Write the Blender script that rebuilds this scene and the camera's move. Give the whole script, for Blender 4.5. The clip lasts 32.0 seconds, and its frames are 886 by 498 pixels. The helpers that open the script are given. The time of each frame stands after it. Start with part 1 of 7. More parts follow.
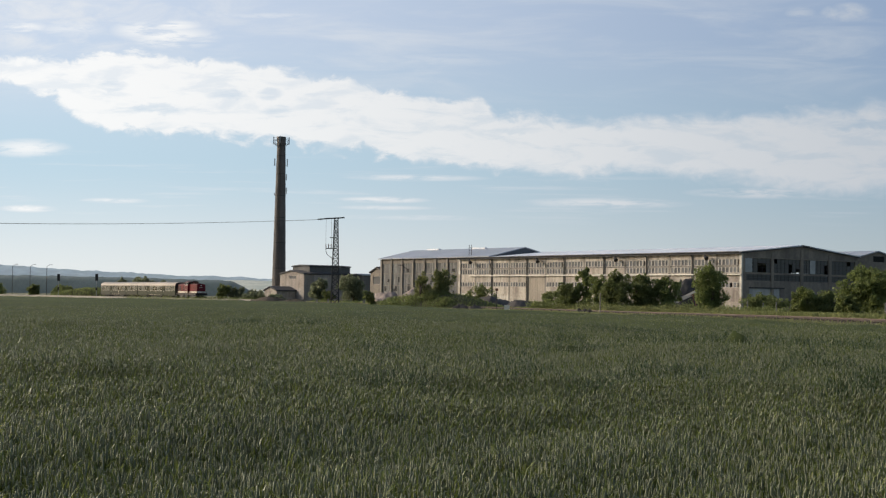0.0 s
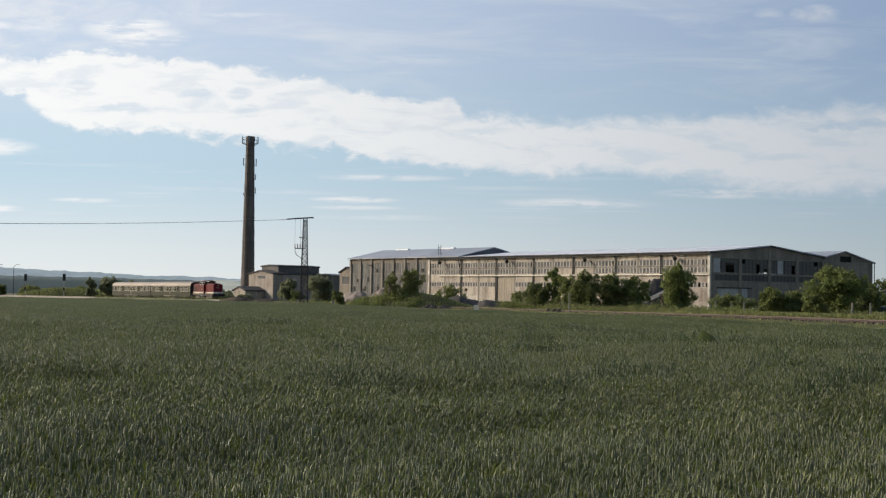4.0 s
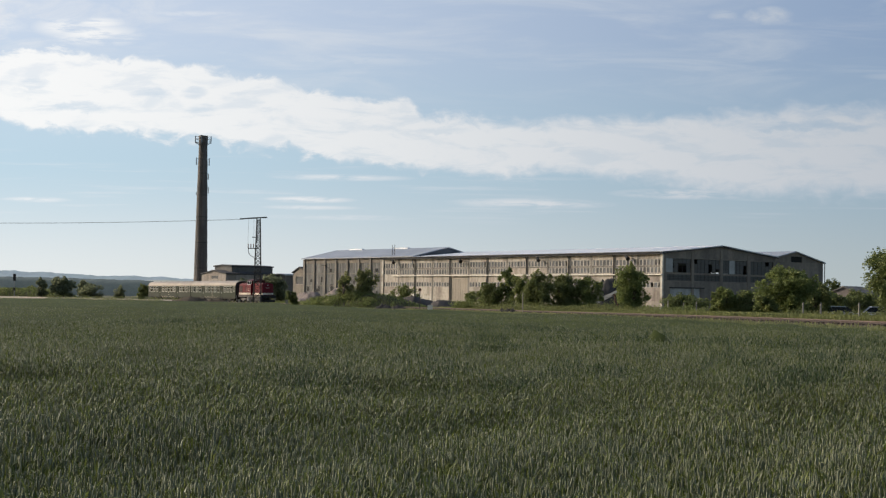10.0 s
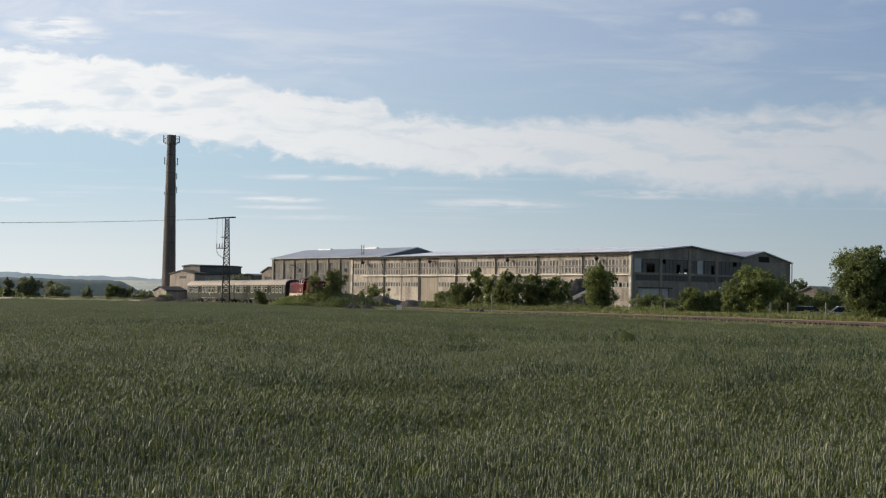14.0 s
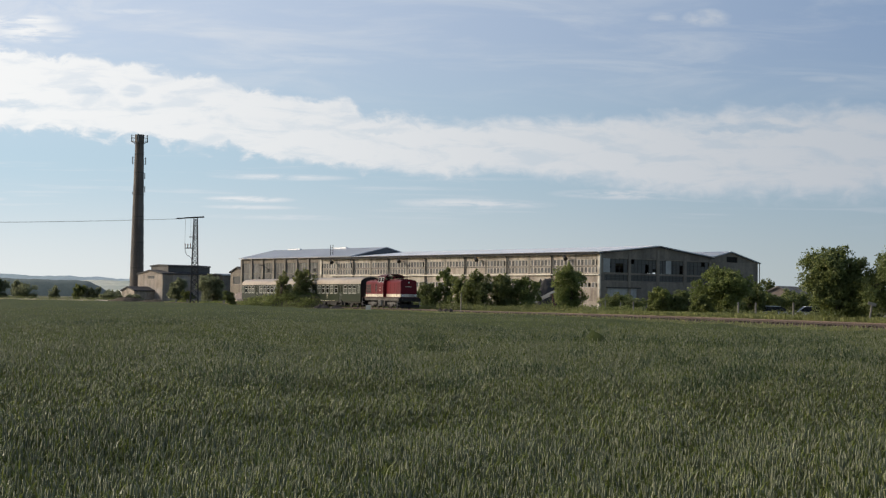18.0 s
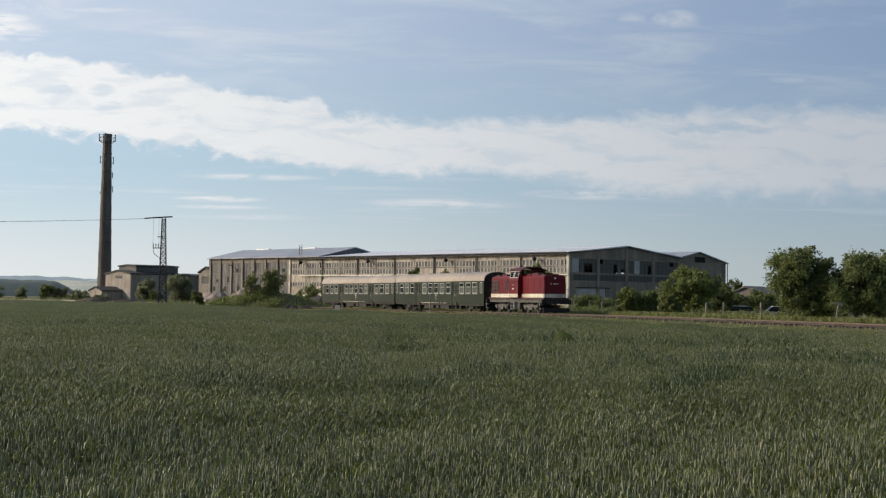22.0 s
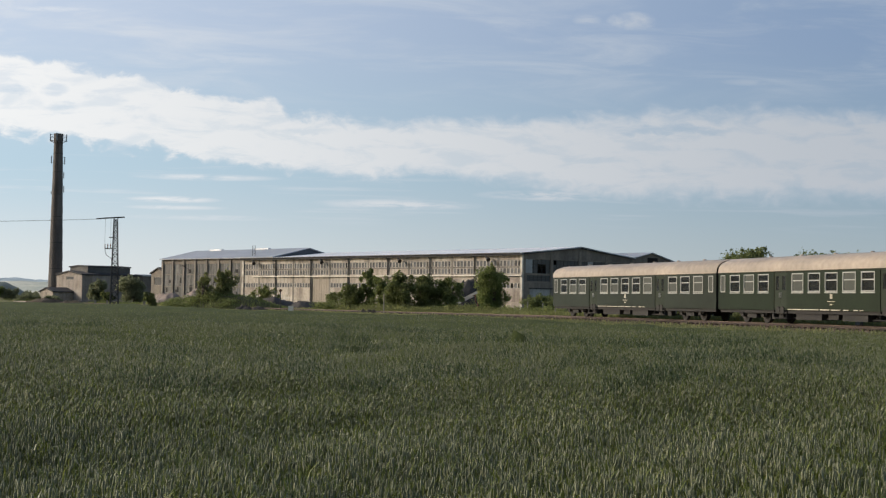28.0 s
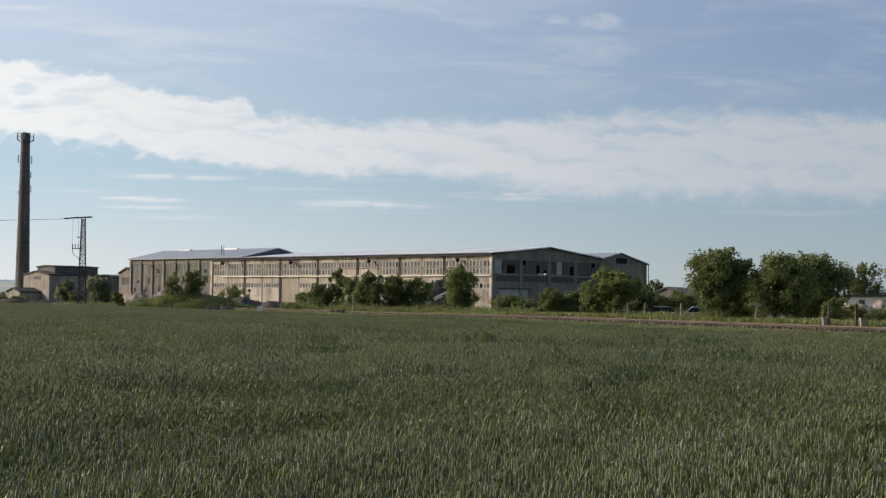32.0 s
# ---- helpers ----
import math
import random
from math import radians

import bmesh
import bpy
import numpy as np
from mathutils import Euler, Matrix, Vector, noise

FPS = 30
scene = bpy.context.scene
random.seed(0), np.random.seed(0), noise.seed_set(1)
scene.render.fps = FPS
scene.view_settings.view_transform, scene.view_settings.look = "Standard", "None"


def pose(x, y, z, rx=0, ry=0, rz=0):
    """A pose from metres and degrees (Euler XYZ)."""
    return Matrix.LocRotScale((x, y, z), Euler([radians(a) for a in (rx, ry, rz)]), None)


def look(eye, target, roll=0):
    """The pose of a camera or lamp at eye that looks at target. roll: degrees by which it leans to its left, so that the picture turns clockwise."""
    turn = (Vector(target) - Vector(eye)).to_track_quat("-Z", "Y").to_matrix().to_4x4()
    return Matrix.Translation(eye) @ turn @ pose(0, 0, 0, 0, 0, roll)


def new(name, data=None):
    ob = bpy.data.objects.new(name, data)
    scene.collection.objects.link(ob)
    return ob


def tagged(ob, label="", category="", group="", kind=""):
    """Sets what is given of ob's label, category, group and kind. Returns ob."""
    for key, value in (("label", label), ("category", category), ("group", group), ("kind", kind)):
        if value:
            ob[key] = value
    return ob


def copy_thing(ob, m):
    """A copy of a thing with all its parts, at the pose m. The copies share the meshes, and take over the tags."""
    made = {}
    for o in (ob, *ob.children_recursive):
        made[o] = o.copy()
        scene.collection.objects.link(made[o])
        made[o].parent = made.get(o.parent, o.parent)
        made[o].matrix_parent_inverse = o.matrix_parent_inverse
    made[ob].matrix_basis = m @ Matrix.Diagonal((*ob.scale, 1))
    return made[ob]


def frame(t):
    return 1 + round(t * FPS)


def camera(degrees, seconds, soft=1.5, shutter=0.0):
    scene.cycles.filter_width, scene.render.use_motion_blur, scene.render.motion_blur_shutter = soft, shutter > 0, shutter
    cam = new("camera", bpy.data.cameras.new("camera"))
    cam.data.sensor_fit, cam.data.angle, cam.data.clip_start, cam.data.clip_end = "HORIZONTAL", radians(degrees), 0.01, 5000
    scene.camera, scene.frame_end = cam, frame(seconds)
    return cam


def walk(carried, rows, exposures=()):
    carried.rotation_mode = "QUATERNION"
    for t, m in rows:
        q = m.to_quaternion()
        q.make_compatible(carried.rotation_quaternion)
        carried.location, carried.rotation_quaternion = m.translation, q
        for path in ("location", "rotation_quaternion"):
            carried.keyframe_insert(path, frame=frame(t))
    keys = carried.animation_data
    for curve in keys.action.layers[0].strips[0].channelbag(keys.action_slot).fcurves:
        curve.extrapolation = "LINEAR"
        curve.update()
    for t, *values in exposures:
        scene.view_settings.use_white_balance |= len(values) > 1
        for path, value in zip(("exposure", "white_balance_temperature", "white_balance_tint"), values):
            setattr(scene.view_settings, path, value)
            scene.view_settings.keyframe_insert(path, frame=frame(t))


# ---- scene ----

EYE = 1.6
cam = camera(33.56, 32.0, soft=1.25)
# seconds, turn to the right, tilt up, lean of the slow pan on the tripod
PAN = [
    (0.0, -4.801, 1.902, 0.870),
    (2.0, -4.203, 1.911, 0.862),
    (4.0, -3.604, 1.920, 0.855),
    (6.0, -3.005, 1.928, 0.847),
    (8.0, -2.404, 1.937, 0.839),
    (10.0, -1.804, 1.946, 0.831),
    (12.0, -1.203, 1.955, 0.824),
    (14.0, -0.601, 1.963, 0.816),
    (16.0, 0.000, 1.972, 0.807),
    (18.0, 0.601, 1.980, 0.799),
    (20.0, 1.203, 1.988, 0.791),
    (22.0, 1.804, 1.997, 0.783),
    (23.5, 2.254, 2.003, 0.776),
    (24.2, 2.464, 2.033, 0.772),
    (25.0, 2.704, 2.068, 0.767),
    (25.5, 2.854, 2.070, 0.765),
    (27.5, 3.454, 2.054, 0.757),
    (29.0, 3.903, 2.060, 0.750),
    (30.0, 4.203, 2.064, 0.746),
    (31.0, 4.502, 2.068, 0.741),
    (32.0, 4.801, 2.072, 0.737),
]


def aim(turn, tilt, lean):
    return pose(0, 0, EYE, 0, 0, -turn) @ pose(0, 0, 0, 90 + tilt, 0, 0) @ pose(0, 0, 0, 0, 0, lean)


walk(cam, [(t, aim(a, b, c)) for t, a, b, c in PAN], [(0.0, -0.07), (12.0, -0.08), (24.0, -0.09), (32.0, -0.08)])

# ---- the railway's line ----
TURN0, BEND = -1.19748324, -0.00130325269
NEAR0 = (-6.27791914, 182.470495)
RAIL = 0.47                                   # top of the rails above the ground


def way(s, side=0.0):
    """The place s metres along the line, side metres away from the field, and its heading."""
    if abs(s) < 1e-6:
        s = 1e-6
    a0, a1 = TURN0, TURN0 + BEND * s
    x = NEAR0[0] + (math.sin(a1) - math.sin(a0)) / BEND
    y = NEAR0[1] - (math.cos(a1) - math.cos(a0)) / BEND
    return x - math.sin(a1) * side, y + math.cos(a1) * side, a1



def ease(v, a, b):
    k = min(1.0, max(0.0, (v - a) / (b - a)))
    return k * k * (3 - 2 * k)


def bed_lift(s):
    """The line climbs a little towards the level stretch before the yard."""
    return 0.12 * ease(s, 10, 80)


def bank_height(s, d):
    """The ground behind the line stands higher than the field there."""
    return 0.42 * ease(s, 25, 60) * ease(d, 2.9, 4.4) * (1 - ease(d, 12, 20))


LINE = [(s, *way(s, 1.42)) for s in range(-40, 152)]


def rise(x, y):
    """How high the ground stands at a place beside the line."""
    s, lx, ly, a = min(LINE, key=lambda p: (p[1] - x) ** 2 + (p[2] - y) ** 2)
    return bank_height(s, 1.42 - math.sin(a) * (x - lx) + math.cos(a) * (y - ly))


# ---- light ----
SUN_EL, SUN_FROM = 24.0, (-0.975, 0.22)       # height of the sun, and the way towards it over the ground
world = bpy.data.worlds.new("sky")
scene.world = world
world.use_nodes = True
wn, wl = world.node_tree.nodes, world.node_tree.links
sky = wn.new("ShaderNodeTexSky")
sky.sky_type, sky.sun_disc = "NISHITA", False
sky.sun_elevation = radians(SUN_EL)
sky.sun_rotation = math.atan2(SUN_FROM[0], SUN_FROM[1])
sky.air_density, sky.dust_density, sky.ozone_density = 1.0, 2.6, 0.7
wl.new(sky.outputs[0], wn["Background"].inputs[0])
wn["Background"].inputs[1].default_value = 0.145
sun = new("sun", bpy.data.lights.new("sun", "SUN"))
sun.data.energy, sun.data.angle, sun.data.color = 3.15, radians(0.6), (1.0, 0.91, 0.78)
sun.matrix_world = look((SUN_FROM[0] * 50, SUN_FROM[1] * 50, 50 * math.tan(radians(SUN_EL))), (0, 0, 0))


# ---- materials ----
def mat(name, color, rough=0.8, metal=0.0, vary=0.25, size=1.0, bump=0.0, second=None, spec=0.4, streak=0.0, tone=0.0):
    """A plain surface with grain and blotches at two scales; second: the colour of the blotches; streak: rain stains
    that run down; tone: how far pieces differ from one another."""
    m = bpy.data.materials.new(name)
    m.use_nodes = True
    n, l = m.node_tree.nodes, m.node_tree.links
    b = n["Principled BSDF"]
    tc = n.new("ShaderNodeTexCoord")
    big, small = n.new("ShaderNodeTexNoise"), n.new("ShaderNodeTexNoise")
    big.inputs["Scale"].default_value, small.inputs["Scale"].default_value = 0.45 / size, 6.0 / size
    big.inputs["Detail"].default_value = small.inputs["Detail"].default_value = 5
    info, shift = n.new("ShaderNodeObjectInfo"), n.new("ShaderNodeVectorMath")
    shift.operation = "MULTIPLY_ADD"
    shift.inputs[1].default_value = (37, 53, 71)
    l.new(info.outputs["Random"], shift.inputs[0])
    l.new(tc.outputs["Object"], shift.inputs[2])
    l.new(shift.outputs[0], big.inputs["Vector"])
    l.new(shift.outputs[0], small.inputs["Vector"])
    mix = n.new("ShaderNodeMix")
    mix.data_type = "RGBA"
    dark = second or tuple(c * (1 - vary) for c in color)
    mix.inputs["A"].default_value, mix.inputs["B"].default_value = (*color, 1), (*dark, 1)
    ramp = n.new("ShaderNodeMapRange")
    ramp.inputs["From Min"].default_value, ramp.inputs["From Max"].default_value = 0.38, 0.66
    l.new(big.outputs["Fac"], ramp.inputs["Value"])
    l.new(ramp.outputs[0], mix.inputs["Factor"])
    fine = n.new("ShaderNodeMix")
    fine.data_type, fine.blend_type = "RGBA", "MULTIPLY"
    fine.inputs["Factor"].default_value = min(1.0, vary * 1.6)
    gain = n.new("ShaderNodeMapRange")
    gain.inputs["From Min"].default_value, gain.inputs["From Max"].default_value = 0.3, 0.7
    gain.inputs["To Min"].default_value, gain.inputs["To Max"].default_value = 0.6, 1.15
    l.new(small.outputs["Fac"], gain.inputs["Value"])
    l.new(mix.outputs["Result"], fine.inputs["A"])
    l.new(gain.outputs[0], fine.inputs["B"])
    paint = fine.outputs["Result"]

    def darken(value, lo, hi, dark, light):
        k, r = n.new("ShaderNodeMix"), n.new("ShaderNodeMapRange")
        k.data_type, k.blend_type = "RGBA", "MULTIPLY"
        k.inputs["Factor"].default_value = 1.0
        for key, v in zip(("From Min", "From Max", "To Min", "To Max"), (lo, hi, dark, light)):
            r.inputs[key].default_value = v
        l.new(value, r.inputs["Value"])
        l.new(paint, k.inputs["A"])
        l.new(r.outputs[0], k.inputs["B"])
        return k.outputs["Result"]

    if streak:
        long, run = n.new("ShaderNodeVectorMath"), n.new("ShaderNodeTexNoise")
        long.operation = "MULTIPLY"
        long.inputs[1].default_value = (2.2 / size, 2.2 / size, 0.16 / size)
        l.new(shift.outputs[0], long.inputs[0])
        l.new(long.outputs[0], run.inputs["Vector"])
        run.inputs["Scale"].default_value, run.inputs["Detail"].default_value = 1.0, 4
        paint = darken(run.outputs["Fac"], 0.42, 0.68, 1.0, 1.0 - streak)
    if tone:
        paint = darken(info.outputs["Random"], 0.0, 1.0, 1.0 - tone, 1.0 + tone * 0.5)
    l.new(paint, b.inputs["Base Color"])
    b.inputs["Roughness"].default_value, b.inputs["Metallic"].default_value = rough, metal
    b.inputs["Specular IOR Level"].default_value = spec
    if bump:
        bp = n.new("ShaderNodeBump")
        bp.inputs["Strength"].default_value, bp.inputs["Distance"].default_value = bump, 0.02 * size
        l.new(small.outputs["Fac"], bp.inputs["Height"])
        l.new(bp.outputs[0], b.inputs["Normal"])
    return m


# ---- builders ----
def box(bm, x0, y0, z0, x1, y1, z1, m=None):
    vs = [bm.verts.new(Vector(p) if m is None else m @ Vector(p)) for p in
          ((x0, y0, z0), (x1, y0, z0), (x1, y1, z0), (x0, y1, z0), (x0, y0, z1), (x1, y0, z1), (x1, y1, z1), (x0, y1, z1))]
    for f in ((0, 3, 2, 1), (4, 5, 6, 7), (0, 1, 5, 4), (1, 2, 6, 5), (2, 3, 7, 6), (3, 0, 4, 7)):
        bm.faces.new([vs[i] for i in f])
    return vs


def prism(bm, outline, y0, y1, m=None):
    """An outline in x and z, drawn out from y0 to y1."""
    t = m or Matrix()
    a = [bm.verts.new(t @ Vector((x, y0, z))) for x, z in outline]
    b = [bm.verts.new(t @ Vector((x, y1, z))) for x, z in outline]
    bm.faces.new(a)
    bm.faces.new(b[::-1])
    for i in range(len(a)):
        j = (i + 1) % len(a)
        bm.faces.new((a[j], a[i], b[i], b[j]))


def tube(bm, p, q, r0, r1=None, n=10):
    """A round bar from p to q, capped."""
    p, q = Vector(p), Vector(q)
    r1 = r0 if r1 is None else r1
    turn = (q - p).to_track_quat("Z", "Y").to_matrix()
    ring = [[bm.verts.new(c + turn @ Vector((r * math.cos(6.28319 * i / n), r * math.sin(6.28319 * i / n), 0))) for i in range(n)]
            for c, r in ((p, r0), (q, r1))]
    for i in range(n):
        j = (i + 1) % n
        bm.faces.new((ring[0][i], ring[0][j], ring[1][j], ring[1][i]))
    bm.faces.new(ring[0][::-1])
    bm.faces.new(ring[1])


def mesh(name, bm, material, smooth=False):
    bmesh.ops.recalc_face_normals(bm, faces=bm.faces)
    me = bpy.data.meshes.new(name)
    bm.to_mesh(me)
    bm.free()
    for p in me.polygons:
        p.use_smooth = smooth
    for m in (material if isinstance(material, (list, tuple)) else [material]):
        me.materials.append(m)
    return me


def part(name, bm, material, parent, label="", smooth=False):
    ob = new(name, bm if isinstance(bm, bpy.types.Mesh) else mesh(name, bm, material, smooth))
    ob.parent = parent
    return tagged(ob, label)


def thing(name, m, label, category, group="", kind=""):
    ob = new(name)
    ob.empty_display_size = 0.3
    ob.matrix_world = m
    return tagged(ob, label, category, group, kind)


def soften(bm, width, segments=2, angle=0.5):
    es = [e for e in bm.edges if len(e.link_faces) == 2 and e.calc_face_angle(0) > angle]
    bmesh.ops.bevel(bm, geom=es, offset=width, segments=segments, affect="EDGES", profile=0.6)
    return bm


def arrays(name, verts, faces, materials, index=None, smooth=False):
    """A mesh from an n x 3 array of points and an m x 3 or m x 4 array of faces."""
    me = bpy.data.meshes.new(name)
    verts, faces = np.asarray(verts, np.float32), np.asarray(faces, np.int32)
    k = faces.shape[1]
    me.vertices.add(len(verts))
    me.vertices.foreach_set("co", verts.ravel())
    me.loops.add(faces.size)
    me.loops.foreach_set("vertex_index", faces.ravel())
    me.polygons.add(len(faces))
    me.polygons.foreach_set("loop_start", np.arange(0, faces.size, k, dtype=np.int32))
    for m in materials:
        me.materials.append(m)
    if index is not None:
        me.polygons.foreach_set("material_index", np.asarray(index, np.int32))
    me.update(calc_edges=True)
    return me


def leafy(name, color, second, rough=0.55, thin=0.45):
    """Leaves: each island its own shade between two greens, with light coming through."""
    m = bpy.data.materials.new(name)
    m.use_nodes = True
    n, l = m.node_tree.nodes, m.node_tree.links
    b, out = n["Principled BSDF"], n["Material Output"]
    geo, mix = n.new("ShaderNodeNewGeometry"), n.new("ShaderNodeMix")
    tc, big = n.new("ShaderNodeTexCoord"), n.new("ShaderNodeTexNoise")
    big.inputs["Scale"].default_value = 0.5
    l.new(tc.outputs["Object"], big.inputs["Vector"])
    add = n.new("ShaderNodeMath")
    add.operation = "MULTIPLY_ADD"
    l.new(geo.outputs["Random Per Island"], add.inputs[0])
    add.inputs[1].default_value = 0.6
    half = n.new("ShaderNodeMath")
    half.operation = "MULTIPLY"
    half.inputs[1].default_value = 0.5
    l.new(big.outputs["Fac"], half.inputs[0])
    l.new(half.outputs[0], add.inputs[2])
    mix.data_type = "RGBA"
    mix.inputs["A"].default_value, mix.inputs["B"].default_value = (*color, 1), (*second, 1)
    l.new(add.outputs[0], mix.inputs["Factor"])
    l.new(mix.outputs["Result"], b.inputs["Base Color"])
    b.inputs["Roughness"].default_value, b.inputs["Specular IOR Level"].default_value = rough, 0.3
    tr, ms = n.new("ShaderNodeBsdfTranslucent"), n.new("ShaderNodeMixShader")
    l.new(mix.outputs["Result"], tr.inputs["Color"])
    ms.inputs[0].default_value = thin
    l.new(b.outputs[0], ms.inputs[1])
    l.new(tr.outputs[0], ms.inputs[2])
    l.new(ms.outputs[0], out.inputs["Surface"])
    return m


def glass(name, tint, rough=0.06, see=0.5):
    """A dusty window pane: part clear, part dark reflecting glass."""
    m = bpy.data.materials.new(name)
    m.use_nodes = True
    n, l = m.node_tree.nodes, m.node_tree.links
    b, out = n["Principled BSDF"], n["Material Output"]
    b.inputs["Base Color"].default_value = (*tint, 1)
    b.inputs["Roughness"].default_value, b.inputs["Specular IOR Level"].default_value = rough, 0.25
    clear, ms = n.new("ShaderNodeBsdfTransparent"), n.new("ShaderNodeMixShader")
    clear.inputs["Color"].default_value = (0.75, 0.8, 0.78, 1)
    ms.inputs[0].default_value = see
    l.new(b.outputs[0], ms.inputs[1])
    l.new(clear.outputs[0], ms.inputs[2])
    l.new(ms.outputs[0], out.inputs["Surface"])
    return m


M_GROUND = mat("meadow_soil", (0.095, 0.105, 0.045), 0.95, vary=0.35, size=8, second=(0.13, 0.115, 0.06))
M_CANOPY = mat("wheat_canopy", (0.078, 0.094, 0.029), 0.85, vary=0.4, size=2.2, second=(0.055, 0.07, 0.021), bump=0.8, spec=0.1)
M_PANEL = mat("weathered_beige_concrete", (0.50, 0.445, 0.375), 0.9, vary=0.4, size=2.0, bump=0.2, second=(0.36, 0.308, 0.26), streak=0.38, tone=0.2)
M_PILLAR = mat("grey_concrete", (0.265, 0.24, 0.21), 0.9, vary=0.3, size=1.5, bump=0.2, streak=0.3, tone=0.15)
M_WHITEWASH = mat("flaking_white_paint", (0.66, 0.62, 0.54), 0.85, vary=0.3, size=0.8, second=(0.34, 0.28, 0.22), streak=0.35)
M_LEDGE = mat("pale_concrete_ledge", (0.75, 0.71, 0.62), 0.85, vary=0.15, size=2)
# stained concrete, darker than the front: the gables' shade is in the colour
M_SHADEWALL = mat("shaded_stained_concrete", (0.252, 0.218, 0.18), 0.9, vary=0.3, size=3, bump=0.2, second=(0.195, 0.168, 0.143), streak=0.25)
M_ROOF = mat("pale_fibre_cement_sheet", (0.80, 0.82, 0.85), 0.5, vary=0.2, size=3, bump=0.2, second=(0.68, 0.70, 0.73))
M_BLUEROOF = mat("blue_grey_roof_sheet", (0.30, 0.32, 0.36), 0.4, vary=0.15, size=5)
M_TAR = mat("dark_roofing_felt", (0.05, 0.05, 0.055), 0.8, vary=0.2, size=3)
M_STEEL = mat("dark_steel", (0.05, 0.047, 0.045), 0.7, vary=0.3)
M_GALV = mat("galvanised_steel", (0.32, 0.33, 0.34), 0.5, metal=0.6, vary=0.2)
M_PROFILIT = mat("dusty_glass_channel", (0.235, 0.235, 0.228), 0.55, vary=0.4, size=1.2, second=(0.13, 0.13, 0.128), spec=0.15, streak=0.4, tone=0.35)
M_SHUTTER = mat("beige_folding_gate", (0.36, 0.31, 0.25), 0.8, vary=0.2, size=1.5)
M_PANE = mat("dirty_pane", (0.10, 0.104, 0.11), 0.5, vary=0.4, size=0.8, second=(0.17, 0.172, 0.176), spec=0.15, tone=0.5)
# near-black colour that stands for the darkness of interiors
M_DARKIN = mat("dark_interior", (0.03, 0.03, 0.03), 0.95, vary=0.3, size=2)
M_FRAME = mat("grey_window_frame", (0.46, 0.43, 0.385), 0.8, vary=0.3, streak=0.2)
M_DARKPANE = glass("broken_dark_glazing", (0.085, 0.085, 0.085), 0.35, 0.12)
M_CHIM = mat("sooty_brown_brick", (0.165, 0.145, 0.132), 0.9, vary=0.25, size=2.5, second=(0.12, 0.107, 0.10), streak=0.3)
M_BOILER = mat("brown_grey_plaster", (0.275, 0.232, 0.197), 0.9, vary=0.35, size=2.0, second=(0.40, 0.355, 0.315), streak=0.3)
M_DARKWALL = mat("dark_grey_plaster", (0.14, 0.133, 0.127), 0.9, vary=0.3, size=2.5)
# dark colour that stands for shadow on the glazed hall's right gable
M_GABLESHADOW = mat("shadow_dark_gable", (0.10, 0.11, 0.128), 0.7, vary=0.2, size=3)
M_RUST = mat("rusty_steel", (0.16, 0.075, 0.045), 0.75, vary=0.3)
M_BALLAST = mat("rust_stained_ballast", (0.098, 0.073, 0.057), 0.95, vary=0.45, size=0.5, bump=1.0, second=(0.15, 0.115, 0.09))
M_SLEEPER = mat("weathered_sleeper", (0.07, 0.05, 0.042), 0.9, vary=0.35, size=0.6)
M_RAIL = mat("worn_rail", (0.055, 0.037, 0.031), 0.7, vary=0.4, size=0.8)
M_RAILHEAD = mat("polished_rail_head", (0.15, 0.108, 0.088), 0.5, metal=0.2, vary=0.3, size=0.8)
M_GREEN = mat("dusty_dark_green_paint", (0.0185, 0.0275, 0.0155), 0.4, vary=0.22, size=2.0, spec=0.12)
M_GREENOLD = mat("faded_grey_green_paint", (0.028, 0.0355, 0.027), 0.42, vary=0.24, size=2.0, spec=0.12)
M_DOORGREEN = mat("faded_green_door", (0.021, 0.03, 0.018), 0.55, vary=0.2, size=1.5, spec=0.2)
M_COACHROOF = mat("dusty_tan_roof", (0.39, 0.325, 0.262), 0.42, vary=0.3, size=2.2, second=(0.29, 0.245, 0.20), spec=0.25, streak=0.0)
M_BLACK = mat("sooty_black_underframe", (0.022, 0.02, 0.019), 0.75, vary=0.35)
M_GREYMETAL = mat("dirty_grey_bogie", (0.030, 0.028, 0.026), 0.75, vary=0.5, size=0.6)
M_DUST = mat("dust_grey_bogie", (0.105, 0.098, 0.092), 0.75, vary=0.5, size=0.6, second=(0.05, 0.046, 0.043))
M_WHITEBAND = mat("worn_cream_band", (0.68, 0.63, 0.52), 0.55, vary=0.3, size=0.6, second=(0.42, 0.37, 0.29))
M_ALU = mat("dull_aluminium_frame", (0.42, 0.42, 0.40), 0.4, metal=0.25, vary=0.1)
M_RED = mat("wine_red_paint", (0.128, 0.010, 0.017), 0.42, vary=0.2, size=1.4, spec=0.12)
M_ROOFRED = mat("sooty_red_roof", (0.085, 0.018, 0.022), 0.5, vary=0.3, size=1.2, spec=0.25)
M_REDDARK = mat("dark_red_louvre", (0.05, 0.008, 0.01), 0.6, vary=0.2)
M_LAMP = mat("headlamp_lens", (0.8, 0.8, 0.78), 0.15, vary=0.05)
M_COACHGLASS = glass("coach_glass", (0.014, 0.015, 0.014), 0.25, 0.4)
M_CURTAIN = mat("grey_frosted_pane", (0.075, 0.08, 0.07), 0.4, vary=0.2, spec=0.2)
M_SEAT = mat("brown_seat", (0.08, 0.05, 0.035), 0.8)
M_BARK = mat("grey_brown_bark", (0.10, 0.08, 0.06), 0.95, vary=0.35, size=0.4, bump=0.6)
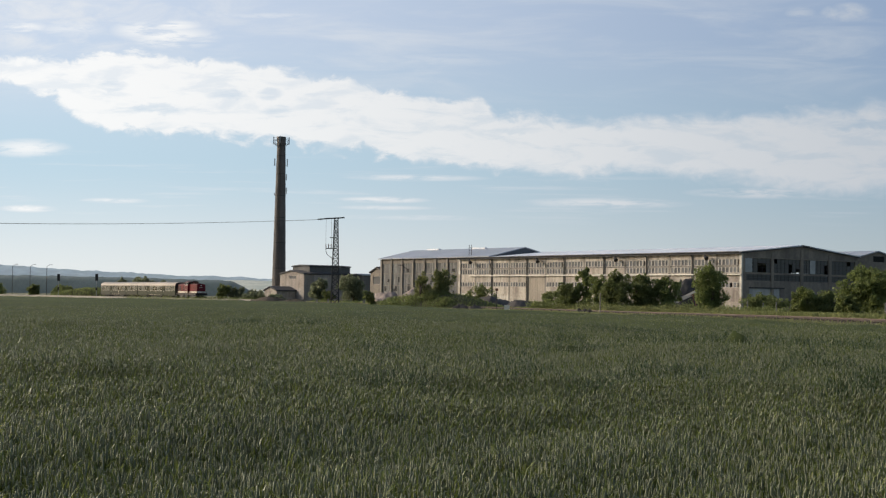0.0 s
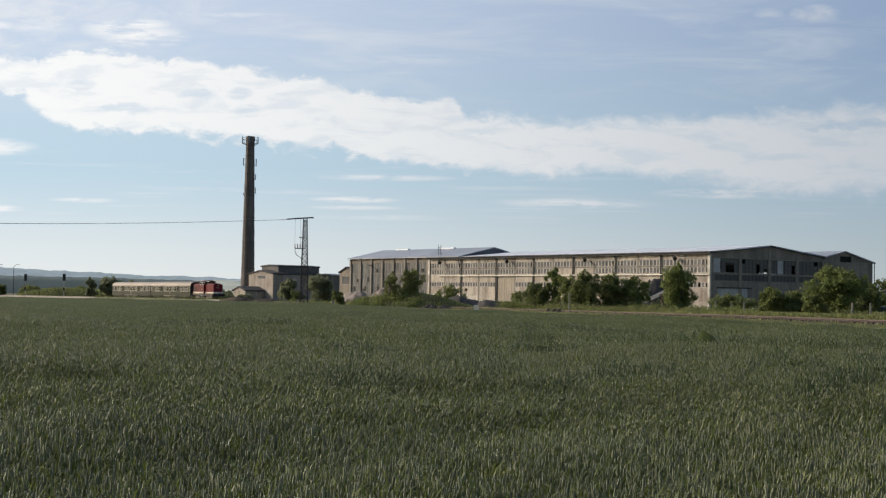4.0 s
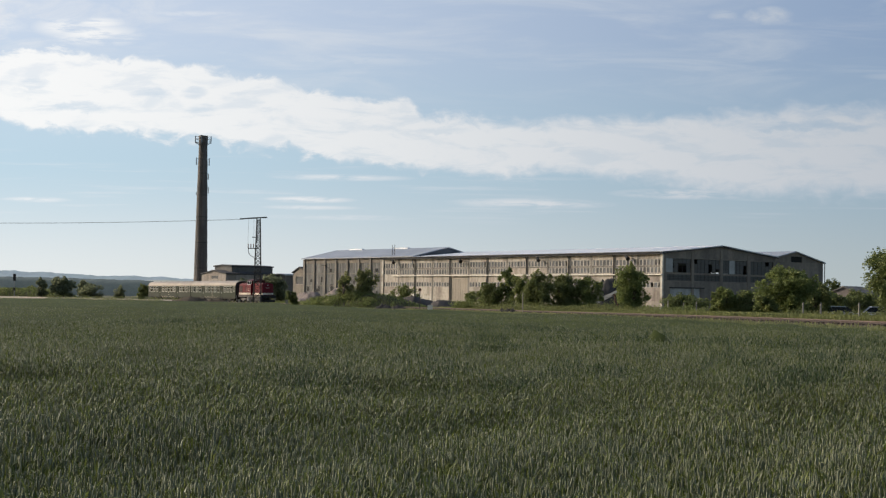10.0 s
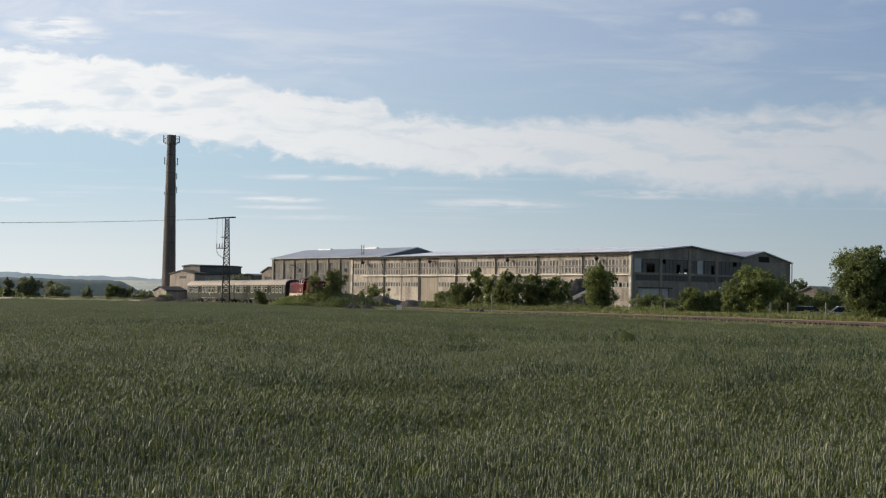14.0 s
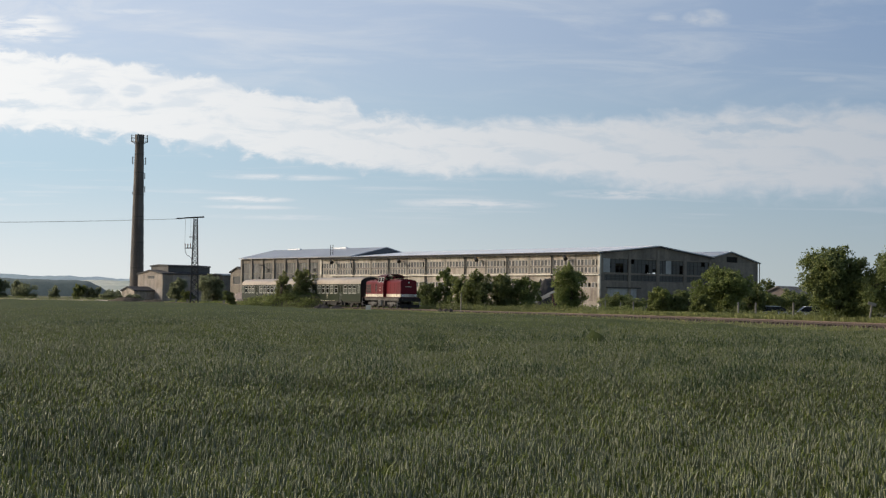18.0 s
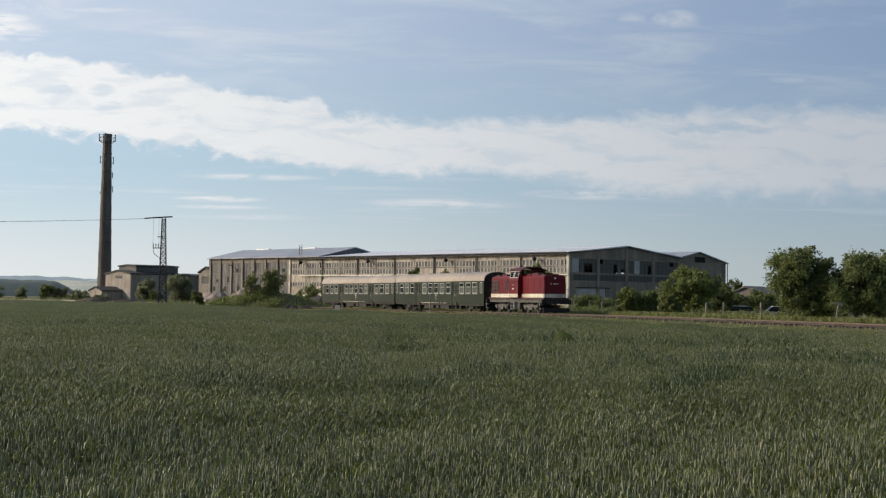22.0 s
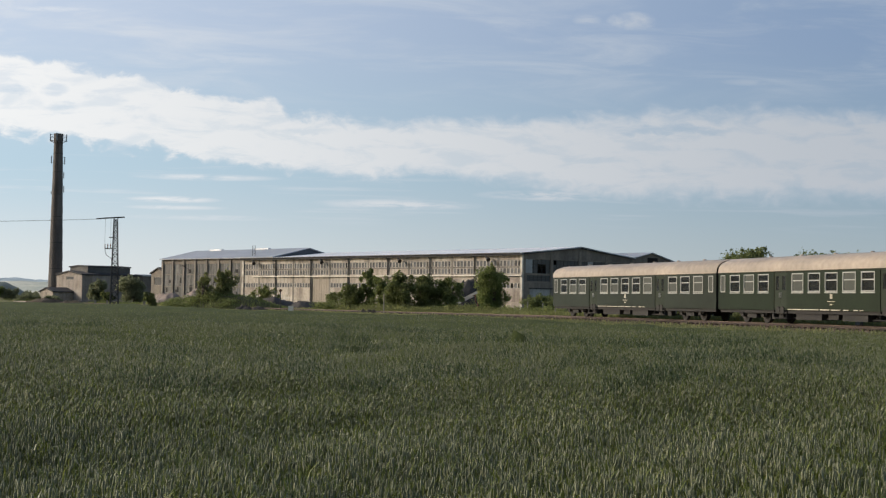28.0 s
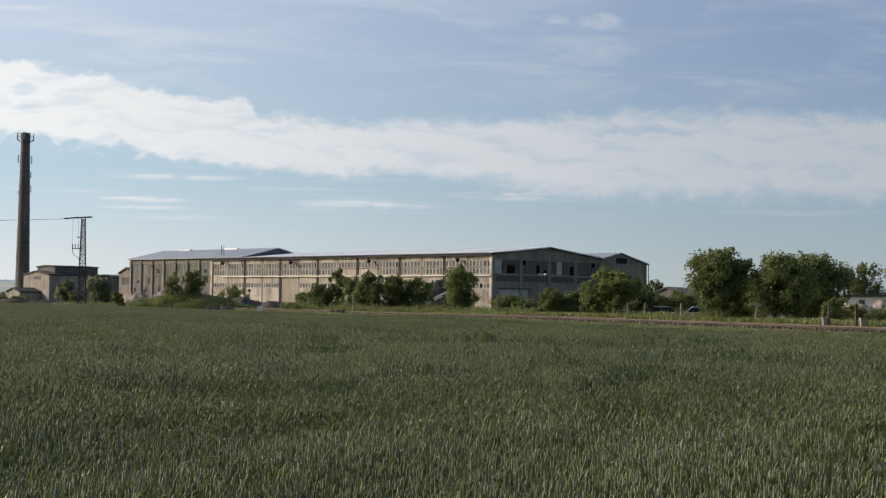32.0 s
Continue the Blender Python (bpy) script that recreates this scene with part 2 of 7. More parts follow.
M_CONC = mat("pale_concrete_post", (0.31, 0.285, 0.245), 0.9, vary=0.25, size=0.5)
M_DUCT = mat("dull_stained_concrete", (0.135, 0.112, 0.095), 0.95, vary=0.45, size=0.6, second=(0.19, 0.165, 0.14), tone=0.3)
M_RUBBLE = mat("pinkish_rubble", (0.38, 0.31, 0.27), 0.95, vary=0.4, size=0.8)
M_EARTH = mat("dark_earth_heap", (0.10, 0.088, 0.08), 0.95, vary=0.35, size=1, bump=0.6)
M_DIRT = mat("bare_brown_soil", (0.085, 0.064, 0.042), 0.95, vary=0.5, size=0.8, bump=0.8, second=(0.13, 0.105, 0.08))
# distance haze is put into the hills' pale colour
M_HILL = mat("haze_tinted_hills", (0.44, 0.49, 0.50), 1.0, vary=0.3, size=170, second=(0.34, 0.40, 0.39))
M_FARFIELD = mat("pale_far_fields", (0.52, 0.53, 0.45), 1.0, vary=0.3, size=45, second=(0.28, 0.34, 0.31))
# a faint bluish glow adds the air's haze over the hills
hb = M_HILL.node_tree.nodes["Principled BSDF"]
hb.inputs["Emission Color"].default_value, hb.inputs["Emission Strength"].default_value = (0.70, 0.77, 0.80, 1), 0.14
M_WOODHILL = mat("haze_tinted_woods", (0.088, 0.118, 0.115), 1.0, vary=0.4, size=9, second=(0.066, 0.094, 0.088))
# the wooded rise gets its haze from a weaker glow
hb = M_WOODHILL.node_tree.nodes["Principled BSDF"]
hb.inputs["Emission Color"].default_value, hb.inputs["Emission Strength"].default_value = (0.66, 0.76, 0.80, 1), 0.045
# pale paint stands for bright reflections on dark car bodies
M_CARGLEAM = mat("car_gleam_paint", (0.55, 0.56, 0.57), 0.35, metal=0.1, vary=0.05)
M_TYRE = mat("black_rubber", (0.02, 0.02, 0.02), 0.8)
M_CARGLASS = glass("car_glass", (0.02, 0.025, 0.03), 0.35, 0.2)
L_TREE = leafy("tree_leaves", (0.103, 0.138, 0.042), (0.25, 0.285, 0.099), 0.5, 0.62)
L_BUSH = leafy("bush_leaves", (0.113, 0.141, 0.045), (0.26, 0.29, 0.104), 0.5, 0.62)
L_DARK = leafy("dark_bush_leaves", (0.10, 0.126, 0.046), (0.23, 0.256, 0.096), 0.5, 0.64)
L_NEAR = leafy("trackside_leaves", (0.088, 0.116, 0.036), (0.225, 0.255, 0.09), 0.5, 0.38)
# leaves of distant plants, paler because the haze is put into their colour
L_HAZE = leafy("haze_pale_leaves", (0.19, 0.21, 0.125), (0.29, 0.31, 0.19), 0.8, 0.7)
# far woodland, its bluish haze mixed into the leaf colour
L_FAR = leafy("haze_blue_wood_leaves", (0.20, 0.235, 0.215), (0.275, 0.315, 0.285), 0.9, 0.5)
L_PALE = leafy("pale_weed_leaves", (0.13, 0.15, 0.05), (0.27, 0.28, 0.11), 0.6, 0.5)
L_EAR = leafy("wheat_ears", (0.086, 0.099, 0.051), (0.298, 0.31, 0.192), 0.5, 0.28)
L_BLADE = leafy("wheat_leaves", (0.046, 0.069, 0.017), (0.192, 0.219, 0.056), 0.42, 0.35)
L_LUSH = leafy("lush_wheat_leaves", (0.028, 0.05, 0.020), (0.085, 0.122, 0.045), 0.45, 0.3)
# sun glints on bent leaves, painted as a pale leaf colour
L_GLINT = leafy("leaf_glints", (0.22, 0.22, 0.13), (0.46, 0.45, 0.32), 0.45, 0.3)
M_CABGLASS = glass("cab_glass", (0.02, 0.022, 0.022), 0.08, 0.8)
L_GRASS = leafy("verge_grass", (0.15, 0.175, 0.065), (0.30, 0.295, 0.14), 0.7, 0.35)


# ---- sky with clouds: a far sheet that drifts slowly ----
def cloud_material():
    m = bpy.data.materials.new("thin_clouds")
    m.use_nodes = True
    n, l = m.node_tree.nodes, m.node_tree.links
    n.remove(n["Principled BSDF"])
    out = n["Material Output"]

    def mth(op, a, b=None, c=None, clamp=False):
        k = n.new("ShaderNodeMath")
        k.operation, k.use_clamp = op, clamp
        for i, v in enumerate((a, b, c)):
            if v is None:
                continue
            if isinstance(v, (int, float)):
                k.inputs[i].default_value = v
            else:
                l.new(v, k.inputs[i])
        return k.outputs[0]

    def noise_of(sx, sy, detail=6, rough=0.55, distort=0.0, shift=0.0):
        v = n.new("ShaderNodeCombineXYZ")
        l.new(mth("DIVIDE", px, sx), v.inputs[0])
        l.new(mth("DIVIDE", py, sy), v.inputs[1])
        v.inputs[2].default_value = shift
        t = n.new("ShaderNodeTexNoise")
        t.inputs["Scale"].default_value, t.inputs["Detail"].default_value = 1, detail
        t.inputs["Roughness"].default_value, t.inputs["Distortion"].default_value = rough, distort
        l.new(v.outputs[0], t.inputs["Vector"])
        return t.outputs["Fac"]

    def along(stops):
        """A height that follows x from stop to stop."""
        r = n.new("ShaderNodeValToRGB")
        e = r.color_ramp.elements
        while len(e) < len(stops):
            e.new(0.5)
        for k, (x, h) in zip(e, stops):
            k.position, k.color = (x + 400) / 2400, (h / 1000, h / 1000, h / 1000, 1)
        l.new(mth("DIVIDE", mth("ADD", px, 400), 2400, clamp=True), r.inputs[0])
        return mth("MULTIPLY", r.outputs[0], 1000)

    def ramp(value, lo, hi):
        k = n.new("ShaderNodeMapRange")
        k.interpolation_type = "SMOOTHSTEP"
        k.inputs["From Min"].default_value, k.inputs["From Max"].default_value = lo, hi
        l.new(value, k.inputs["Value"])
        return k.outputs[0]

    tc, sep = n.new("ShaderNodeTexCoord"), n.new("ShaderNodeSeparateXYZ")
    l.new(tc.outputs["Object"], sep.inputs[0])
    # x and height of the sheet in hundredths of its distance's view
    px = mth("MULTIPLY_ADD", sep.outputs[0], 2600 / 4300, 784)
    py = mth("MULTIPLY_ADD", sep.outputs[2], 2600 / 4300, 0)
    big, fine = noise_of(170, 80, 5, 0.55, 0.5), noise_of(50, 32, 6, 0.58, 0.5, 3.0)
    wob = mth("ADD", mth("MULTIPLY", mth("SUBTRACT", big, 0.5), 52), mth("MULTIPLY", mth("SUBTRACT", fine, 0.5), 58))
    h = mth("ADD", py, wob)
    top = along([(-400, 429), (-241, 429), (-41, 432), (74, 427), (299, 405), (398, 394), (516, 363), (645, 356), (665, 328), (899, 315), (1126, 326), (1303, 343), (1507, 352), (1900, 345)])
    low = along([(-400, 350), (-240, 378), (-134, 348), (-81, 313), (24, 290), (125, 287), (291, 284), (321, 267), (538, 242), (647, 229), (900, 224), (1102, 220), (1254, 198), (1509, 195), (1900, 195)])
    soft = along([(-400, 15), (500, 14), (800, 24), (1300, 34), (2000, 40)])
    up = ramp(mth("DIVIDE", mth("SUBTRACT", top, h), soft), -0.6, 0.7)
    dn = ramp(mth("DIVIDE", mth("SUBTRACT", h, low), soft), -0.6, 0.7)
    bank = mth("MULTIPLY", up, dn)
    holes = ramp(noise_of(110, 30, 6, 0.6, 0.4, 7.0), 0.34, 0.54)
    bank = mth("MULTIPLY", bank, mth("MULTIPLY_ADD", holes, 0.26, 0.74))
    torn = ramp(noise_of(80, 14, 5, 0.6, 0.3, 41.0), 0.30, 0.58)
    # blue gaps within the bank: middle, half width, half height, depth
    for cx, cy, rx, ry, k in ((-35, 377, 36, 12, 0.6), (54, 335, 62, 11, 0.75), (178, 360, 46, 13, 0.65), (256, 361, 30, 13, 0.6), (271, 330, 34, 12, 0.5), (-3, 334, 40, 9, 0.5), (1350, 314, 150, 12, 0.75), (700, 300, 60, 10, 0.4)):
        ex, ey = mth("DIVIDE", mth("SUBTRACT", px, cx), rx), mth("DIVIDE", mth("SUBTRACT", mth("MULTIPLY_ADD", mth("SUBTRACT", fine, 0.5), 40, py), cy), ry)
        gap = mth("MULTIPLY", ramp(mth("SUBTRACT", 1.0, mth("ADD", mth("MULTIPLY", ex, ex), mth("MULTIPLY", ey, ey)), clamp=True), 0.0, 1.0), mth("MULTIPLY_ADD", torn, 0.55, 0.1))
        bank = mth("MULTIPLY", bank, mth("SUBTRACT", 1.0, mth("MULTIPLY", gap, k)))
    # long thin streaks under the bank
    streak = ramp(noise_of(300, 15, 5, 0.55, 0.0, 11.0), 0.53, 0.70)
    zone = mth("MULTIPLY", ramp(py, 120, 165), mth("SUBTRACT", 1.0, ramp(py, 225, 275)))
    streak = mth("MULTIPLY", mth("MULTIPLY", streak, zone), 0.35)
    # wisps and tufts high up
    wisp = mth("MULTIPLY", ramp(noise_of(330, 55, 7, 0.62, 0.6, 19.0), 0.40, 0.80), mth("MULTIPLY", ramp(py, 300, 430), 0.66))
    left = mth("SUBTRACT", 1.0, ramp(px, -150, 520))
    tuft = mth("MULTIPLY", ramp(noise_of(120, 44, 6, 0.6, 0.5, 31.0), 0.36, 0.68), mth("MULTIPLY", ramp(py, 415, 465), mth("MULTIPLY", left, 0.88)))
    dx, dy = mth("DIVIDE", mth("SUBTRACT", px, 1276), 66), mth("DIVIDE", mth("SUBTRACT", py, 509), 26)
    puff = mth("SUBTRACT", 1.0, mth("ADD", mth("MULTIPLY", dx, dx), mth("MULTIPLY", dy, dy)), clamp=True)
    puff = mth("MULTIPLY", ramp(mth("MULTIPLY", ramp(puff, 0.0, 1.0), noise_of(44, 26, 5, 0.6, 0.2, 57.0)), 0.16, 0.70), 0.7)
    # single streaks and tufts: middle, half width, half height, density
    for cx, cy, rx, ry, k in ((464, 174, 92, 7, 1.0), (524, 214, 140, 7, 0.8), (859, 172, 160, 11, 0.9), (1134, 192, 145, 11, 1.0), (470, 160, 100, 5, 0.7), (520, 143, 150, 6, 0.5), (-186, 152, 60, 8, 1.0), (-26, 168, 70, 6, 0.8), (-190, 262, 90, 20, 0.9), (74, 466, 100, 26, 1.0), (-206, 484, 60, 14, 0.9), (1195, 508, 30, 16, 0.5), (81, 487, 60, 13, 1.0), (21, 479, 70, 22, 0.9), (-115, 480, 80, 16, 0.6), (1492, 404, 60, 8, 0.4), (250, 505, 120, 7, 0.5), (560, 425, 170, 14, 0.35)):
        ex, ey = mth("DIVIDE", mth("SUBTRACT", px, cx), rx), mth("DIVIDE", mth("SUBTRACT", py, cy), ry)
        spot = mth("SUBTRACT", 1.0, mth("ADD", mth("MULTIPLY", ex, ex), mth("MULTIPLY", ey, ey)), clamp=True)
        streak = mth("MAXIMUM", streak, mth("MULTIPLY", spot, mth("MULTIPLY", torn, k)))
    a = mth("MAXIMUM", mth("MAXIMUM", bank, streak), mth("MAXIMUM", mth("MAXIMUM", wisp, tuft), puff))
    # the sheet thins out towards its ends
    fade = mth("MULTIPLY", ramp(px, -2600, -1600), mth("MULTIPLY", mth("SUBTRACT", 1.0, ramp(px, 3400, 4400)), mth("SUBTRACT", 1.0, ramp(py, 900, 1300))))
    em, tr, ms = n.new("ShaderNodeEmission"), n.new("ShaderNodeBsdfTransparent"), n.new("ShaderNodeMixShader")

    def blend(fac, x, y):
        k = n.new("ShaderNodeMix")
        k.data_type = "RGBA"
        l.new(fac, k.inputs["Factor"])
        for key, v in (("A", x), ("B", y)):
            if isinstance(v, tuple):
                k.inputs[key].default_value = (*v, 1)
            else:
                l.new(v, k.inputs[key])
        return k.outputs["Result"]

    sunward = mth("SUBTRACT", 1.0, ramp(px, -300, 1900))
    low_air = blend(sunward, (0.44, 0.505, 0.52), (0.88, 0.915, 0.91))
    mid_air = blend(sunward, (0.318, 0.44, 0.545), (0.57, 0.75, 0.87))
    high_air = blend(sunward, (0.258, 0.364, 0.54), (0.64, 0.745, 0.905))
    air = blend(ramp(py, 0, 260), low_air, blend(ramp(py, 200, 520), mid_air, high_air))
    cloud = blend(sunward, (0.535, 0.575, 0.63), (1.06, 1.06, 1.05))
    thin = blend(sunward, (0.50, 0.57, 0.66), (0.86, 0.89, 0.93))
    l.new(blend(mth("MULTIPLY", a, 0.94, clamp=True), air, blend(mth("MAXIMUM", bank, mth("MAXIMUM", streak, puff)), thin, cloud)), em.inputs["Color"])
    em.inputs["Strength"].default_value = 0.97
    l.new(fade, ms.inputs[0])
    l.new(tr.outputs[0], ms.inputs[1])
    l.new(em.outputs[0], ms.inputs[2])
    l.new(ms.outputs[0], out.inputs["Surface"])
    return m


bm = bmesh.new()
bm.faces.new([bm.verts.new(p) for p in ((-6500, 0, -60), (6500, 0, -60), (6500, 0, 2400), (-6500, 0, 2400))])
clouds = tagged(new("backdrop", mesh("backdrop", bm, cloud_material())), "pale blue evening sky with a bank of white cloud", "sky", kind="structure")
clouds.location = (-14, 4300, 0)

# ---- ground ----
bm = bmesh.new()
bm.faces.new([bm.verts.new(p) for p in ((-4500, -4500, 0), (4500, -4500, 0), (4500, 4700, 0), (-4500, 4700, 0))])
tagged(new("ground", mesh("ground", bm, M_GROUND)), "flat green and brown farmland reaching the horizon", "ground", kind="structure")
bm = bmesh.new()
rows = [[bm.verts.new((*way(s, d)[:2], bank_height(s, d) - 0.02)) for d in (2.9, 3.3, 3.7, 4.0, 4.4, 6, 9, 12, 14, 16, 18, 20)] for s in range(22, 152, 3)]
for a, b in zip(rows, rows[1:]):
    for i in range(11):
        bm.faces.new((a[i], a[i + 1], b[i + 1], b[i]))
tagged(new("ground_bank", mesh("ground_bank", bm, M_GROUND)), "low grassy bank behind the railway line", "ground", kind="structure")


def ridge(name, y, x0, x1, heights, material, label, depth, seed, rough, category, steep=0.0):
    """A long rise of ground whose crest follows the heights given evenly from x0 to x1; steep: a wood's upright edge."""
    rng = np.random.default_rng(seed)
    nx = 420
    xs = np.linspace(x0, x1, nx)
    hs = np.interp(xs, np.linspace(x0, x1, len(heights)), heights) + rough * np.convolve(rng.normal(size=nx + 4), np.ones(5) / 5, "valid")
    v, f = [], []
    if steep:
        hs = hs * np.clip((x1 - xs) / steep, 0, 1) ** 0.5 + 0.25 * np.sin(xs / 3.1 + 2 * np.sin(xs / 7.7))
    for dy, k in ((-22, 0.0), (-15, 0.72), (0, 1.0), (60, 0.0)) if steep else ((-depth, 0.0), (-depth * 0.45, 0.55), (0, 1.0), (depth, 0.0)):
        v += [(x, y + dy, max(-1.0, h * k) if k else -1.0) for x, h in zip(xs, hs)]
    for r in range(3):
        f += [(r * nx + i, r * nx + i + 1, (r + 1) * nx + i + 1, (r + 1) * nx + i) for i in range(nx - 1)]
    return tagged(new(name, arrays(name, v, f, [material])), label, category, kind="structure")


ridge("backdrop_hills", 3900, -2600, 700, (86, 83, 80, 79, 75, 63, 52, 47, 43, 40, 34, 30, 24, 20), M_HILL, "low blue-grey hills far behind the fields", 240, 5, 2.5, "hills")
ridge("backdrop_fields", 2500, -1700, 2600, (28, 29, 28, 27, 26, 24, 23, 22, 19, 15, 12, 10, 8, 8), M_FARFIELD, "pale far fields on a gentle slope", 300, 6, 1.2, "fields")

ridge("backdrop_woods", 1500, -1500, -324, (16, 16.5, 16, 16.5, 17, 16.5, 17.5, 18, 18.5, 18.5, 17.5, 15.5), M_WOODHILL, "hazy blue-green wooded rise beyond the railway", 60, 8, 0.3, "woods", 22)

# ---- wheat ----
EDGE = [(60, 8), (30, 44), (21.4, 56), (16.3, 59), (13.4, 65), (12.4, 85), (0, 117), (-9, 128), (-30, 205), (-53, 236), (-97, 286), (-127, 327), (-330, 470), (-420, 420), (-420, -12), (60, -12)]


def in_field(x, y):
    inside = np.zeros(len(x), bool)
    for (x0, y0), (x1, y1) in zip(EDGE, EDGE[1:] + EDGE[:1]):
        if y0 == y1:
            continue
        inside ^= ((y0 > y) != (y1 > y)) & (x < (x1 - x0) * (y - y0) / (y1 - y0) + x0)
    return inside


# places where the crop stands low, or (below nought) lush and tall: x, y, half widths, depth
HOLLOWS = [(1.75, 18.9, 0.6, 0.5, -0.07), (2.6, 12.4, 0.4, 0.6, 0.22), (1.0, 45, 2.6, 1.2, -0.10), (4.6, 30, 1.3, 0.8, -0.10), (-6.5, 60, 5, 1.6, -0.10), (3.4, 20.5, 0.7, 0.5, -0.08),
           (-3.2, 26, 0.7, 0.6, -0.07), (5.9, 21.8, 1.6, 0.7, -0.11), (2.7, 30.9, 1.3, 0.9, -0.12), (7.2, 29, 1.6, 0.8, -0.10), (-2.4, 21, 0.8, 0.5, -0.06), (0.3, 27, 0.9, 0.7, -0.07), (-1.8, 36, 1.2, 0.8, -0.08), (8.5, 34, 1.8, 0.9, -0.11), (-9, 42, 2.4, 1.0, -0.08),
           (12, 60, 4, 1.5, -0.10), (-14, 75, 6, 2, -0.10), (-1.2, 15.5, 0.3, 0.5, 0.2), (4.4, 16.2, 0.5, 0.5, -0.08), (-4.4, 14.5, 0.4, 0.6, 0.2), (9, 70, 3, 2, -0.10), (3.6, 9.4, 0.3, 0.4, 0.2), (-0.4, 8.2, 0.25, 0.3, 0.2), (1.1, 7.6, 0.2, 0.3, 0.18)]


_r = random.Random(78)
HOLLOWS += [(_r.uniform(-2, 9), _r.uniform(14, 33), _r.uniform(0.25, 0.7), _r.uniform(0.25, 0.5), -_r.uniform(0.06, 0.10)) for _ in range(26)]
_r = random.Random(77)
_w = [(0.2 * 1.5 ** k * _r.uniform(0.8, 1.2), _r.uniform(0, 6.28), _r.uniform(0, 6.28), 0.05 * 0.87 ** k) for k in range(9)]


def WAVES(x, y):
    """Uneven growth: crossing waves of many lengths."""
    return sum(h * np.sin(f * (x * math.cos(a) + y * 0.6 * math.sin(a)) + p + 1.3 * np.sin(f * 0.4 * (y - x) + a)) for f, a, p, h in _w) * 0.5


def hollow(x, y):
    """Where the crop is thin or beaten down: steep, ragged edges."""
    rag = 0.35 * np.sin(3.1 * x + 1.3 * np.sin(2.3 * y)) + 0.3 * np.sin(5.7 * y + 2.0 * np.sin(4.1 * x)) + 0.25 * np.sin(9.1 * x - 7.3 * y)
    return sum(1.45 * d / (1 + np.exp(np.clip(6.0 * (((x - a) / w) ** 2 + ((y - b) / k) ** 2 + rag - 0.8), -40, 40))) for a, b, w, k, d in HOLLOWS)


def patchy(x, y):
    """Slow waves in the height of the crop."""
    return (0.04 * np.sin(x * 0.31 + 1.1 * np.sin(y * 0.13)) * np.sin(y * 0.21 + 0.6) + 0.035 * np.sin(x * 0.83 + y * 0.47 + 2 * np.sin(y * 0.35))
            + 0.03 * np.sin(x * 1.9 - y * 1.3 + np.sin(x * 0.7))
            + WAVES(x, y)
            - hollow(x, y))


def canopy(rs, an):
    """The closed mass of leaves under the ears, over rings and angles about the tripod."""
    R, A = np.meshgrid(rs, an, indexing="ij")
    x, y = (R * np.sin(A)).ravel(), (R * np.cos(A)).ravel()
    rng = np.random.default_rng(2)
    z = np.interp(R.ravel(), [0, 25, 60, 130, 250, 330, 500], [0.44, 0.49, 0.57, 0.66, 0.66, 0.40, 0.40]) + patchy(x, y) + rng.normal(0, 0.02, len(x))
    ok = in_field(x, y)
    n = len(an)
    i = (np.arange(len(rs) - 1)[:, None] * n + np.arange(n - 1)[None]).ravel()
    f = np.stack([i, i + 1, i + n + 1, i + n], 1)
    f = f[ok[f].all(1)]
    return arrays("wheat_field", np.stack([x, y, z], 1), f, [M_CANOPY], smooth=True)


for rs, an in ((np.concatenate([np.arange(0.5, 40, 0.5), np.arange(40, 140, 1.6), np.arange(140, 520, 5)]), np.radians(np.linspace(-62, 62, 300))),
               (np.concatenate([np.arange(0.5, 30, 0.75), np.arange(30, 430, 12)]), np.radians(np.linspace(62, 298, 160)))):
    tagged(new("ground_crop", canopy(rs, an)), "dense green crop beneath the standing wheat ears", "field", kind="structure")


def fine_growth(x, y):
    """Tussocks a hand or two across."""
    return (0.016 * np.sin(7.3 * x + 2.1 * np.sin(3.1 * y)) * np.sin(6.1 * y + 1.7 * np.sin(4.3 * x)) + 0.014 * np.sin(13.7 * x + 1.3 * np.sin(9.1 * y) + 4.9 * y)
            + 0.012 * np.sin(17.9 * y - 11.3 * x + 2.0 * np.sin(5.3 * x)))


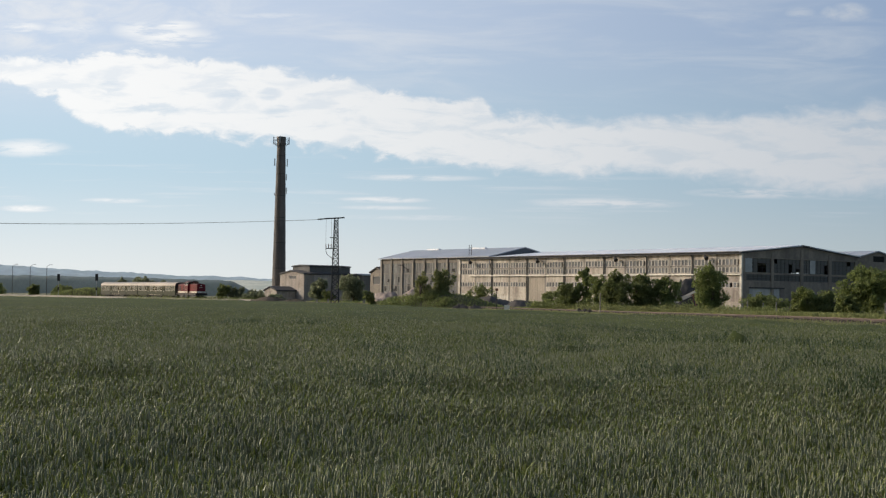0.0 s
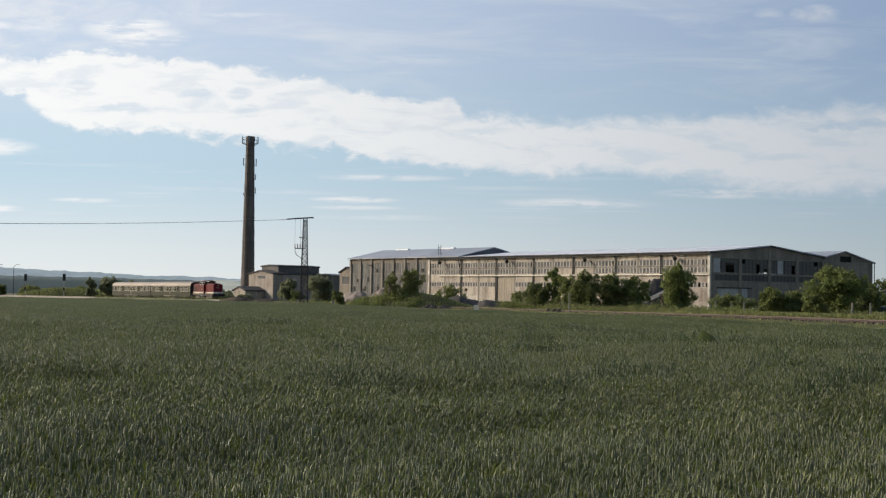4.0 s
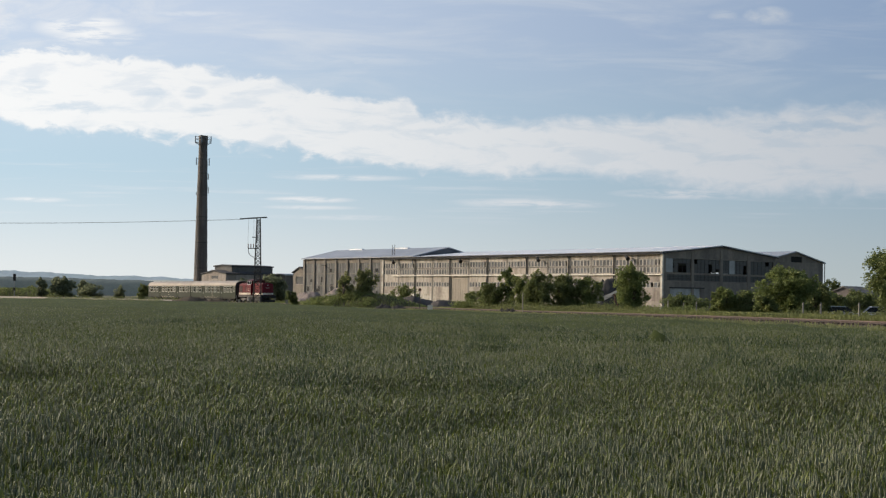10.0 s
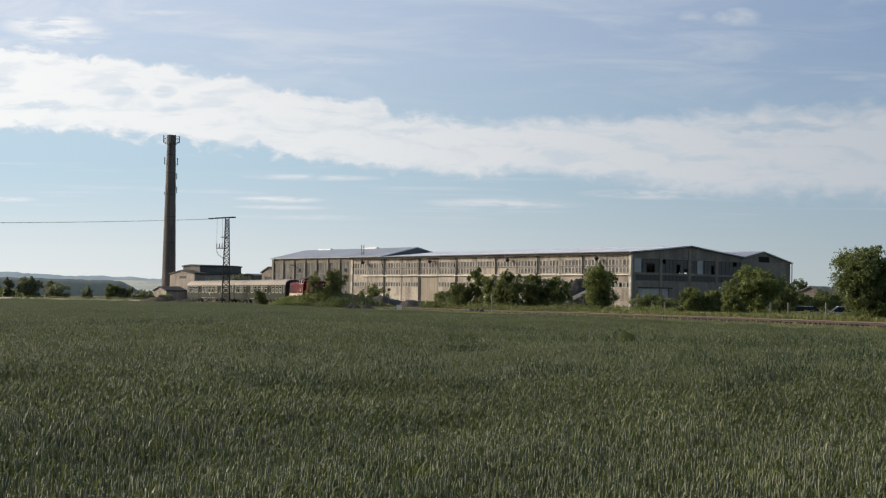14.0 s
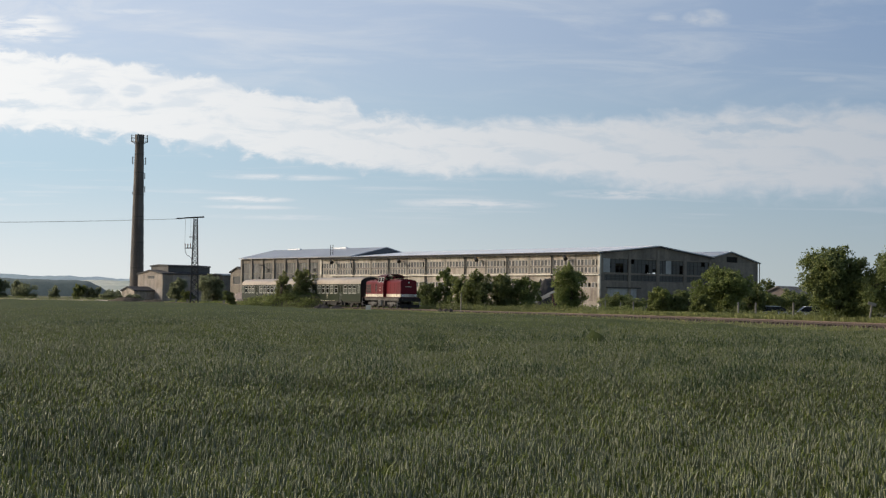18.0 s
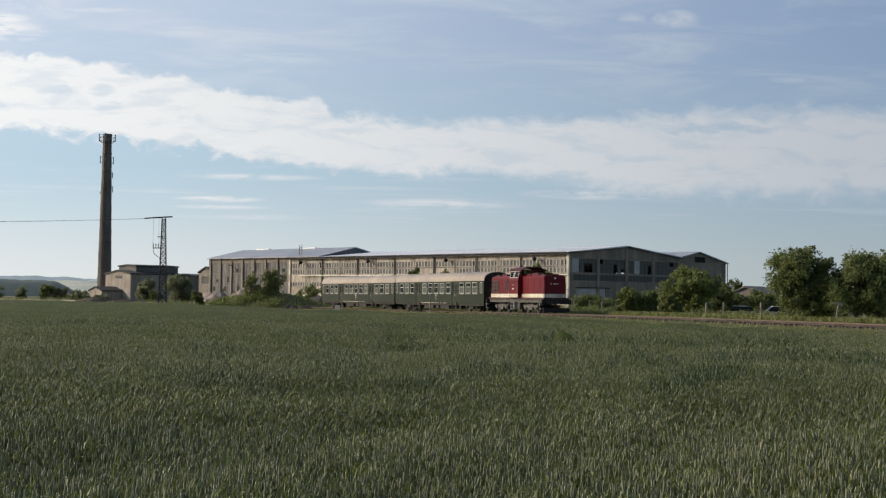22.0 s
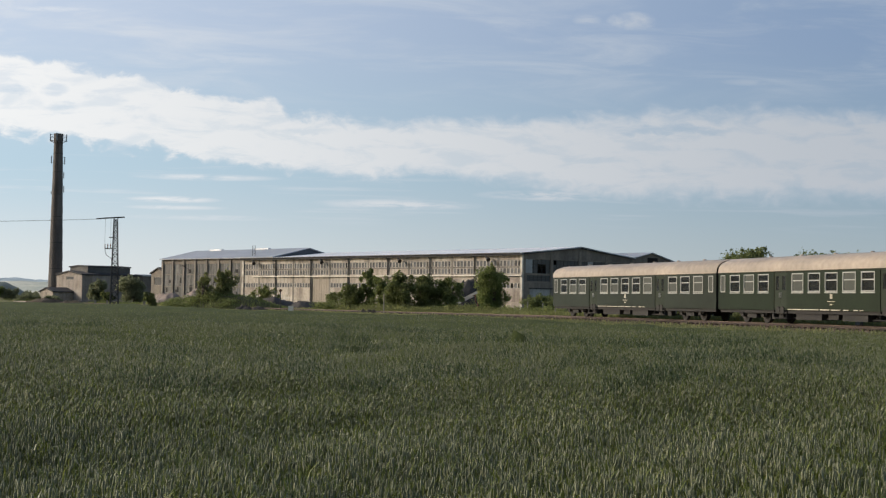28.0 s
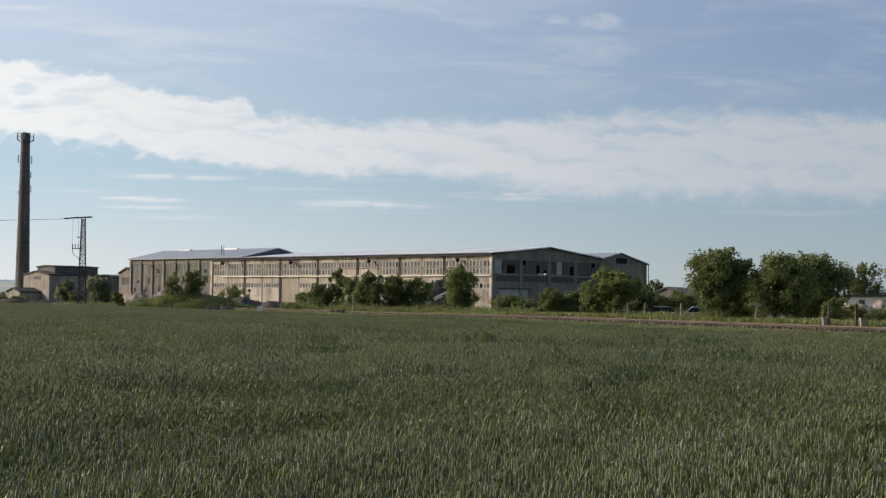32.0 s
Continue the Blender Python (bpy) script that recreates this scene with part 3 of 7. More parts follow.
def wheat():
    """Ears on stalks among bent flag leaves; fewer and fuller ones further off."""
    rng = np.random.default_rng(11)
    V, F, I = [], [], []
    base = 0

    def add(pts, q, kinds):
        """pts: a list of n x 3 arrays; q: the faces of one plant; kinds: n, or n x faces, of material numbers."""
        nonlocal base
        P = np.stack(pts, 1)
        n, m = P.shape[:2]
        V.append(P.reshape(-1, 3))
        F.append((np.array(q)[None] + (np.arange(n) * m)[:, None, None]).reshape(-1, 3) + base)
        I.append((np.repeat(kinds[:, None], len(q), 1) if kinds.ndim == 1 else kinds).ravel())
        base += n * m

    # from, to, per square metre, widening, shape of the ear, points to a leaf, share of leaf shoots, angles
    for r0, r1, dens, wide, shape, leaf, green, *arc in (
            (1.2, 5.8, 150, 1.25, 1, 0, 0.2, 0, 60), (0.8, 5.8, 120, 1.25, 1, 0, 0.2, 60, 180), (5.8, 14, 40, 1.6, 1, 0, 0.4, 60, 180), (5.8, 30, 16, 2.0, 1, 0, 0.5, 23.2, 60), (30, 80, 2.5, 3.0, 1, 0, 0.6, 23.2, 60),
            (5.8, 10.5, 900, 1.0, 3, 3, 0.13), (10.5, 17, 640, 1.14, 2, 3, 0.10), (17, 28, 380, 1.4, 1, 2, 0.17),
            (28, 50, 122, 1.92, 1, 2, 0.38), (50, 95, 35, 2.34, 1, 0, 0.82), (95, 190, 8.5, 3.3, 1, 0, 0.97)):
        a0, a1 = (radians(v) for v in (arc or (0, 23.2)))
        n = int((a1 - a0) * (r1 * r1 - r0 * r0) * dens)
        r = np.sqrt(rng.uniform(r0 * r0, r1 * r1, n))
        a = rng.uniform(a0, a1, n) * rng.choice((-1, 1), n)
        x, y = r * np.sin(a), r * np.cos(a)
        k = in_field(x, y)
        x, y = x[k], y[k]
        n = len(x)
        far = np.interp(r[k], [8, 16], [0.8, 1.7])
        h = 0.72 + patchy(x, y) + far * (fine_growth(x, y) + rng.normal(0, 0.026, n))
        # green tufts and thin spots where few ears stand
        tuft = np.sin(x * 2.3 + 1.7 * np.sin(y * 0.9)) * np.sin(y * 1.1 + 2.1 * np.sin(x * 1.3)) + 0.5 * np.sin(x * 5.1 + y * 3.3)
        shoot = rng.uniform(size=n) < green + 0.30 * np.clip(tuft - 0.25, 0, 1) + 3.5 * np.abs(hollow(x, y)) + 0.5 * np.clip(np.sin(x * 0.9 + 2 * np.sin(y * 0.23)) * np.sin(y * 0.37 + 1.5 * np.sin(x * 0.5)) - 0.45, 0, 1)
        el = rng.uniform(0.045, 0.075, n) * (1 + 0.10 * (wide - 1))
        ew = rng.uniform(0.0050, 0.0074, n) * wide
        el = np.where(shoot, el * 1.1, el)
        ew = np.where(shoot, ew * 0.5, ew)
        h = np.where(shoot, h - rng.uniform(0.0, 0.06, n), h)
        lean = rng.normal(0, 0.10, (n, 2)) * np.where(shoot, 2.0, 1.0)[:, None]
        top = np.stack([x, y, h], 1)
        ax = np.stack([lean[:, 0], lean[:, 1], np.ones(n)], 1)
        ax /= np.linalg.norm(ax, axis=1)[:, None]
        s1 = np.cross(ax, np.array([0.0, 1.0, 0.0]))
        s1 /= np.linalg.norm(s1, axis=1)[:, None]
        s2 = np.cross(ax, s1)
        tw = rng.uniform(0, 6.28, n)
        s1, s2 = s1 * np.cos(tw)[:, None] + s2 * np.sin(tw)[:, None], -s1 * np.sin(tw)[:, None] + s2 * np.cos(tw)[:, None]
        foot = top - ax * el[:, None]
        W = ew[:, None]
        if shape == 3:
            # blunt four-sided spike on its stalk
            lo, hi = foot + ax * (el * 0.12)[:, None], foot + ax * (el * 0.82)[:, None]
            pts = [lo + s1 * W, lo + s2 * W * 0.8, lo - s1 * W, lo - s2 * W * 0.8, hi + s1 * W * 0.75, hi + s2 * W * 0.7, hi - s1 * W * 0.75, hi - s2 * W * 0.7, top]
            q = []
            for i in range(4):
                j = (i + 1) % 4
                q += [(i, j, j + 4), (i, j + 4, i + 4), (i + 4, j + 4, 8)]
        elif shape == 2:
            lo = foot + ax * (el * 0.5)[:, None]
            pts = [lo + s1 * W, lo - (s1 * 0.5 - s2 * 0.86) * W, lo - (s1 * 0.5 + s2 * 0.86) * W, top, foot]
            q = [(0, 1, 3), (1, 2, 3), (2, 0, 3), (1, 0, 4), (2, 1, 4), (0, 2, 4)]
        else:
            lo = foot + ax * (el * 0.2)[:, None]
            pts = [lo + s1 * W, lo - (s1 * 0.5 - s2 * 0.86) * W, lo - (s1 * 0.5 + s2 * 0.86) * W, top]
            q = [(0, 1, 3), (1, 2, 3), (2, 0, 3)]
        lush = hollow(x, y) < -0.03
        add(pts, q, np.where(shoot, np.where(lush, 3, 1), 0).astype(np.int32))
        if shape == 3:
            add([foot + s1 * 0.002, foot - s1 * 0.002, foot - ax * 0.2], [(0, 1, 2)], np.ones(n, np.int32))
        if leaf:
            # a flag leaf that rises beside the ear, bends over and hangs or stands off
            g = rng.uniform(0, 6.28, n)
            out = np.stack([np.cos(g), np.sin(g), np.zeros(n)], 1)
            side = np.stack([-np.sin(g), np.cos(g), np.zeros(n)], 1) * (rng.uniform(0.0022, 0.0046, n) * wide)[:, None]
            up = np.array([0, 0, 1.0])
            st = foot - ax * rng.uniform(0.0, 0.10, n)[:, None]
            mid = st + out * rng.uniform(0.01, 0.04, n)[:, None] + up * rng.uniform(0.04, 0.10, n)[:, None]
            tip = mid + out * rng.uniform(0.03, 0.09, n)[:, None] + up * rng.uniform(-0.05, 0.06, n)[:, None]
            # a few leaves take the pale colour that stands for a glint
            dry = np.where(rng.uniform(size=n) < 0.009, 2, np.where(lush, 3, 1)).astype(np.int32)
            if leaf == 3:
                bend = (mid + tip) / 2 + up * 0.012
                add([st, mid + side, mid - side, bend + side * 0.8, bend - side * 0.8, tip], [(0, 1, 2), (2, 1, 3), (2, 3, 4), (4, 3, 5)], dry)
            else:
                add([st, mid + side, mid - side, tip], [(0, 1, 2), (3, 2, 1)], dry)
    return arrays("wheat", np.concatenate(V), np.concatenate(F), [L_EAR, L_BLADE, L_GLINT, L_LUSH], np.concatenate(I))


tagged(new("wheat", wheat()), "standing green wheat with grey-green ears", "wheat", kind="stuff")


def blades(name, spots, height, seed, material, label, category, width=0.03):
    """Loose tall grass: bent blades at the given spots; height varies."""
    rng = np.random.default_rng(seed)
    p = np.asarray(spots, float)
    n = len(p)
    g = rng.uniform(0, 6.28, n)
    out = np.stack([np.cos(g), np.sin(g), np.zeros(n)], 1)
    side = np.stack([-np.sin(g), np.cos(g), np.zeros(n)], 1) * width * rng.uniform(0.6, 1.4, n)[:, None]
    hh = (height * rng.uniform(0.45, 1.15, n))[:, None] * np.array([0, 0, 1.0])
    b = rng.uniform(0.05, 0.35, n)[:, None] * height
    mid = p + hh * 0.6 + out * b * 0.4
    pts = np.stack([p, mid - side, mid + side, p + hh + out * b], 1)
    q = np.array([(0, 1, 2), (2, 1, 3)])
    f = (q[None] + (np.arange(n) * 4)[:, None, None]).reshape(-1, 3)
    return tagged(new(name, arrays(name, pts.reshape(-1, 3), f, [material])), label, category, kind="stuff")


def strip(s0, s1, d0, d1, n, seed, power=1.0):
    """Spots along the railway between two distances from its near line, thinning out with distance from the eye."""
    rng = np.random.default_rng(seed)
    out = []
    for k in range(n):
        s = s1 - (s1 - s0) * rng.uniform() ** power
        d = rng.uniform(d0, d1)
        x, y, _ = way(s, d)
        out.append((x, y, bank_height(s, d)))
    return out


spots = np.array(strip(-420, 150, -16, -1.7, 24000, 3, 1.7))
spots = spots[~in_field(spots[:, 0], spots[:, 1])]
near = np.array(strip(-90, 110, -6.0, -1.5, 32000, 8, 1.2))
close = np.array(strip(20, 125, -4.5, -1.3, 24000, 18))
spots = np.concatenate([spots, close[~in_field(close[:, 0], close[:, 1])], near[~in_field(near[:, 0], near[:, 1])]])
rg = np.random.default_rng(44)
edge = []
for k in range(9000):
    d = -1.9 + 1.5 * rg.uniform() ** 2
    s = 135 - 230 * rg.uniform() ** 0.9
    x, y, _ = way(s, d)
    edge.append((x, y, bed_lift(s) * 0.5 + float(np.interp(d, [-2.0, -1.3, -0.45, 0.12], [0, 0.05, 0.17, 0.225]))))
spots = np.concatenate([spots, np.array(edge)])
blades("verge_grass", spots, 0.29, 4, L_GRASS, "dry yellow-green grass on the railway verge", "grass", 0.05)
spots = np.array(strip(40, 128, -16, -7.5, 30000, 25))
blades("verge_tall_grass", spots[~in_field(spots[:, 0], spots[:, 1])], 0.5, 26, L_GRASS, "tall dry grass between the wheat and the railway", "grass", 0.035)
spots = np.concatenate([np.array(strip(-420, 150, 5.1, 22, 52000, 5, 1.5)), np.array(strip(30, 150, 5.1, 9, 14000, 15))])
blades("meadow_grass", spots, 0.45, 6, L_PALE, "rough tall grass behind the railway line", "grass", 0.06)


# ---- train ----
def wall_with_holes(bm, x0, x1, z0, z1, holes, y0, y1):
    """A wall along x from z0 to z1, y0 to y1 thick, with oblong holes (xa, xb, za, zb) that do not overlap in x."""
    xs = sorted({x0, x1, *(h[0] for h in holes), *(h[1] for h in holes)})
    zs = sorted({z0, z1, *(h[2] for h in holes), *(h[3] for h in holes)})
    open_at = lambda i, k: not (0 <= i < len(xs) - 1 and 0 <= k < len(zs) - 1) or any(
        a <= (xs[i] + xs[i + 1]) / 2 <= b and c <= (zs[k] + zs[k + 1]) / 2 <= d for a, b, c, d in holes)
    vs = {}

    def v(i, j, k):
        if (i, j, k) not in vs:
            vs[i, j, k] = bm.verts.new((xs[i], (y0, y1)[j], zs[k]))
        return vs[i, j, k]

    for i in range(len(xs) - 1):
        for k in range(len(zs) - 1):
            if open_at(i, k):
                continue
            bm.faces.new((v(i, 0, k), v(i + 1, 0, k), v(i + 1, 0, k + 1), v(i, 0, k + 1)))
            bm.faces.new((v(i, 1, k), v(i, 1, k + 1), v(i + 1, 1, k + 1), v(i + 1, 1, k)))
            if open_at(i - 1, k):
                bm.faces.new((v(i, 0, k), v(i, 0, k + 1), v(i, 1, k + 1), v(i, 1, k)))
            if open_at(i + 1, k):
                bm.faces.new((v(i + 1, 0, k), v(i + 1, 1, k), v(i + 1, 1, k + 1), v(i + 1, 0, k + 1)))
            if open_at(i, k - 1):
                bm.faces.new((v(i, 0, k), v(i, 1, k), v(i + 1, 1, k), v(i + 1, 0, k)))
            if open_at(i, k + 1):
                bm.faces.new((v(i, 0, k + 1), v(i + 1, 0, k + 1), v(i + 1, 1, k + 1), v(i, 1, k + 1)))


def ring_frame(bm, xa, xb, za, zb, y0, y1, w):
    box(bm, xa, y0, za, xb, y1, za + w)
    box(bm, xa, y0, zb - w, xb, y1, zb)
    box(bm, xa, y0, za + w, xa + w, y1, zb - w)
    box(bm, xb - w, y0, za + w, xb, y1, zb - w)


def wheel_mesh():
    bm = bmesh.new()
    tube(bm, (0, -0.065, 0), (0, 0.065, 0), 0.46, 0.46, 20)
    tube(bm, (0, 0.065, 0), (0, 0.095, 0), 0.50, 0.50, 20)
    tube(bm, (0, -0.10, 0), (0, -0.065, 0), 0.16, 0.18, 12)
    return mesh("wheel", bm, M_GREYMETAL)


WHEEL = wheel_mesh()


def bogie(parent, x, base, material, name="bogie"):
    """Side frames with spring boxes, a cross beam and four wheels."""
    bm = bmesh.new()
    for s in (-1, 1):
        y = s * 1.02
        box(bm, x - base / 2 - 0.45, y - 0.09, 0.52, x + base / 2 + 0.45, y + 0.09, 0.74)
        box(bm, x - 0.55, y - 0.14, 0.30, x + 0.55, y + 0.14, 0.56)
        for a in (-1, 1):
            box(bm, x + a * base / 2 - 0.17, y - 0.13, 0.36, x + a * base / 2 + 0.17, y + 0.13, 0.66)
            for d in (-0.30, 0.30):
                tube(bm, (x + a * base / 2 + d, y, 0.46), (x + a * base / 2 + d, y, 0.78), 0.085, 0.085, 8)
    box(bm, x - 0.35, -1.0, 0.5, x + 0.35, 1.0, 0.82)
    b = part(name, bm, material, parent, "dirty grey bogie frame with springs")
    for a in (-1, 1):
        for s in (-1, 1):
            w = part("wheel", WHEEL, None, b)
            w.matrix_local = pose(x + a * base / 2, s * 0.78, 0.46, 0, 0, 0 if s < 0 else 180)
    return b


def buffers(parent, x, out):
    for s in (-1, 1):
        bm = bmesh.new()
        tube(bm, (x, s * 0.875, 1.05), (x + out * 0.38, s * 0.875, 1.05), 0.11, 0.11, 12)
        tube(bm, (x + out * 0.38, s * 0.875, 1.05), (x + out * 0.43, s * 0.875, 1.05), 0.22, 0.22, 16)
        part("buffer", bm, M_BLACK, parent)


def coach_window(parent, x, s, width, za, zb, kind, split=True):
    """An aluminium frame with an upper sash and a lower pane. s: -1 near side, 1 far side."""
    y = s * 1.40
    bm = bmesh.new()
    ring_frame(bm, x - width / 2 - 0.02, x + width / 2 + 0.02, za - 0.02, zb + 0.02, min(y - s * 0.05, y + s * 0.025), max(y - s * 0.05, y + s * 0.025), 0.058)
    if split:
        zm = zb - (zb - za) * 0.40
        box(bm, x - width / 2 + 0.05, min(y - s * 0.04, y + s * 0.02), zm - 0.03, x + width / 2 - 0.05, max(y - s * 0.04, y + s * 0.02), zm + 0.03)
        box(bm, x - width / 2 - 0.03, min(y - s * 0.01, y + s * 0.035), za - 0.10, x + width / 2 + 0.03, max(y - s * 0.01, y + s * 0.035), za - 0.045)
    else:
        zm = zb
    fr = part("window_frame", bm, M_ALU, parent, "dull aluminium window frame")
    for lo, hi, m in ((za, zm, M_CURTAIN if kind > 0.25 else M_COACHGLASS), (zm, zb, M_CURTAIN if kind > 0.7 else M_COACHGLASS)):
        if hi - lo < 0.05:
            continue
        bm = bmesh.new()
        box(bm, x - width / 2, y - 0.012 - s * 0.03, lo, x + width / 2, y + 0.012 - s * 0.03, hi)
        part("pane", bm, m, fr)


def build_coach(seed, paint, label):
    rng = random.Random(seed)
    t = thing("passenger_coach", Matrix(), label, "railway coach", "coaches of the train")
    L = 13.05
    big = [-10.9, -9.15, -7.4, -3.52, -1.76, 0.0, 1.76, 3.52, 7.2, 8.95, 10.7]
    small = [-12.45, 12.35]
    doors = [-5.45, 5.35]
    za, zb = 1.85, 2.87
    for s, nm in ((-1, "side_wall"), (1, "side_wall")):
        holes = [(x - 0.61, x + 0.61, za, zb) for x in big] + [(x - 0.28, x + 0.28, za, zb) for x in small] + [(x - 0.72, x + 0.72, 0.86, 2.98) for x in doors]
        bm = bmesh.new()
        y0, y1 = sorted((s * 1.41, s * 1.35))
        wall_with_holes(bm, -L, L, 0.79, 3.04, holes, y0, y1)
        # the rounded corner posts
        part(nm, bm, paint, t)
        for x in big:
            coach_window(t, x, s, 1.22, za, zb, rng.random())
        for x in small:
            coach_window(t, x, s, 0.56, za, zb, 0.5 + 0.5 * rng.random(), False)
        for x in doors:
            for d in (-1, 1):
                bm = bmesh.new()
                xa, xb = sorted((x, x + d * 0.715))
                wall_with_holes(bm, xa + 0.01, xb - 0.005, 0.88, 2.97, [((xa + xb) / 2 - 0.17, (xa + xb) / 2 + 0.17, 1.95, 2.75)], min(s * 1.375, s * 1.34), max(s * 1.375, s * 1.34))
                leaf = part("door", bm, M_DOORGREEN, t, "faded green folding door leaf")
                bm = bmesh.new()
                box(bm, (xa + xb) / 2 - 0.17, s * 1.358 - 0.008, 1.95, (xa + xb) / 2 + 0.17, s * 1.358 + 0.008, 2.75)
                part("door_pane", bm, M_COACHGLASS, leaf)
                bm = bmesh.new()
                tube(bm, (x + d * 0.09, s * 1.40, 1.5), (x + d * 0.09, s * 1.40, 1.8), 0.025, 0.025, 6)
                part("door_handle", bm, M_ALU, leaf, "pale metal door handle")
            bm = bmesh.new()
            box(bm, x - 0.68, min(s * 1.42, s * 1.05), 0.30, x + 0.68, max(s * 1.42, s * 1.05), 0.35)
            box(bm, x - 0.68, min(s * 1.42, s * 1.15), 0.60, x + 0.68, max(s * 1.42, s * 1.15), 0.65)
            box(bm, x - 0.72, min(s * 1.415, s * 1.0), 0.28, x - 0.68, max(s * 1.415, s * 1.0), 0.86)
            box(bm, x + 0.68, min(s * 1.415, s * 1.0), 0.28, x + 0.72, max(s * 1.415, s * 1.0), 0.86)
            part("door_step", bm, M_BLACK, t)
            bm = bmesh.new()
            for d in (-0.24, 0.24):
                tube(bm, (x + d, s * 1.30, 0.78), (x + d, s * 1.428, 0.78), 0.25, 0.22, 14)
            part("step_housing", bm, M_BLACK, t, "pair of rounded black bumps at the door sill")
        # class mark and lettering panel as plain bars, a pale line along the sill
        bm = bmesh.new()
        y0, y1 = sorted((s * 1.412, s * 1.417))
        box(bm, -0.12, y0, 1.45, -0.015, y1, 1.70)
        box(bm, 0.015, y0, 1.45, 0.12, y1, 1.70)
        box(bm, -0.36, y0, 1.28, 0.36, y1, 1.31)
        box(bm, -0.12, y0, 1.10, 0.12, y1, 1.16)
        part("class_mark", bm, M_WHITEBAND, t, "pale class mark and lettering bars")
        for xa, xb in ((-4.6, -3.1), (-3.0, -1.3), (-1.1, -0.2), (0.0, 0.9), (1.2, 1.7), (2.2, 2.6), (2.75, 3.1)):
            bm = bmesh.new()
            box(bm, xa, y0, 0.81, xb, y1, 0.855)
            part("sill_marking", bm, M_WHITEBAND, t, "flaking pale sill marking")
        bm = bmesh.new()
        tube(bm, (-L, s * 1.43, 3.05), (L, s * 1.43, 3.05), 0.03, 0.03, 6)
        part("rain_gutter", bm, M_COACHROOF, t)
    # arched roof, drooping at both ends
    bm = bmesh.new()
    n, ring = 14, []
    for x, k in ((-L - 0.04, 0.955), (-L + 0.10, 0.985), (-L + 0.5, 1.0), (-4.4, 1.0), (4.4, 1.0), (L - 0.5, 1.0), (L - 0.10, 0.985), (L + 0.04, 0.955)):
        ring.append([bm.verts.new((x, 1.43 * math.cos(math.pi * i / n), 3.03 + 0.93 * k * math.sin(math.pi * i / n) ** 0.72 if 0 < i < n else 3.03)) for i in range(n + 1)])
    for a, b in zip(ring, ring[1:]):
        for i in range(n):
            bm.faces.new((a[i], a[i + 1], b[i + 1], b[i]))
    roof = part("roof", bm, M_COACHROOF, t, "dusty tan arched roof", True)
    for x in (-9, -5.4, -1.8, 1.8, 5.4, 9):
        bm = bmesh.new()
        tube(bm, (x, 0, 3.93), (x, 0, 4.03), 0.16, 0.10, 10)
        part("roof_vent", bm, M_COACHROOF, roof)
    for e in (-1, 1):
        bm = bmesh.new()
        xa, xb = sorted((e * (L - 0.01), e * (L - 0.07)))
        arch = [(1.36 * math.cos(math.pi * i / 12), 3.0 + 0.84 * math.sin(math.pi * i / 12) ** 0.72 if 0 < i < 12 else 3.0) for i in range(13)]
        prism(bm, [(-1.36, 0.79), (1.36, 0.79)] + arch, 0, xb - xa, Matrix(((0, 1, 0, xa), (1, 0, 0, 0), (0, 0, 1, 0), (0, 0, 0, 1))))
        part("end_wall", bm, M_BLACK, t, "sooty dark end wall")
        bm = bmesh.new()
        for j in range(4):
            x = e * (L + 0.0 + 0.035 * j)
            xa, xb = sorted((x, x + e * 0.02))
            for ya, yb, zc, zd in ((-0.62, -0.46, 1.0, 3.25), (0.46, 0.62, 1.0, 3.25), (-0.62, 0.62, 3.25, 3.42)):
                box(bm, xa, ya, zc, xb, yb, zd)
        part("gangway_bellows", bm, M_BLACK, t, "black rubber gangway bellows")
        buffers(t, e * (L - 0.12), e)
        for s in (-1, 1):
            bm = bmesh.new()
            box(bm, e * (L - 0.03) - 0.03, s * 1.2 - 0.07, 0.92, e * (L - 0.03) + 0.06, s * 1.2 + 0.07, 1.06)
            part("tail_lamp", bm, M_REDDARK, t, "small red tail lamp")
    bm = bmesh.new()
    box(bm, -L + 0.08, -1.33, 0.86, L - 0.08, 1.33, 1.0)
    part("floor", bm, M_BLACK, t)
    bm = bmesh.new()
    box(bm, -L + 0.1, -0.9, 0.72, L - 0.1, 0.9, 0.86)
    part("underframe", bm, M_BLACK, t)
    for s in (-1, 1):
        bm = bmesh.new()
        y0, y1 = sorted((s * 1.33, s * 1.18))
        box(bm, -L + 0.15, y0, 0.60, L - 0.15, y1, 0.785)
        part("sole_bar", bm, M_BLACK, t, "sooty black sole bar")
        for x in (-6.7, -5.9, 4.9, 6.2):
            bm = bmesh.new()
            box(bm, x, min(s * 1.22, s * 0.9), 0.26, x + 0.5, max(s * 1.22, s * 0.9), 0.62)
            part("brake_gear", soften(bm, 0.04, 1), M_BLACK, t)
        bm = bmesh.new()
        tube(bm, (-6.5, s * 0.95, 0.32), (6.5, s * 0.95, 0.32), 0.05, 0.05, 6)
        for x in (-4.4, 3.6):
            tube(bm, (x, s * 0.95, 0.32), (x + 0.3, s * 0.95, 0.66), 0.04, 0.04, 6)
        part("truss_rod", bm, M_BLACK, t)
    for x in big:
        for y in (-0.85, 0.85):
            bm = bmesh.new()
            box(bm, x - 0.62, y - 0.45, 1.0, x - 0.48, y + 0.45, 2.05)
            box(bm, x - 0.48, y - 0.45, 1.0, x - 0.05, y + 0.45, 1.42)
            part("seat", bm, M_SEAT, t)
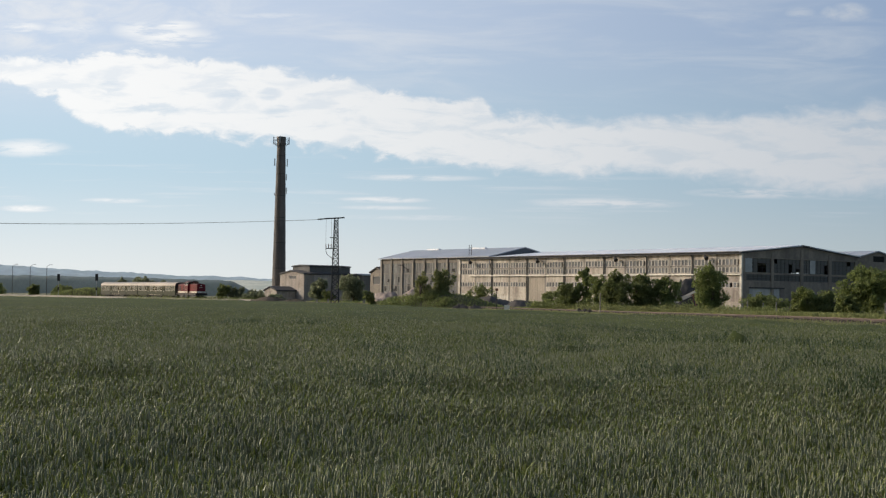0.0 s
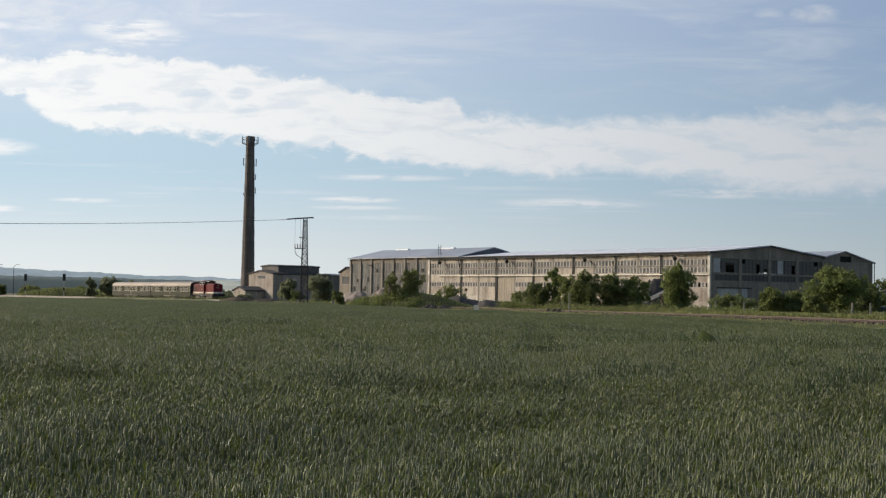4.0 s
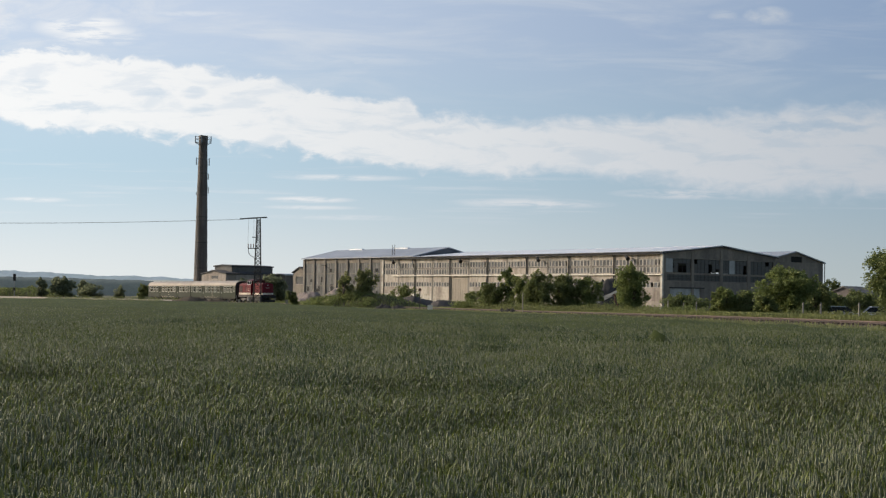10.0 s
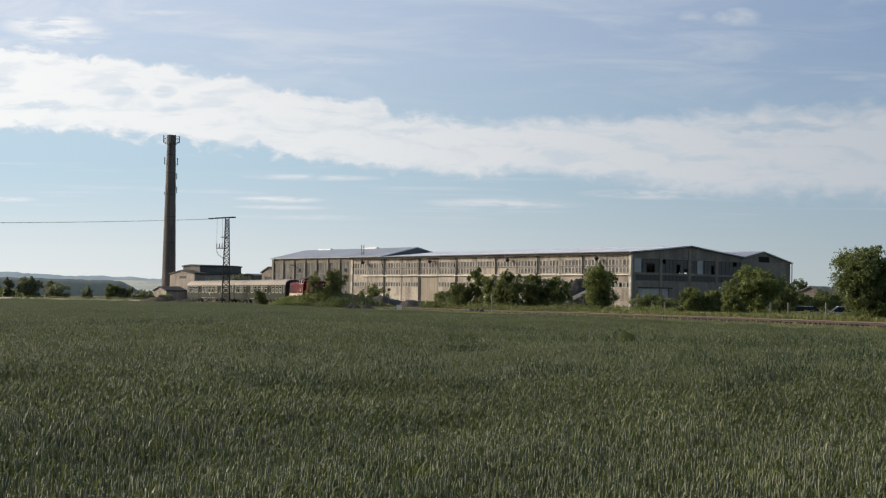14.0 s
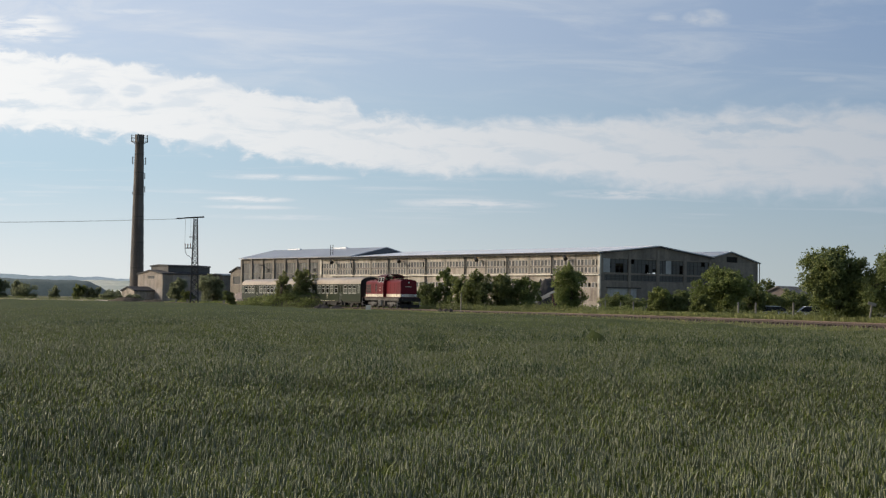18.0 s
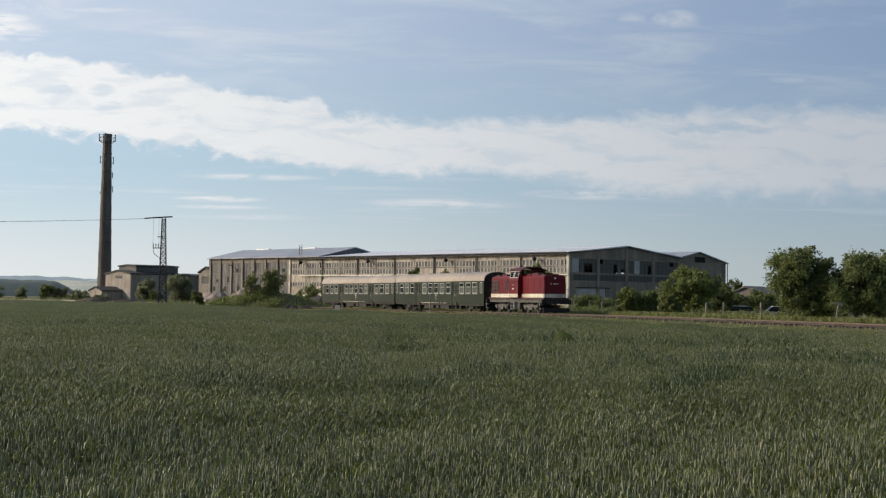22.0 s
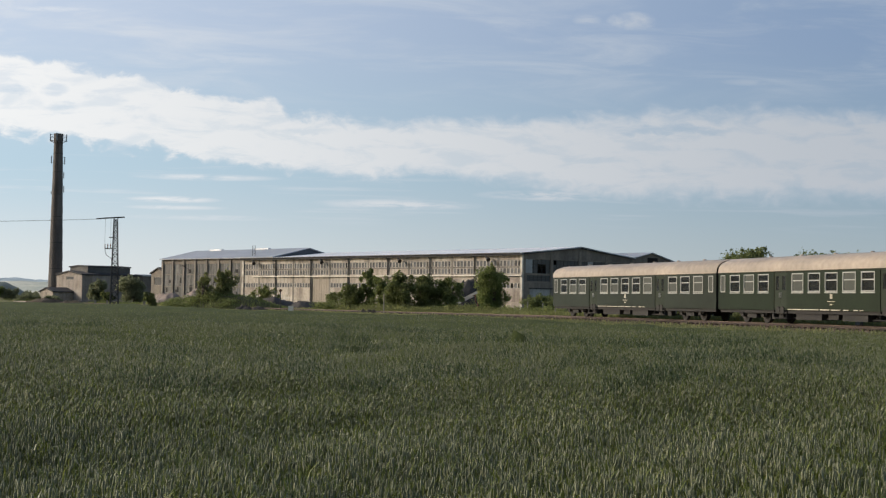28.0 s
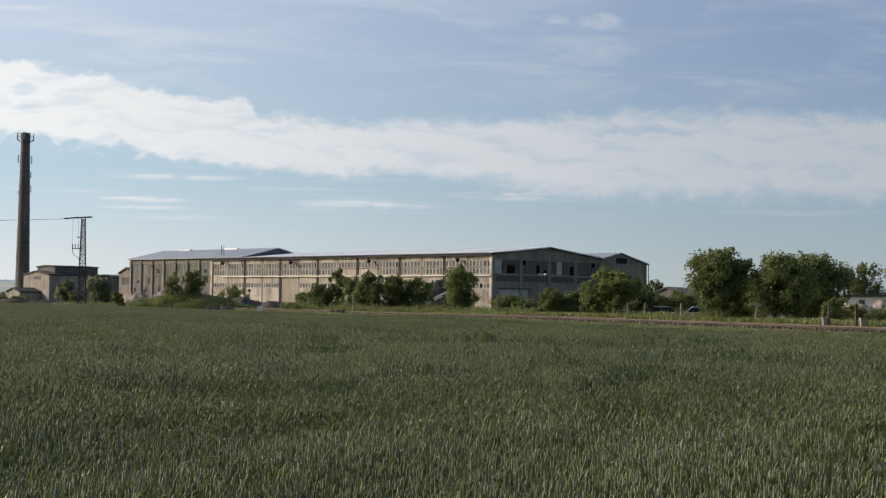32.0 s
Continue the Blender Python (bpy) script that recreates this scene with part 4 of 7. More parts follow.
    for xa, xb, ya, yb, z0, m in ((-3.9, -1.2, -1.25, -0.5, 0.25, M_BLACK), (-0.6, 0.4, -1.2, -0.4, 0.3, M_BLACK), (0.9, 3.3, -1.25, -0.45, 0.24, M_GREYMETAL), (-3.0, -0.5, 0.4, 1.2, 0.28, M_BLACK), (0.3, 2.6, 0.4, 1.2, 0.3, M_GREYMETAL)):
        bm = bmesh.new()
        box(bm, xa, ya, z0, xb, yb, 0.73)
        part("equipment_box", soften(bm, 0.03, 1), m, t)
    bogie(t, -9.2, 2.5, M_GREYMETAL)
    bogie(t, 9.2, 2.5, M_GREYMETAL)
    return t


def build_locomotive():
    t = thing("diesel_locomotive", Matrix(), "wine-red centre-cab diesel locomotive with a cream band", "locomotive")
    E = 6.41
    H = 1.03                                   # half width of the hoods

    def hood(x0, x1, nose, name, label):
        bm = bmesh.new()
        a = 0.16 * nose
        prof = [(-H, 1.74), (-H + 0.02, 3.20), (-H + 0.07, 3.30), (-H + 0.25, 3.40), (0, 3.46), (H - 0.25, 3.40), (H - 0.07, 3.30), (H - 0.02, 3.20), (H, 1.74)]
        lean = [0, 0.13, 0.16, 0.18, 0.19, 0.18, 0.16, 0.13, 0]
        A = [bm.verts.new((x0 + (k if nose < 0 else 0), y, z)) for (y, z), k in zip(prof, lean)]
        B = [bm.verts.new((x1 - (k if nose > 0 else 0), y, z)) for (y, z), k in zip(prof, lean)]
        bm.faces.new(A)
        bm.faces.new(B[::-1])
        for i in range(len(A)):
            j = (i + 1) % len(A)
            bm.faces.new((A[j], A[i], B[i], B[j]))
        return part(name, bm, M_RED, t, label)

    rear = hood(-E, -1.02, -1, "rear_hood", "wine-red rear engine hood")
    front = hood(1.25, E, 1, "front_hood", "wine-red front engine hood")
    for h, x0, x1 in ((rear, -E, -1.02), (front, 1.25, E)):
        bm = bmesh.new()
        box(bm, x0 - (0.012 if x0 < -2 else 0), -H - 0.012, 1.40, x1 + (0.012 if x1 > 2 else 0), H + 0.012, 1.74)
        part("cream_band", bm, M_WHITEBAND, h, "worn cream band")
    # frame with its red edge
    bm = bmesh.new()
    box(bm, -E - 0.25, -1.20, 1.27, E + 0.25, 1.20, 1.40)
    part("footplate", bm, M_REDDARK, t, "dull red footplate edge")
    bm = bmesh.new()
    box(bm, -E - 0.2, -1.10, 0.95, E + 0.2, 1.10, 1.27)
    part("main_frame", bm, M_DUST, t, "dirty grey main frame")
    # cab: upright below, its windowed upper half leaning inwards
    c0, c1, W, Z, UP = -1.02, 1.25, 1.42, 2.96, 1.0
    slope = 13.5
    inn = UP * math.sin(radians(slope))
    zt = Z + UP * math.cos(radians(slope))
    for s in (-1, 1):
        bm = bmesh.new()
        y0, y1 = sorted((s * W, s * (W - 0.06)))
        box(bm, c0, y0, 1.40, c1, y1, Z)
        side = part("cab_side", bm, M_RED, t)
        tilt = pose(0, s * W, Z, s * slope, 0, 0)
        bm = bmesh.new()
        y0, y1 = sorted((0, -s * 0.05))
        wall_with_holes(bm, c0, c1, 0, UP, [(c0 + 0.16, c0 + 1.02, 0.26, 0.86), (c0 + 1.18, c1 - 0.14, 0.26, 0.86)], y0, y1)
        bmesh.ops.transform(bm, matrix=tilt, verts=bm.verts)
        part("cab_upper_side", bm, M_RED, t, "inward leaning upper cab side")
        for xa, xb in ((c0 + 0.16, c0 + 1.02), (c0 + 1.18, c1 - 0.14)):
            bm = bmesh.new()
            ring_frame(bm, xa - 0.03, xb + 0.03, 0.23, 0.89, min(s * 0.02, -s * 0.04), max(s * 0.02, -s * 0.04), 0.065)
            bmesh.ops.transform(bm, matrix=tilt, verts=bm.verts)
            f = part("cab_window_frame", bm, M_ALU, t, "pale metal cab window frame")
            bm = bmesh.new()
            box(bm, xa, -s * 0.02 - 0.008, 0.26, xb, -s * 0.02 + 0.008, 0.86, tilt)
            part("cab_pane", bm, M_CABGLASS, f)
        bm = bmesh.new()
        box(bm, c0, min(s * (W + 0.012), s * W), 1.40, c1, max(s * (W + 0.012), s * W), 1.74)
        part("cream_band", bm, M_WHITEBAND, side)
        bm = bmesh.new()
        box(bm, -0.22, min(s * (W + 0.008), s * W), 2.52, 0.34, max(s * (W + 0.008), s * W), 2.57)
        box(bm, -0.16, min(s * (W + 0.008), s * W), 2.14, 0.28, max(s * (W + 0.008), s * W), 2.26)
        part("number_bars", bm, M_WHITEBAND, side, "small pale lettering bars")
        for xs, k in ((-0.9, 0.20), (-0.5, 0.26), (-0.1, 0.22), (0.7, 0.14)):
            bm = bmesh.new()
            yc, yd = sorted((s * (W + 0.012), s * (W + 0.016)))
            prism(bm, [(xs, 1.70), (xs + 0.07, 1.70), (xs + 0.07 + k, 1.44), (xs + k, 1.44)], yc, yd)
            part("paint_scuff", bm, M_REDDARK, side, "slanting dark scuff on the cream band")
        for x in (c0 + 0.03, c1 - 0.06):
            bm = bmesh.new()
            tube(bm, (x, s * (W + 0.05), 1.55), (x, s * (W + 0.05), 2.75), 0.014, 0.014, 6)
            part("cab_grab_rail", bm, M_ALU, side, "thin pale grab rail")
    edge = lambda z: W - 0.03 - (inn * (z - Z) / (zt - Z) if z > Z else 0)
    for x in (c0, c1 - 0.06):
        m = Matrix(((0, 1, 0, x), (1, 0, 0, 0), (0, 0, 1, 0), (0, 0, 0, 1)))
        za, zb = 3.48, 3.86
        bm = bmesh.new()
        prism(bm, [(-edge(1.4), 1.4), (edge(1.4), 1.4), (edge(Z), Z), (edge(za), za), (-edge(za), za), (-edge(Z), Z)], 0, 0.06, m)
        prism(bm, [(-edge(zb), zb), (edge(zb), zb), (edge(zt), zt), (-edge(zt), zt)], 0, 0.06, m)
        for d in (-1, 1):
            prism(bm, [(d * edge(za), za), (d * (edge(za) - 0.1), za), (d * (edge(zb) - 0.1), zb), (d * edge(zb), zb)], 0, 0.06, m)
        box(bm, x, -0.14, za, x + 0.06, 0.14, zb)
        e = part("cab_end", bm, M_RED, t)
        for d in (-1, 1):
            bm = bmesh.new()
            prism(bm, [(d * 0.14, za), (d * (edge(za) - 0.1), za), (d * (edge(zb) - 0.1), zb), (d * 0.14, zb)], 0.02, 0.035, m)
            part("cab_pane", bm, M_CABGLASS, e)
    bm = bmesh.new()
    box(bm, c0 + 0.06, -W + 0.06, 1.41, c1 - 0.06, W - 0.06, 1.5)
    box(bm, -0.4, -0.5, 1.5, 0.6, 0.5, 2.5)
    part("cab_desk", bm, M_BLACK, t, "dark desk inside the cab")
    bm = bmesh.new()
    n = 12
    A, B, C, D = [], [], [], []
    R = W - inn + 0.09
    for i in range(n + 1):
        f = i / n * 2 - 1
        y, z = R * f, zt - 0.02 + 0.30 * (1 - abs(f) ** 2.4)
        A.append(bm.verts.new((c0 - 0.20, y, z)))
        B.append(bm.verts.new((c1 + 0.34, y, z)))
        C.append(bm.verts.new((c0 - 0.20, y * 0.98, z - 0.10)))
        D.append(bm.verts.new((c1 + 0.34, y * 0.98, z - 0.10)))
    for i in range(n):
        bm.faces.new((A[i], A[i + 1], B[i + 1], B[i]))
        bm.faces.new((C[i], D[i], D[i + 1], C[i + 1]))
        bm.faces.new((A[i], C[i], C[i + 1], A[i + 1]))
        bm.faces.new((B[i], B[i + 1], D[i + 1], D[i]))
    bm.faces.new((A[0], B[0], D[0], C[0]))
    bm.faces.new((A[n], C[n], D[n], B[n]))
    roof = part("cab_roof", bm, M_ROOFRED, t, "dull dark red arched cab roof")
    for x, y in ((-0.4, -0.4), (1.3, 0.5)):
        bm = bmesh.new()
        tube(bm, (x, y, 4.05), (x, y, 4.36), 0.03, 0.02, 6)
        part("roof_horn", bm, M_BLACK, roof)
    # louvres, doors and lids
    for s in (-1, 1):
        for x0, x1, z0, z1, k in ((-6.15, -4.4, 1.84, 3.02, 4), (-2.75, -2.2, 2.0, 3.05, 4)):
            bm = bmesh.new()
            ya, yb = sorted((s * (H + 0.004), s * (H + 0.03)))
            ring_frame(bm, x0, x1, z0, z1, ya, yb, 0.05)
            if x1 < -4:
                box(bm, (x0 + x1) / 2 - 0.04, ya, z0 + 0.05, (x0 + x1) / 2 + 0.04, yb, z1 - 0.05)
            for j in range(k):
                z = z0 + 0.08 + (z1 - z0 - 0.16) * j / (k - 1)
                box(bm, x0 + 0.05, ya, z - 0.05, x1 - 0.05, yb, z + 0.03)
            lv = part("louvre", bm, M_ROOFRED, rear, "dark ventilation louvre")
            # a black plate stands for the shade between the slats
            bm = bmesh.new()
            yc, yd = sorted((s * (H - 0.02), s * (H + 0.006)))
            box(bm, x0 + 0.04, yc, z0 + 0.04, x1 - 0.04, yd, z1 - 0.04)
            part("grille_back", bm, M_BLACK, lv, "black plate standing for the shade behind the louvre")
        for x in (-3.6, -1.7, 2.7, 4.1, 5.4):
            bm = bmesh.new()
            box(bm, x, min(s * (H + 0.008), s * (H - 0.01)), 1.8, x + 0.015, max(s * (H + 0.004), s * (H - 0.01)), 3.05)
            part("hood_door_seam", bm, M_REDDARK, rear if x < 0 else front)
        for x0, x1 in ((-6.5, -5.3), (5.3, 6.5)):
            bm = bmesh.new()
            tube(bm, (x0, s * 1.17, 2.15), (x1, s * 1.17, 2.15), 0.012, 0.012, 6)
            for j in range(2):
                x = x0 + (x1 - x0) * j
                tube(bm, (x, s * 1.17, 1.40), (x, s * 1.17, 2.15), 0.012, 0.012, 6)
            part("handrail", bm, M_STEEL, t, "thin dark handrail")
        # steps under the cab
        bm = bmesh.new()
        for z in (0.35, 0.62, 0.9):
            box(bm, -0.35, min(s * 1.46, s * 1.15), z, 0.45, max(s * 1.46, s * 1.15), z + 0.04)
        for x in (-0.4, 0.45):
            box(bm, x, min(s * 1.45, s * 1.2), 0.3, x + 0.05, max(s * 1.45, s * 1.2), 1.0)
        part("cab_steps", bm, M_GALV, t, "pale grey cab steps")
        bm = bmesh.new()
        box(bm, -0.75, min(s * 1.12, s * 0.5), 0.35, 0.95, max(s * 1.35, s * 0.5), 0.95)
        part("fuel_tank", soften(bm, 0.05, 2), M_DUST, t)
    for x0, x1, y, z, h in ((-5.9, -4.9, 0, 3.38, 0.14), (-4.4, -3.2, 0, 3.38, 0.19), (-2.4, -1.5, 0.2, 3.38, 0.12), (1.6, 2.6, 0, 3.38, 0.16), (2.9, 4.3, 0, 3.38, 0.22), (4.7, 5.6, 0, 3.38, 0.13)):
        bm = bmesh.new()
        box(bm, x0, y - 0.7, z, x1, y + 0.7, z + h)
        part("hood_lid", soften(bm, 0.05, 2), M_ROOFRED, rear if x0 < 0 else front)
    # ends: lamps, plates, buffer beam, buffers, coupling, plough
    for e, hd in ((-1, rear), (1, front)):
        X = e * E
        for y, z, r in ((-0.8, 1.57, 0.11), (0.8, 1.57, 0.11), (0, 3.12, 0.09)):
            off = 0.11 if z > 2 else 0
            bm = bmesh.new()
            tube(bm, (X - e * (off + 0.03), y, z), (X - e * off + e * 0.07, y, z), r + 0.03, r + 0.02, 14)
            lamp = part("lamp_housing", bm, M_BLACK, t)
            bm = bmesh.new()
            tube(bm, (X - e * off + e * 0.07, y, z), (X - e * off + e * 0.08, y, z), r, r * 0.9, 14)
            part("headlamp_lens", bm, M_LAMP, lamp, "unlit white headlamp lens")
        bm = bmesh.new()
        for y0, y1 in ((-0.42, -0.28), (-0.18, 0.16), (0.24, 0.32)):
            xa, xb = sorted((X - e * 0.085, X - e * 0.05))
            box(bm, xa, y0, 2.58, xb, y1, 2.67)
        part("number_bars", bm, M_WHITEBAND, hd, "small pale lettering bars")
        bm = bmesh.new()
        xa, xb = sorted((X + e * 0.2, X + e * 0.32))
        box(bm, xa, -1.4, 0.85, xb, 1.4, 1.27)
        part("buffer_beam", bm, M_BLACK, t, "black buffer beam")
        bm = bmesh.new()
        xa, xb = sorted((X + e * 0.22, X + e * 0.34))
        box(bm, xa, -1.25, 0.12, xb, 1.25, 0.5)
        part("rail_guard", bm, M_BLACK, t)
        buffers(t, X + e * 0.32, e)
        bm = bmesh.new()
        tube(bm, (X + e * 0.3, 0, 1.05), (X + e * 0.62, 0, 0.98), 0.06, 0.05, 8)
        part("coupling", bm, M_BLACK, t)
        for s in (-1, 1):
            bm = bmesh.new()
            for z in (0.4, 0.75):
                box(bm, X + e * 0.05 - 0.2, min(s * 1.46, s * 1.2), z, X + e * 0.05 + 0.2, max(s * 1.46, s * 1.2), z + 0.04)
            box(bm, X + e * 0.05 - 0.22, min(s * 1.45, s * 1.4), 0.35, X + e * 0.05 - 0.18, max(s * 1.45, s * 1.4), 1.27)
            part("end_step", bm, M_GALV, t)
    bogie(t, -3.5, 2.3, M_DUST)
    bogie(t, 3.5, 2.3, M_DUST)
    return t


def tail(t):
    """How far the train's tail has come along the line; it gathers speed from 7 to 14 metres a second."""
    return -235.84 + 7.131 * t + 0.17871 * t * t - 0.0015632 * t ** 3


def vehicle_rows(first, last):
    """Poses of a vehicle whose bogies run first and last metres ahead of the train's tail."""
    rows = []
    for i in range(33):
        a, b = way(tail(i) + first, 1.42), way(tail(i) + last, 1.42)
        rows.append((float(i), pose((a[0] + b[0]) / 2, (a[1] + b[1]) / 2, RAIL + bed_lift(tail(i) + (first + last) / 2), 0, 0, math.degrees(math.atan2(b[1] - a[1], b[0] - a[0])))))
    return rows


MOVES = [(build_coach(3, M_GREENOLD, "faded grey-green passenger coach with a tan arched roof"), 3.85, 22.25), (build_coach(8, M_GREEN, "dusty dark green passenger coach with a tan arched roof"), 30.25, 48.65), (build_locomotive(), 56.38, 63.58)]

# ---- railway ----
def bed():
    """The ballast: a low bank with sloping shoulders, and both rails on it."""
    bm = bmesh.new()
    S = np.arange(-470, 162, 6.0)
    prof = [(-2.0, -0.02), (-1.3, 0.05), (-0.45, 0.17), (0.12, 0.225), (0.45, 0.27), (2.7, 0.27), (3.2, 0.2), (4.6, -0.02)]
    rows = []
    for s in S:
        rows.append([bm.verts.new((*way(s, d)[:2], z * (1 + bed_lift(s) / 0.27))) for d, z in prof])
    for a, b in zip(rows, rows[1:]):
        for i in range(len(prof) - 1):
            bm.faces.new((a[i], a[i + 1], b[i + 1], b[i]))
    return mesh("ballast", bm, M_BALLAST)


track = tagged(new("track_bed", bed()), "rust-brown gravel bed of a single railway line", "track", kind="structure")
for d in (0.68, 2.16):
    bm = bmesh.new()
    prof = [(-0.07, 0.31), (-0.07, 0.335), (-0.012, 0.36), (-0.012, 0.43), (0.012, 0.43), (0.012, 0.36), (0.07, 0.335), (0.07, 0.31)]
    rows = [[bm.verts.new((*way(s, d + q)[:2], z + bed_lift(s))) for q, z in prof] for s in np.arange(-470, 162, 4.0)]
    for a, b in zip(rows, rows[1:]):
        for i in range(len(prof)):
            j = (i + 1) % len(prof)
            bm.faces.new((a[i], a[j], b[j], b[i]))
    web = part("rail", bm, M_RAIL, track, "rust-brown rail")
    bm = bmesh.new()
    prof = [(-0.036, 0.432), (-0.036, RAIL), (0.036, RAIL), (0.036, 0.432)]
    rows = [[bm.verts.new((*way(s, d + q)[:2], z + bed_lift(s))) for q, z in prof] for s in np.arange(-470, 162, 4.0)]
    for a, b in zip(rows, rows[1:]):
        for i in range(4):
            j = (i + 1) % 4
            bm.faces.new((a[i], a[j], b[j], b[i]))
    part("rail_head", bm, M_RAILHEAD, web, "worn paler rail head")
bm = bmesh.new()
box(bm, -0.13, -1.25, 0.18, 0.13, 1.25, 0.32)
SLEEPER = mesh("sleeper", soften(bm, 0.02, 1), M_SLEEPER)
rng = random.Random(4)
s = 148.0
for k in range(290):
    x, y, a = way(s, 1.42)
    part("sleeper", SLEEPER, None, track).matrix_local = pose(x, y, bed_lift(s) + rng.uniform(-0.012, 0.012), 0, 0, math.degrees(a))
    s -= 0.65
bm = bmesh.new()
while s > -440:
    x, y, a = way(s, 1.42)
    box(bm, -0.13, -1.25, 0.18, 0.13, 1.25, 0.32, pose(x, y, 0, 0, 0, math.degrees(a)))
    s -= 0.65
tagged(part("sleepers_far", bm, M_SLEEPER, track), kind="stuff")
# loose stones on the near shoulder
rng = np.random.default_rng(9)
n = 9000
V = np.zeros((n, 6, 3))
for k in range(n):
    s_ = 150 - 190 * rng.uniform() ** 1.4
    d = rng.uniform(-1.7, 0.2) if k % 3 else rng.uniform(0.2, 3.0)
    x, y, _ = way(s_, d)
    z = np.interp(d, [-2.0, -1.3, -0.45, 0.12, 0.45], [0, 0.05, 0.17, 0.225, 0.27])
    r = rng.uniform(0.025, 0.06)
    V[k] = np.array([(r, 0, 0), (-r, 0, 0), (0, r, 0), (0, -r, 0), (0, 0, r), (0, 0, -r)]) * rng.uniform(0.7, 1.3, 3) + (x, y, z * (1 + bed_lift(s_) / 0.27) + 0.01)
f = np.array([(0, 2, 4), (2, 1, 4), (1, 3, 4), (3, 0, 4)])
tagged(part("gravel", arrays("gravel", V.reshape(-1, 3), (f[None] + (np.arange(n) * 6)[:, None, None]).reshape(-1, 3), [M_BALLAST]), None, track), kind="stuff")

# an added pale strip stands for the bright ballast edge along the distant stretch of the line
t = thing("cable_trough", Matrix(), "added pale strip standing for the bright ballast edge", "cable trough")
bm = bmesh.new()
S = [-430 + 6 * k for k in range(54)]
rows = []
for s in S:
    rows.append([bm.verts.new((*way(s, d)[:2], z)) for d, z in ((-2.6, 0.0), (-2.5, 0.66), (-2.0, 0.66), (-1.9, 0.0))])
for a, b in zip(rows, rows[1:]):
    for k in range(3):
        bm.faces.new((a[k], b[k], b[k + 1], a[k + 1]))
part("trough", bm, M_CONC, t)
# covered cable duct behind the line before the yard, lid by lid
t = thing("cable_duct", Matrix(), "dull brown-grey cable duct with loose lids behind the railway", "cable duct")
rng = random.Random(6)
LID = bmesh.new()
box(LID, -0.48, -0.14, 0.0, 0.48, 0.14, 0.05)
LID = mesh("lid", soften(LID, 0.015, 1), M_DUCT)
DUCT = bmesh.new()
box(DUCT, -0.5, -0.12, -0.2, 0.5, 0.12, 0.0)
DUCT = mesh("channel", DUCT, M_DUCT)
for k in range(84):
    s = 47.0 + k
    x, y, a = way(s, 4.7)
    part("channel", DUCT, None, t).matrix_local = pose(x, y, bank_height(s, 4.7) + 0.06, 0, 0, math.degrees(a))
    if k not in (20, 33, 61, 65, 66):
        part("lid", LID, None, t).matrix_local = pose(x, y, bank_height(s, 4.7) + 0.062, 0, 0, math.degrees(a) + rng.uniform(-2, 2))


# ---- factory halls: x runs along the long front towards the near corner, y into the depth ----
YARD = -49.62
HALL = pose(-23.67, 325.6, 0, 0, 0, YARD)
GROUP = 6.0                                   # one group of windows between two pillars


def put(ob, m):
    ob.matrix_local = m
    return ob


def window_mesh(name, w, z0, z1, lights, seed, material, bar=0.27):
    """A concrete window: vertical bars and narrow dirty panes, a few of them missing."""
    rng = random.Random(seed)
    fr, pa, at = bmesh.new(), bmesh.new(), []
    box(fr, 0, 0.05, z0, w, 0.20, z0 + 0.08)
    box(fr, 0, 0.05, z1 - 0.08, w, 0.20, z1)
    step = w / lights
    for i in range(lights + 1):
        x = min(max(i * step - bar / 2, 0), w - bar)
        box(fr, x, 0.05, z0 + 0.08, x + bar, 0.20, z1 - 0.08)
    for i in range(lights):
        if rng.random() < 0.975:
            d = rng.uniform(-0.02, 0.02)
            at.append((i * step, d))
    box(pa, bar / 2, 0.12, z0 + 0.08, step - bar / 2, 0.14, z1 - 0.08)
    return mesh(name + "_frame", fr, M_FRAME), mesh("pane", pa, material), at


def hall_window(parent, meshes, x, label=""):
    f = put(part("window_frame", meshes[0], None, parent, label), pose(x, 0, 0))
    for dx, dy in meshes[2]:
        part("pane", meshes[1], None, f).location = (dx, dy, 0)


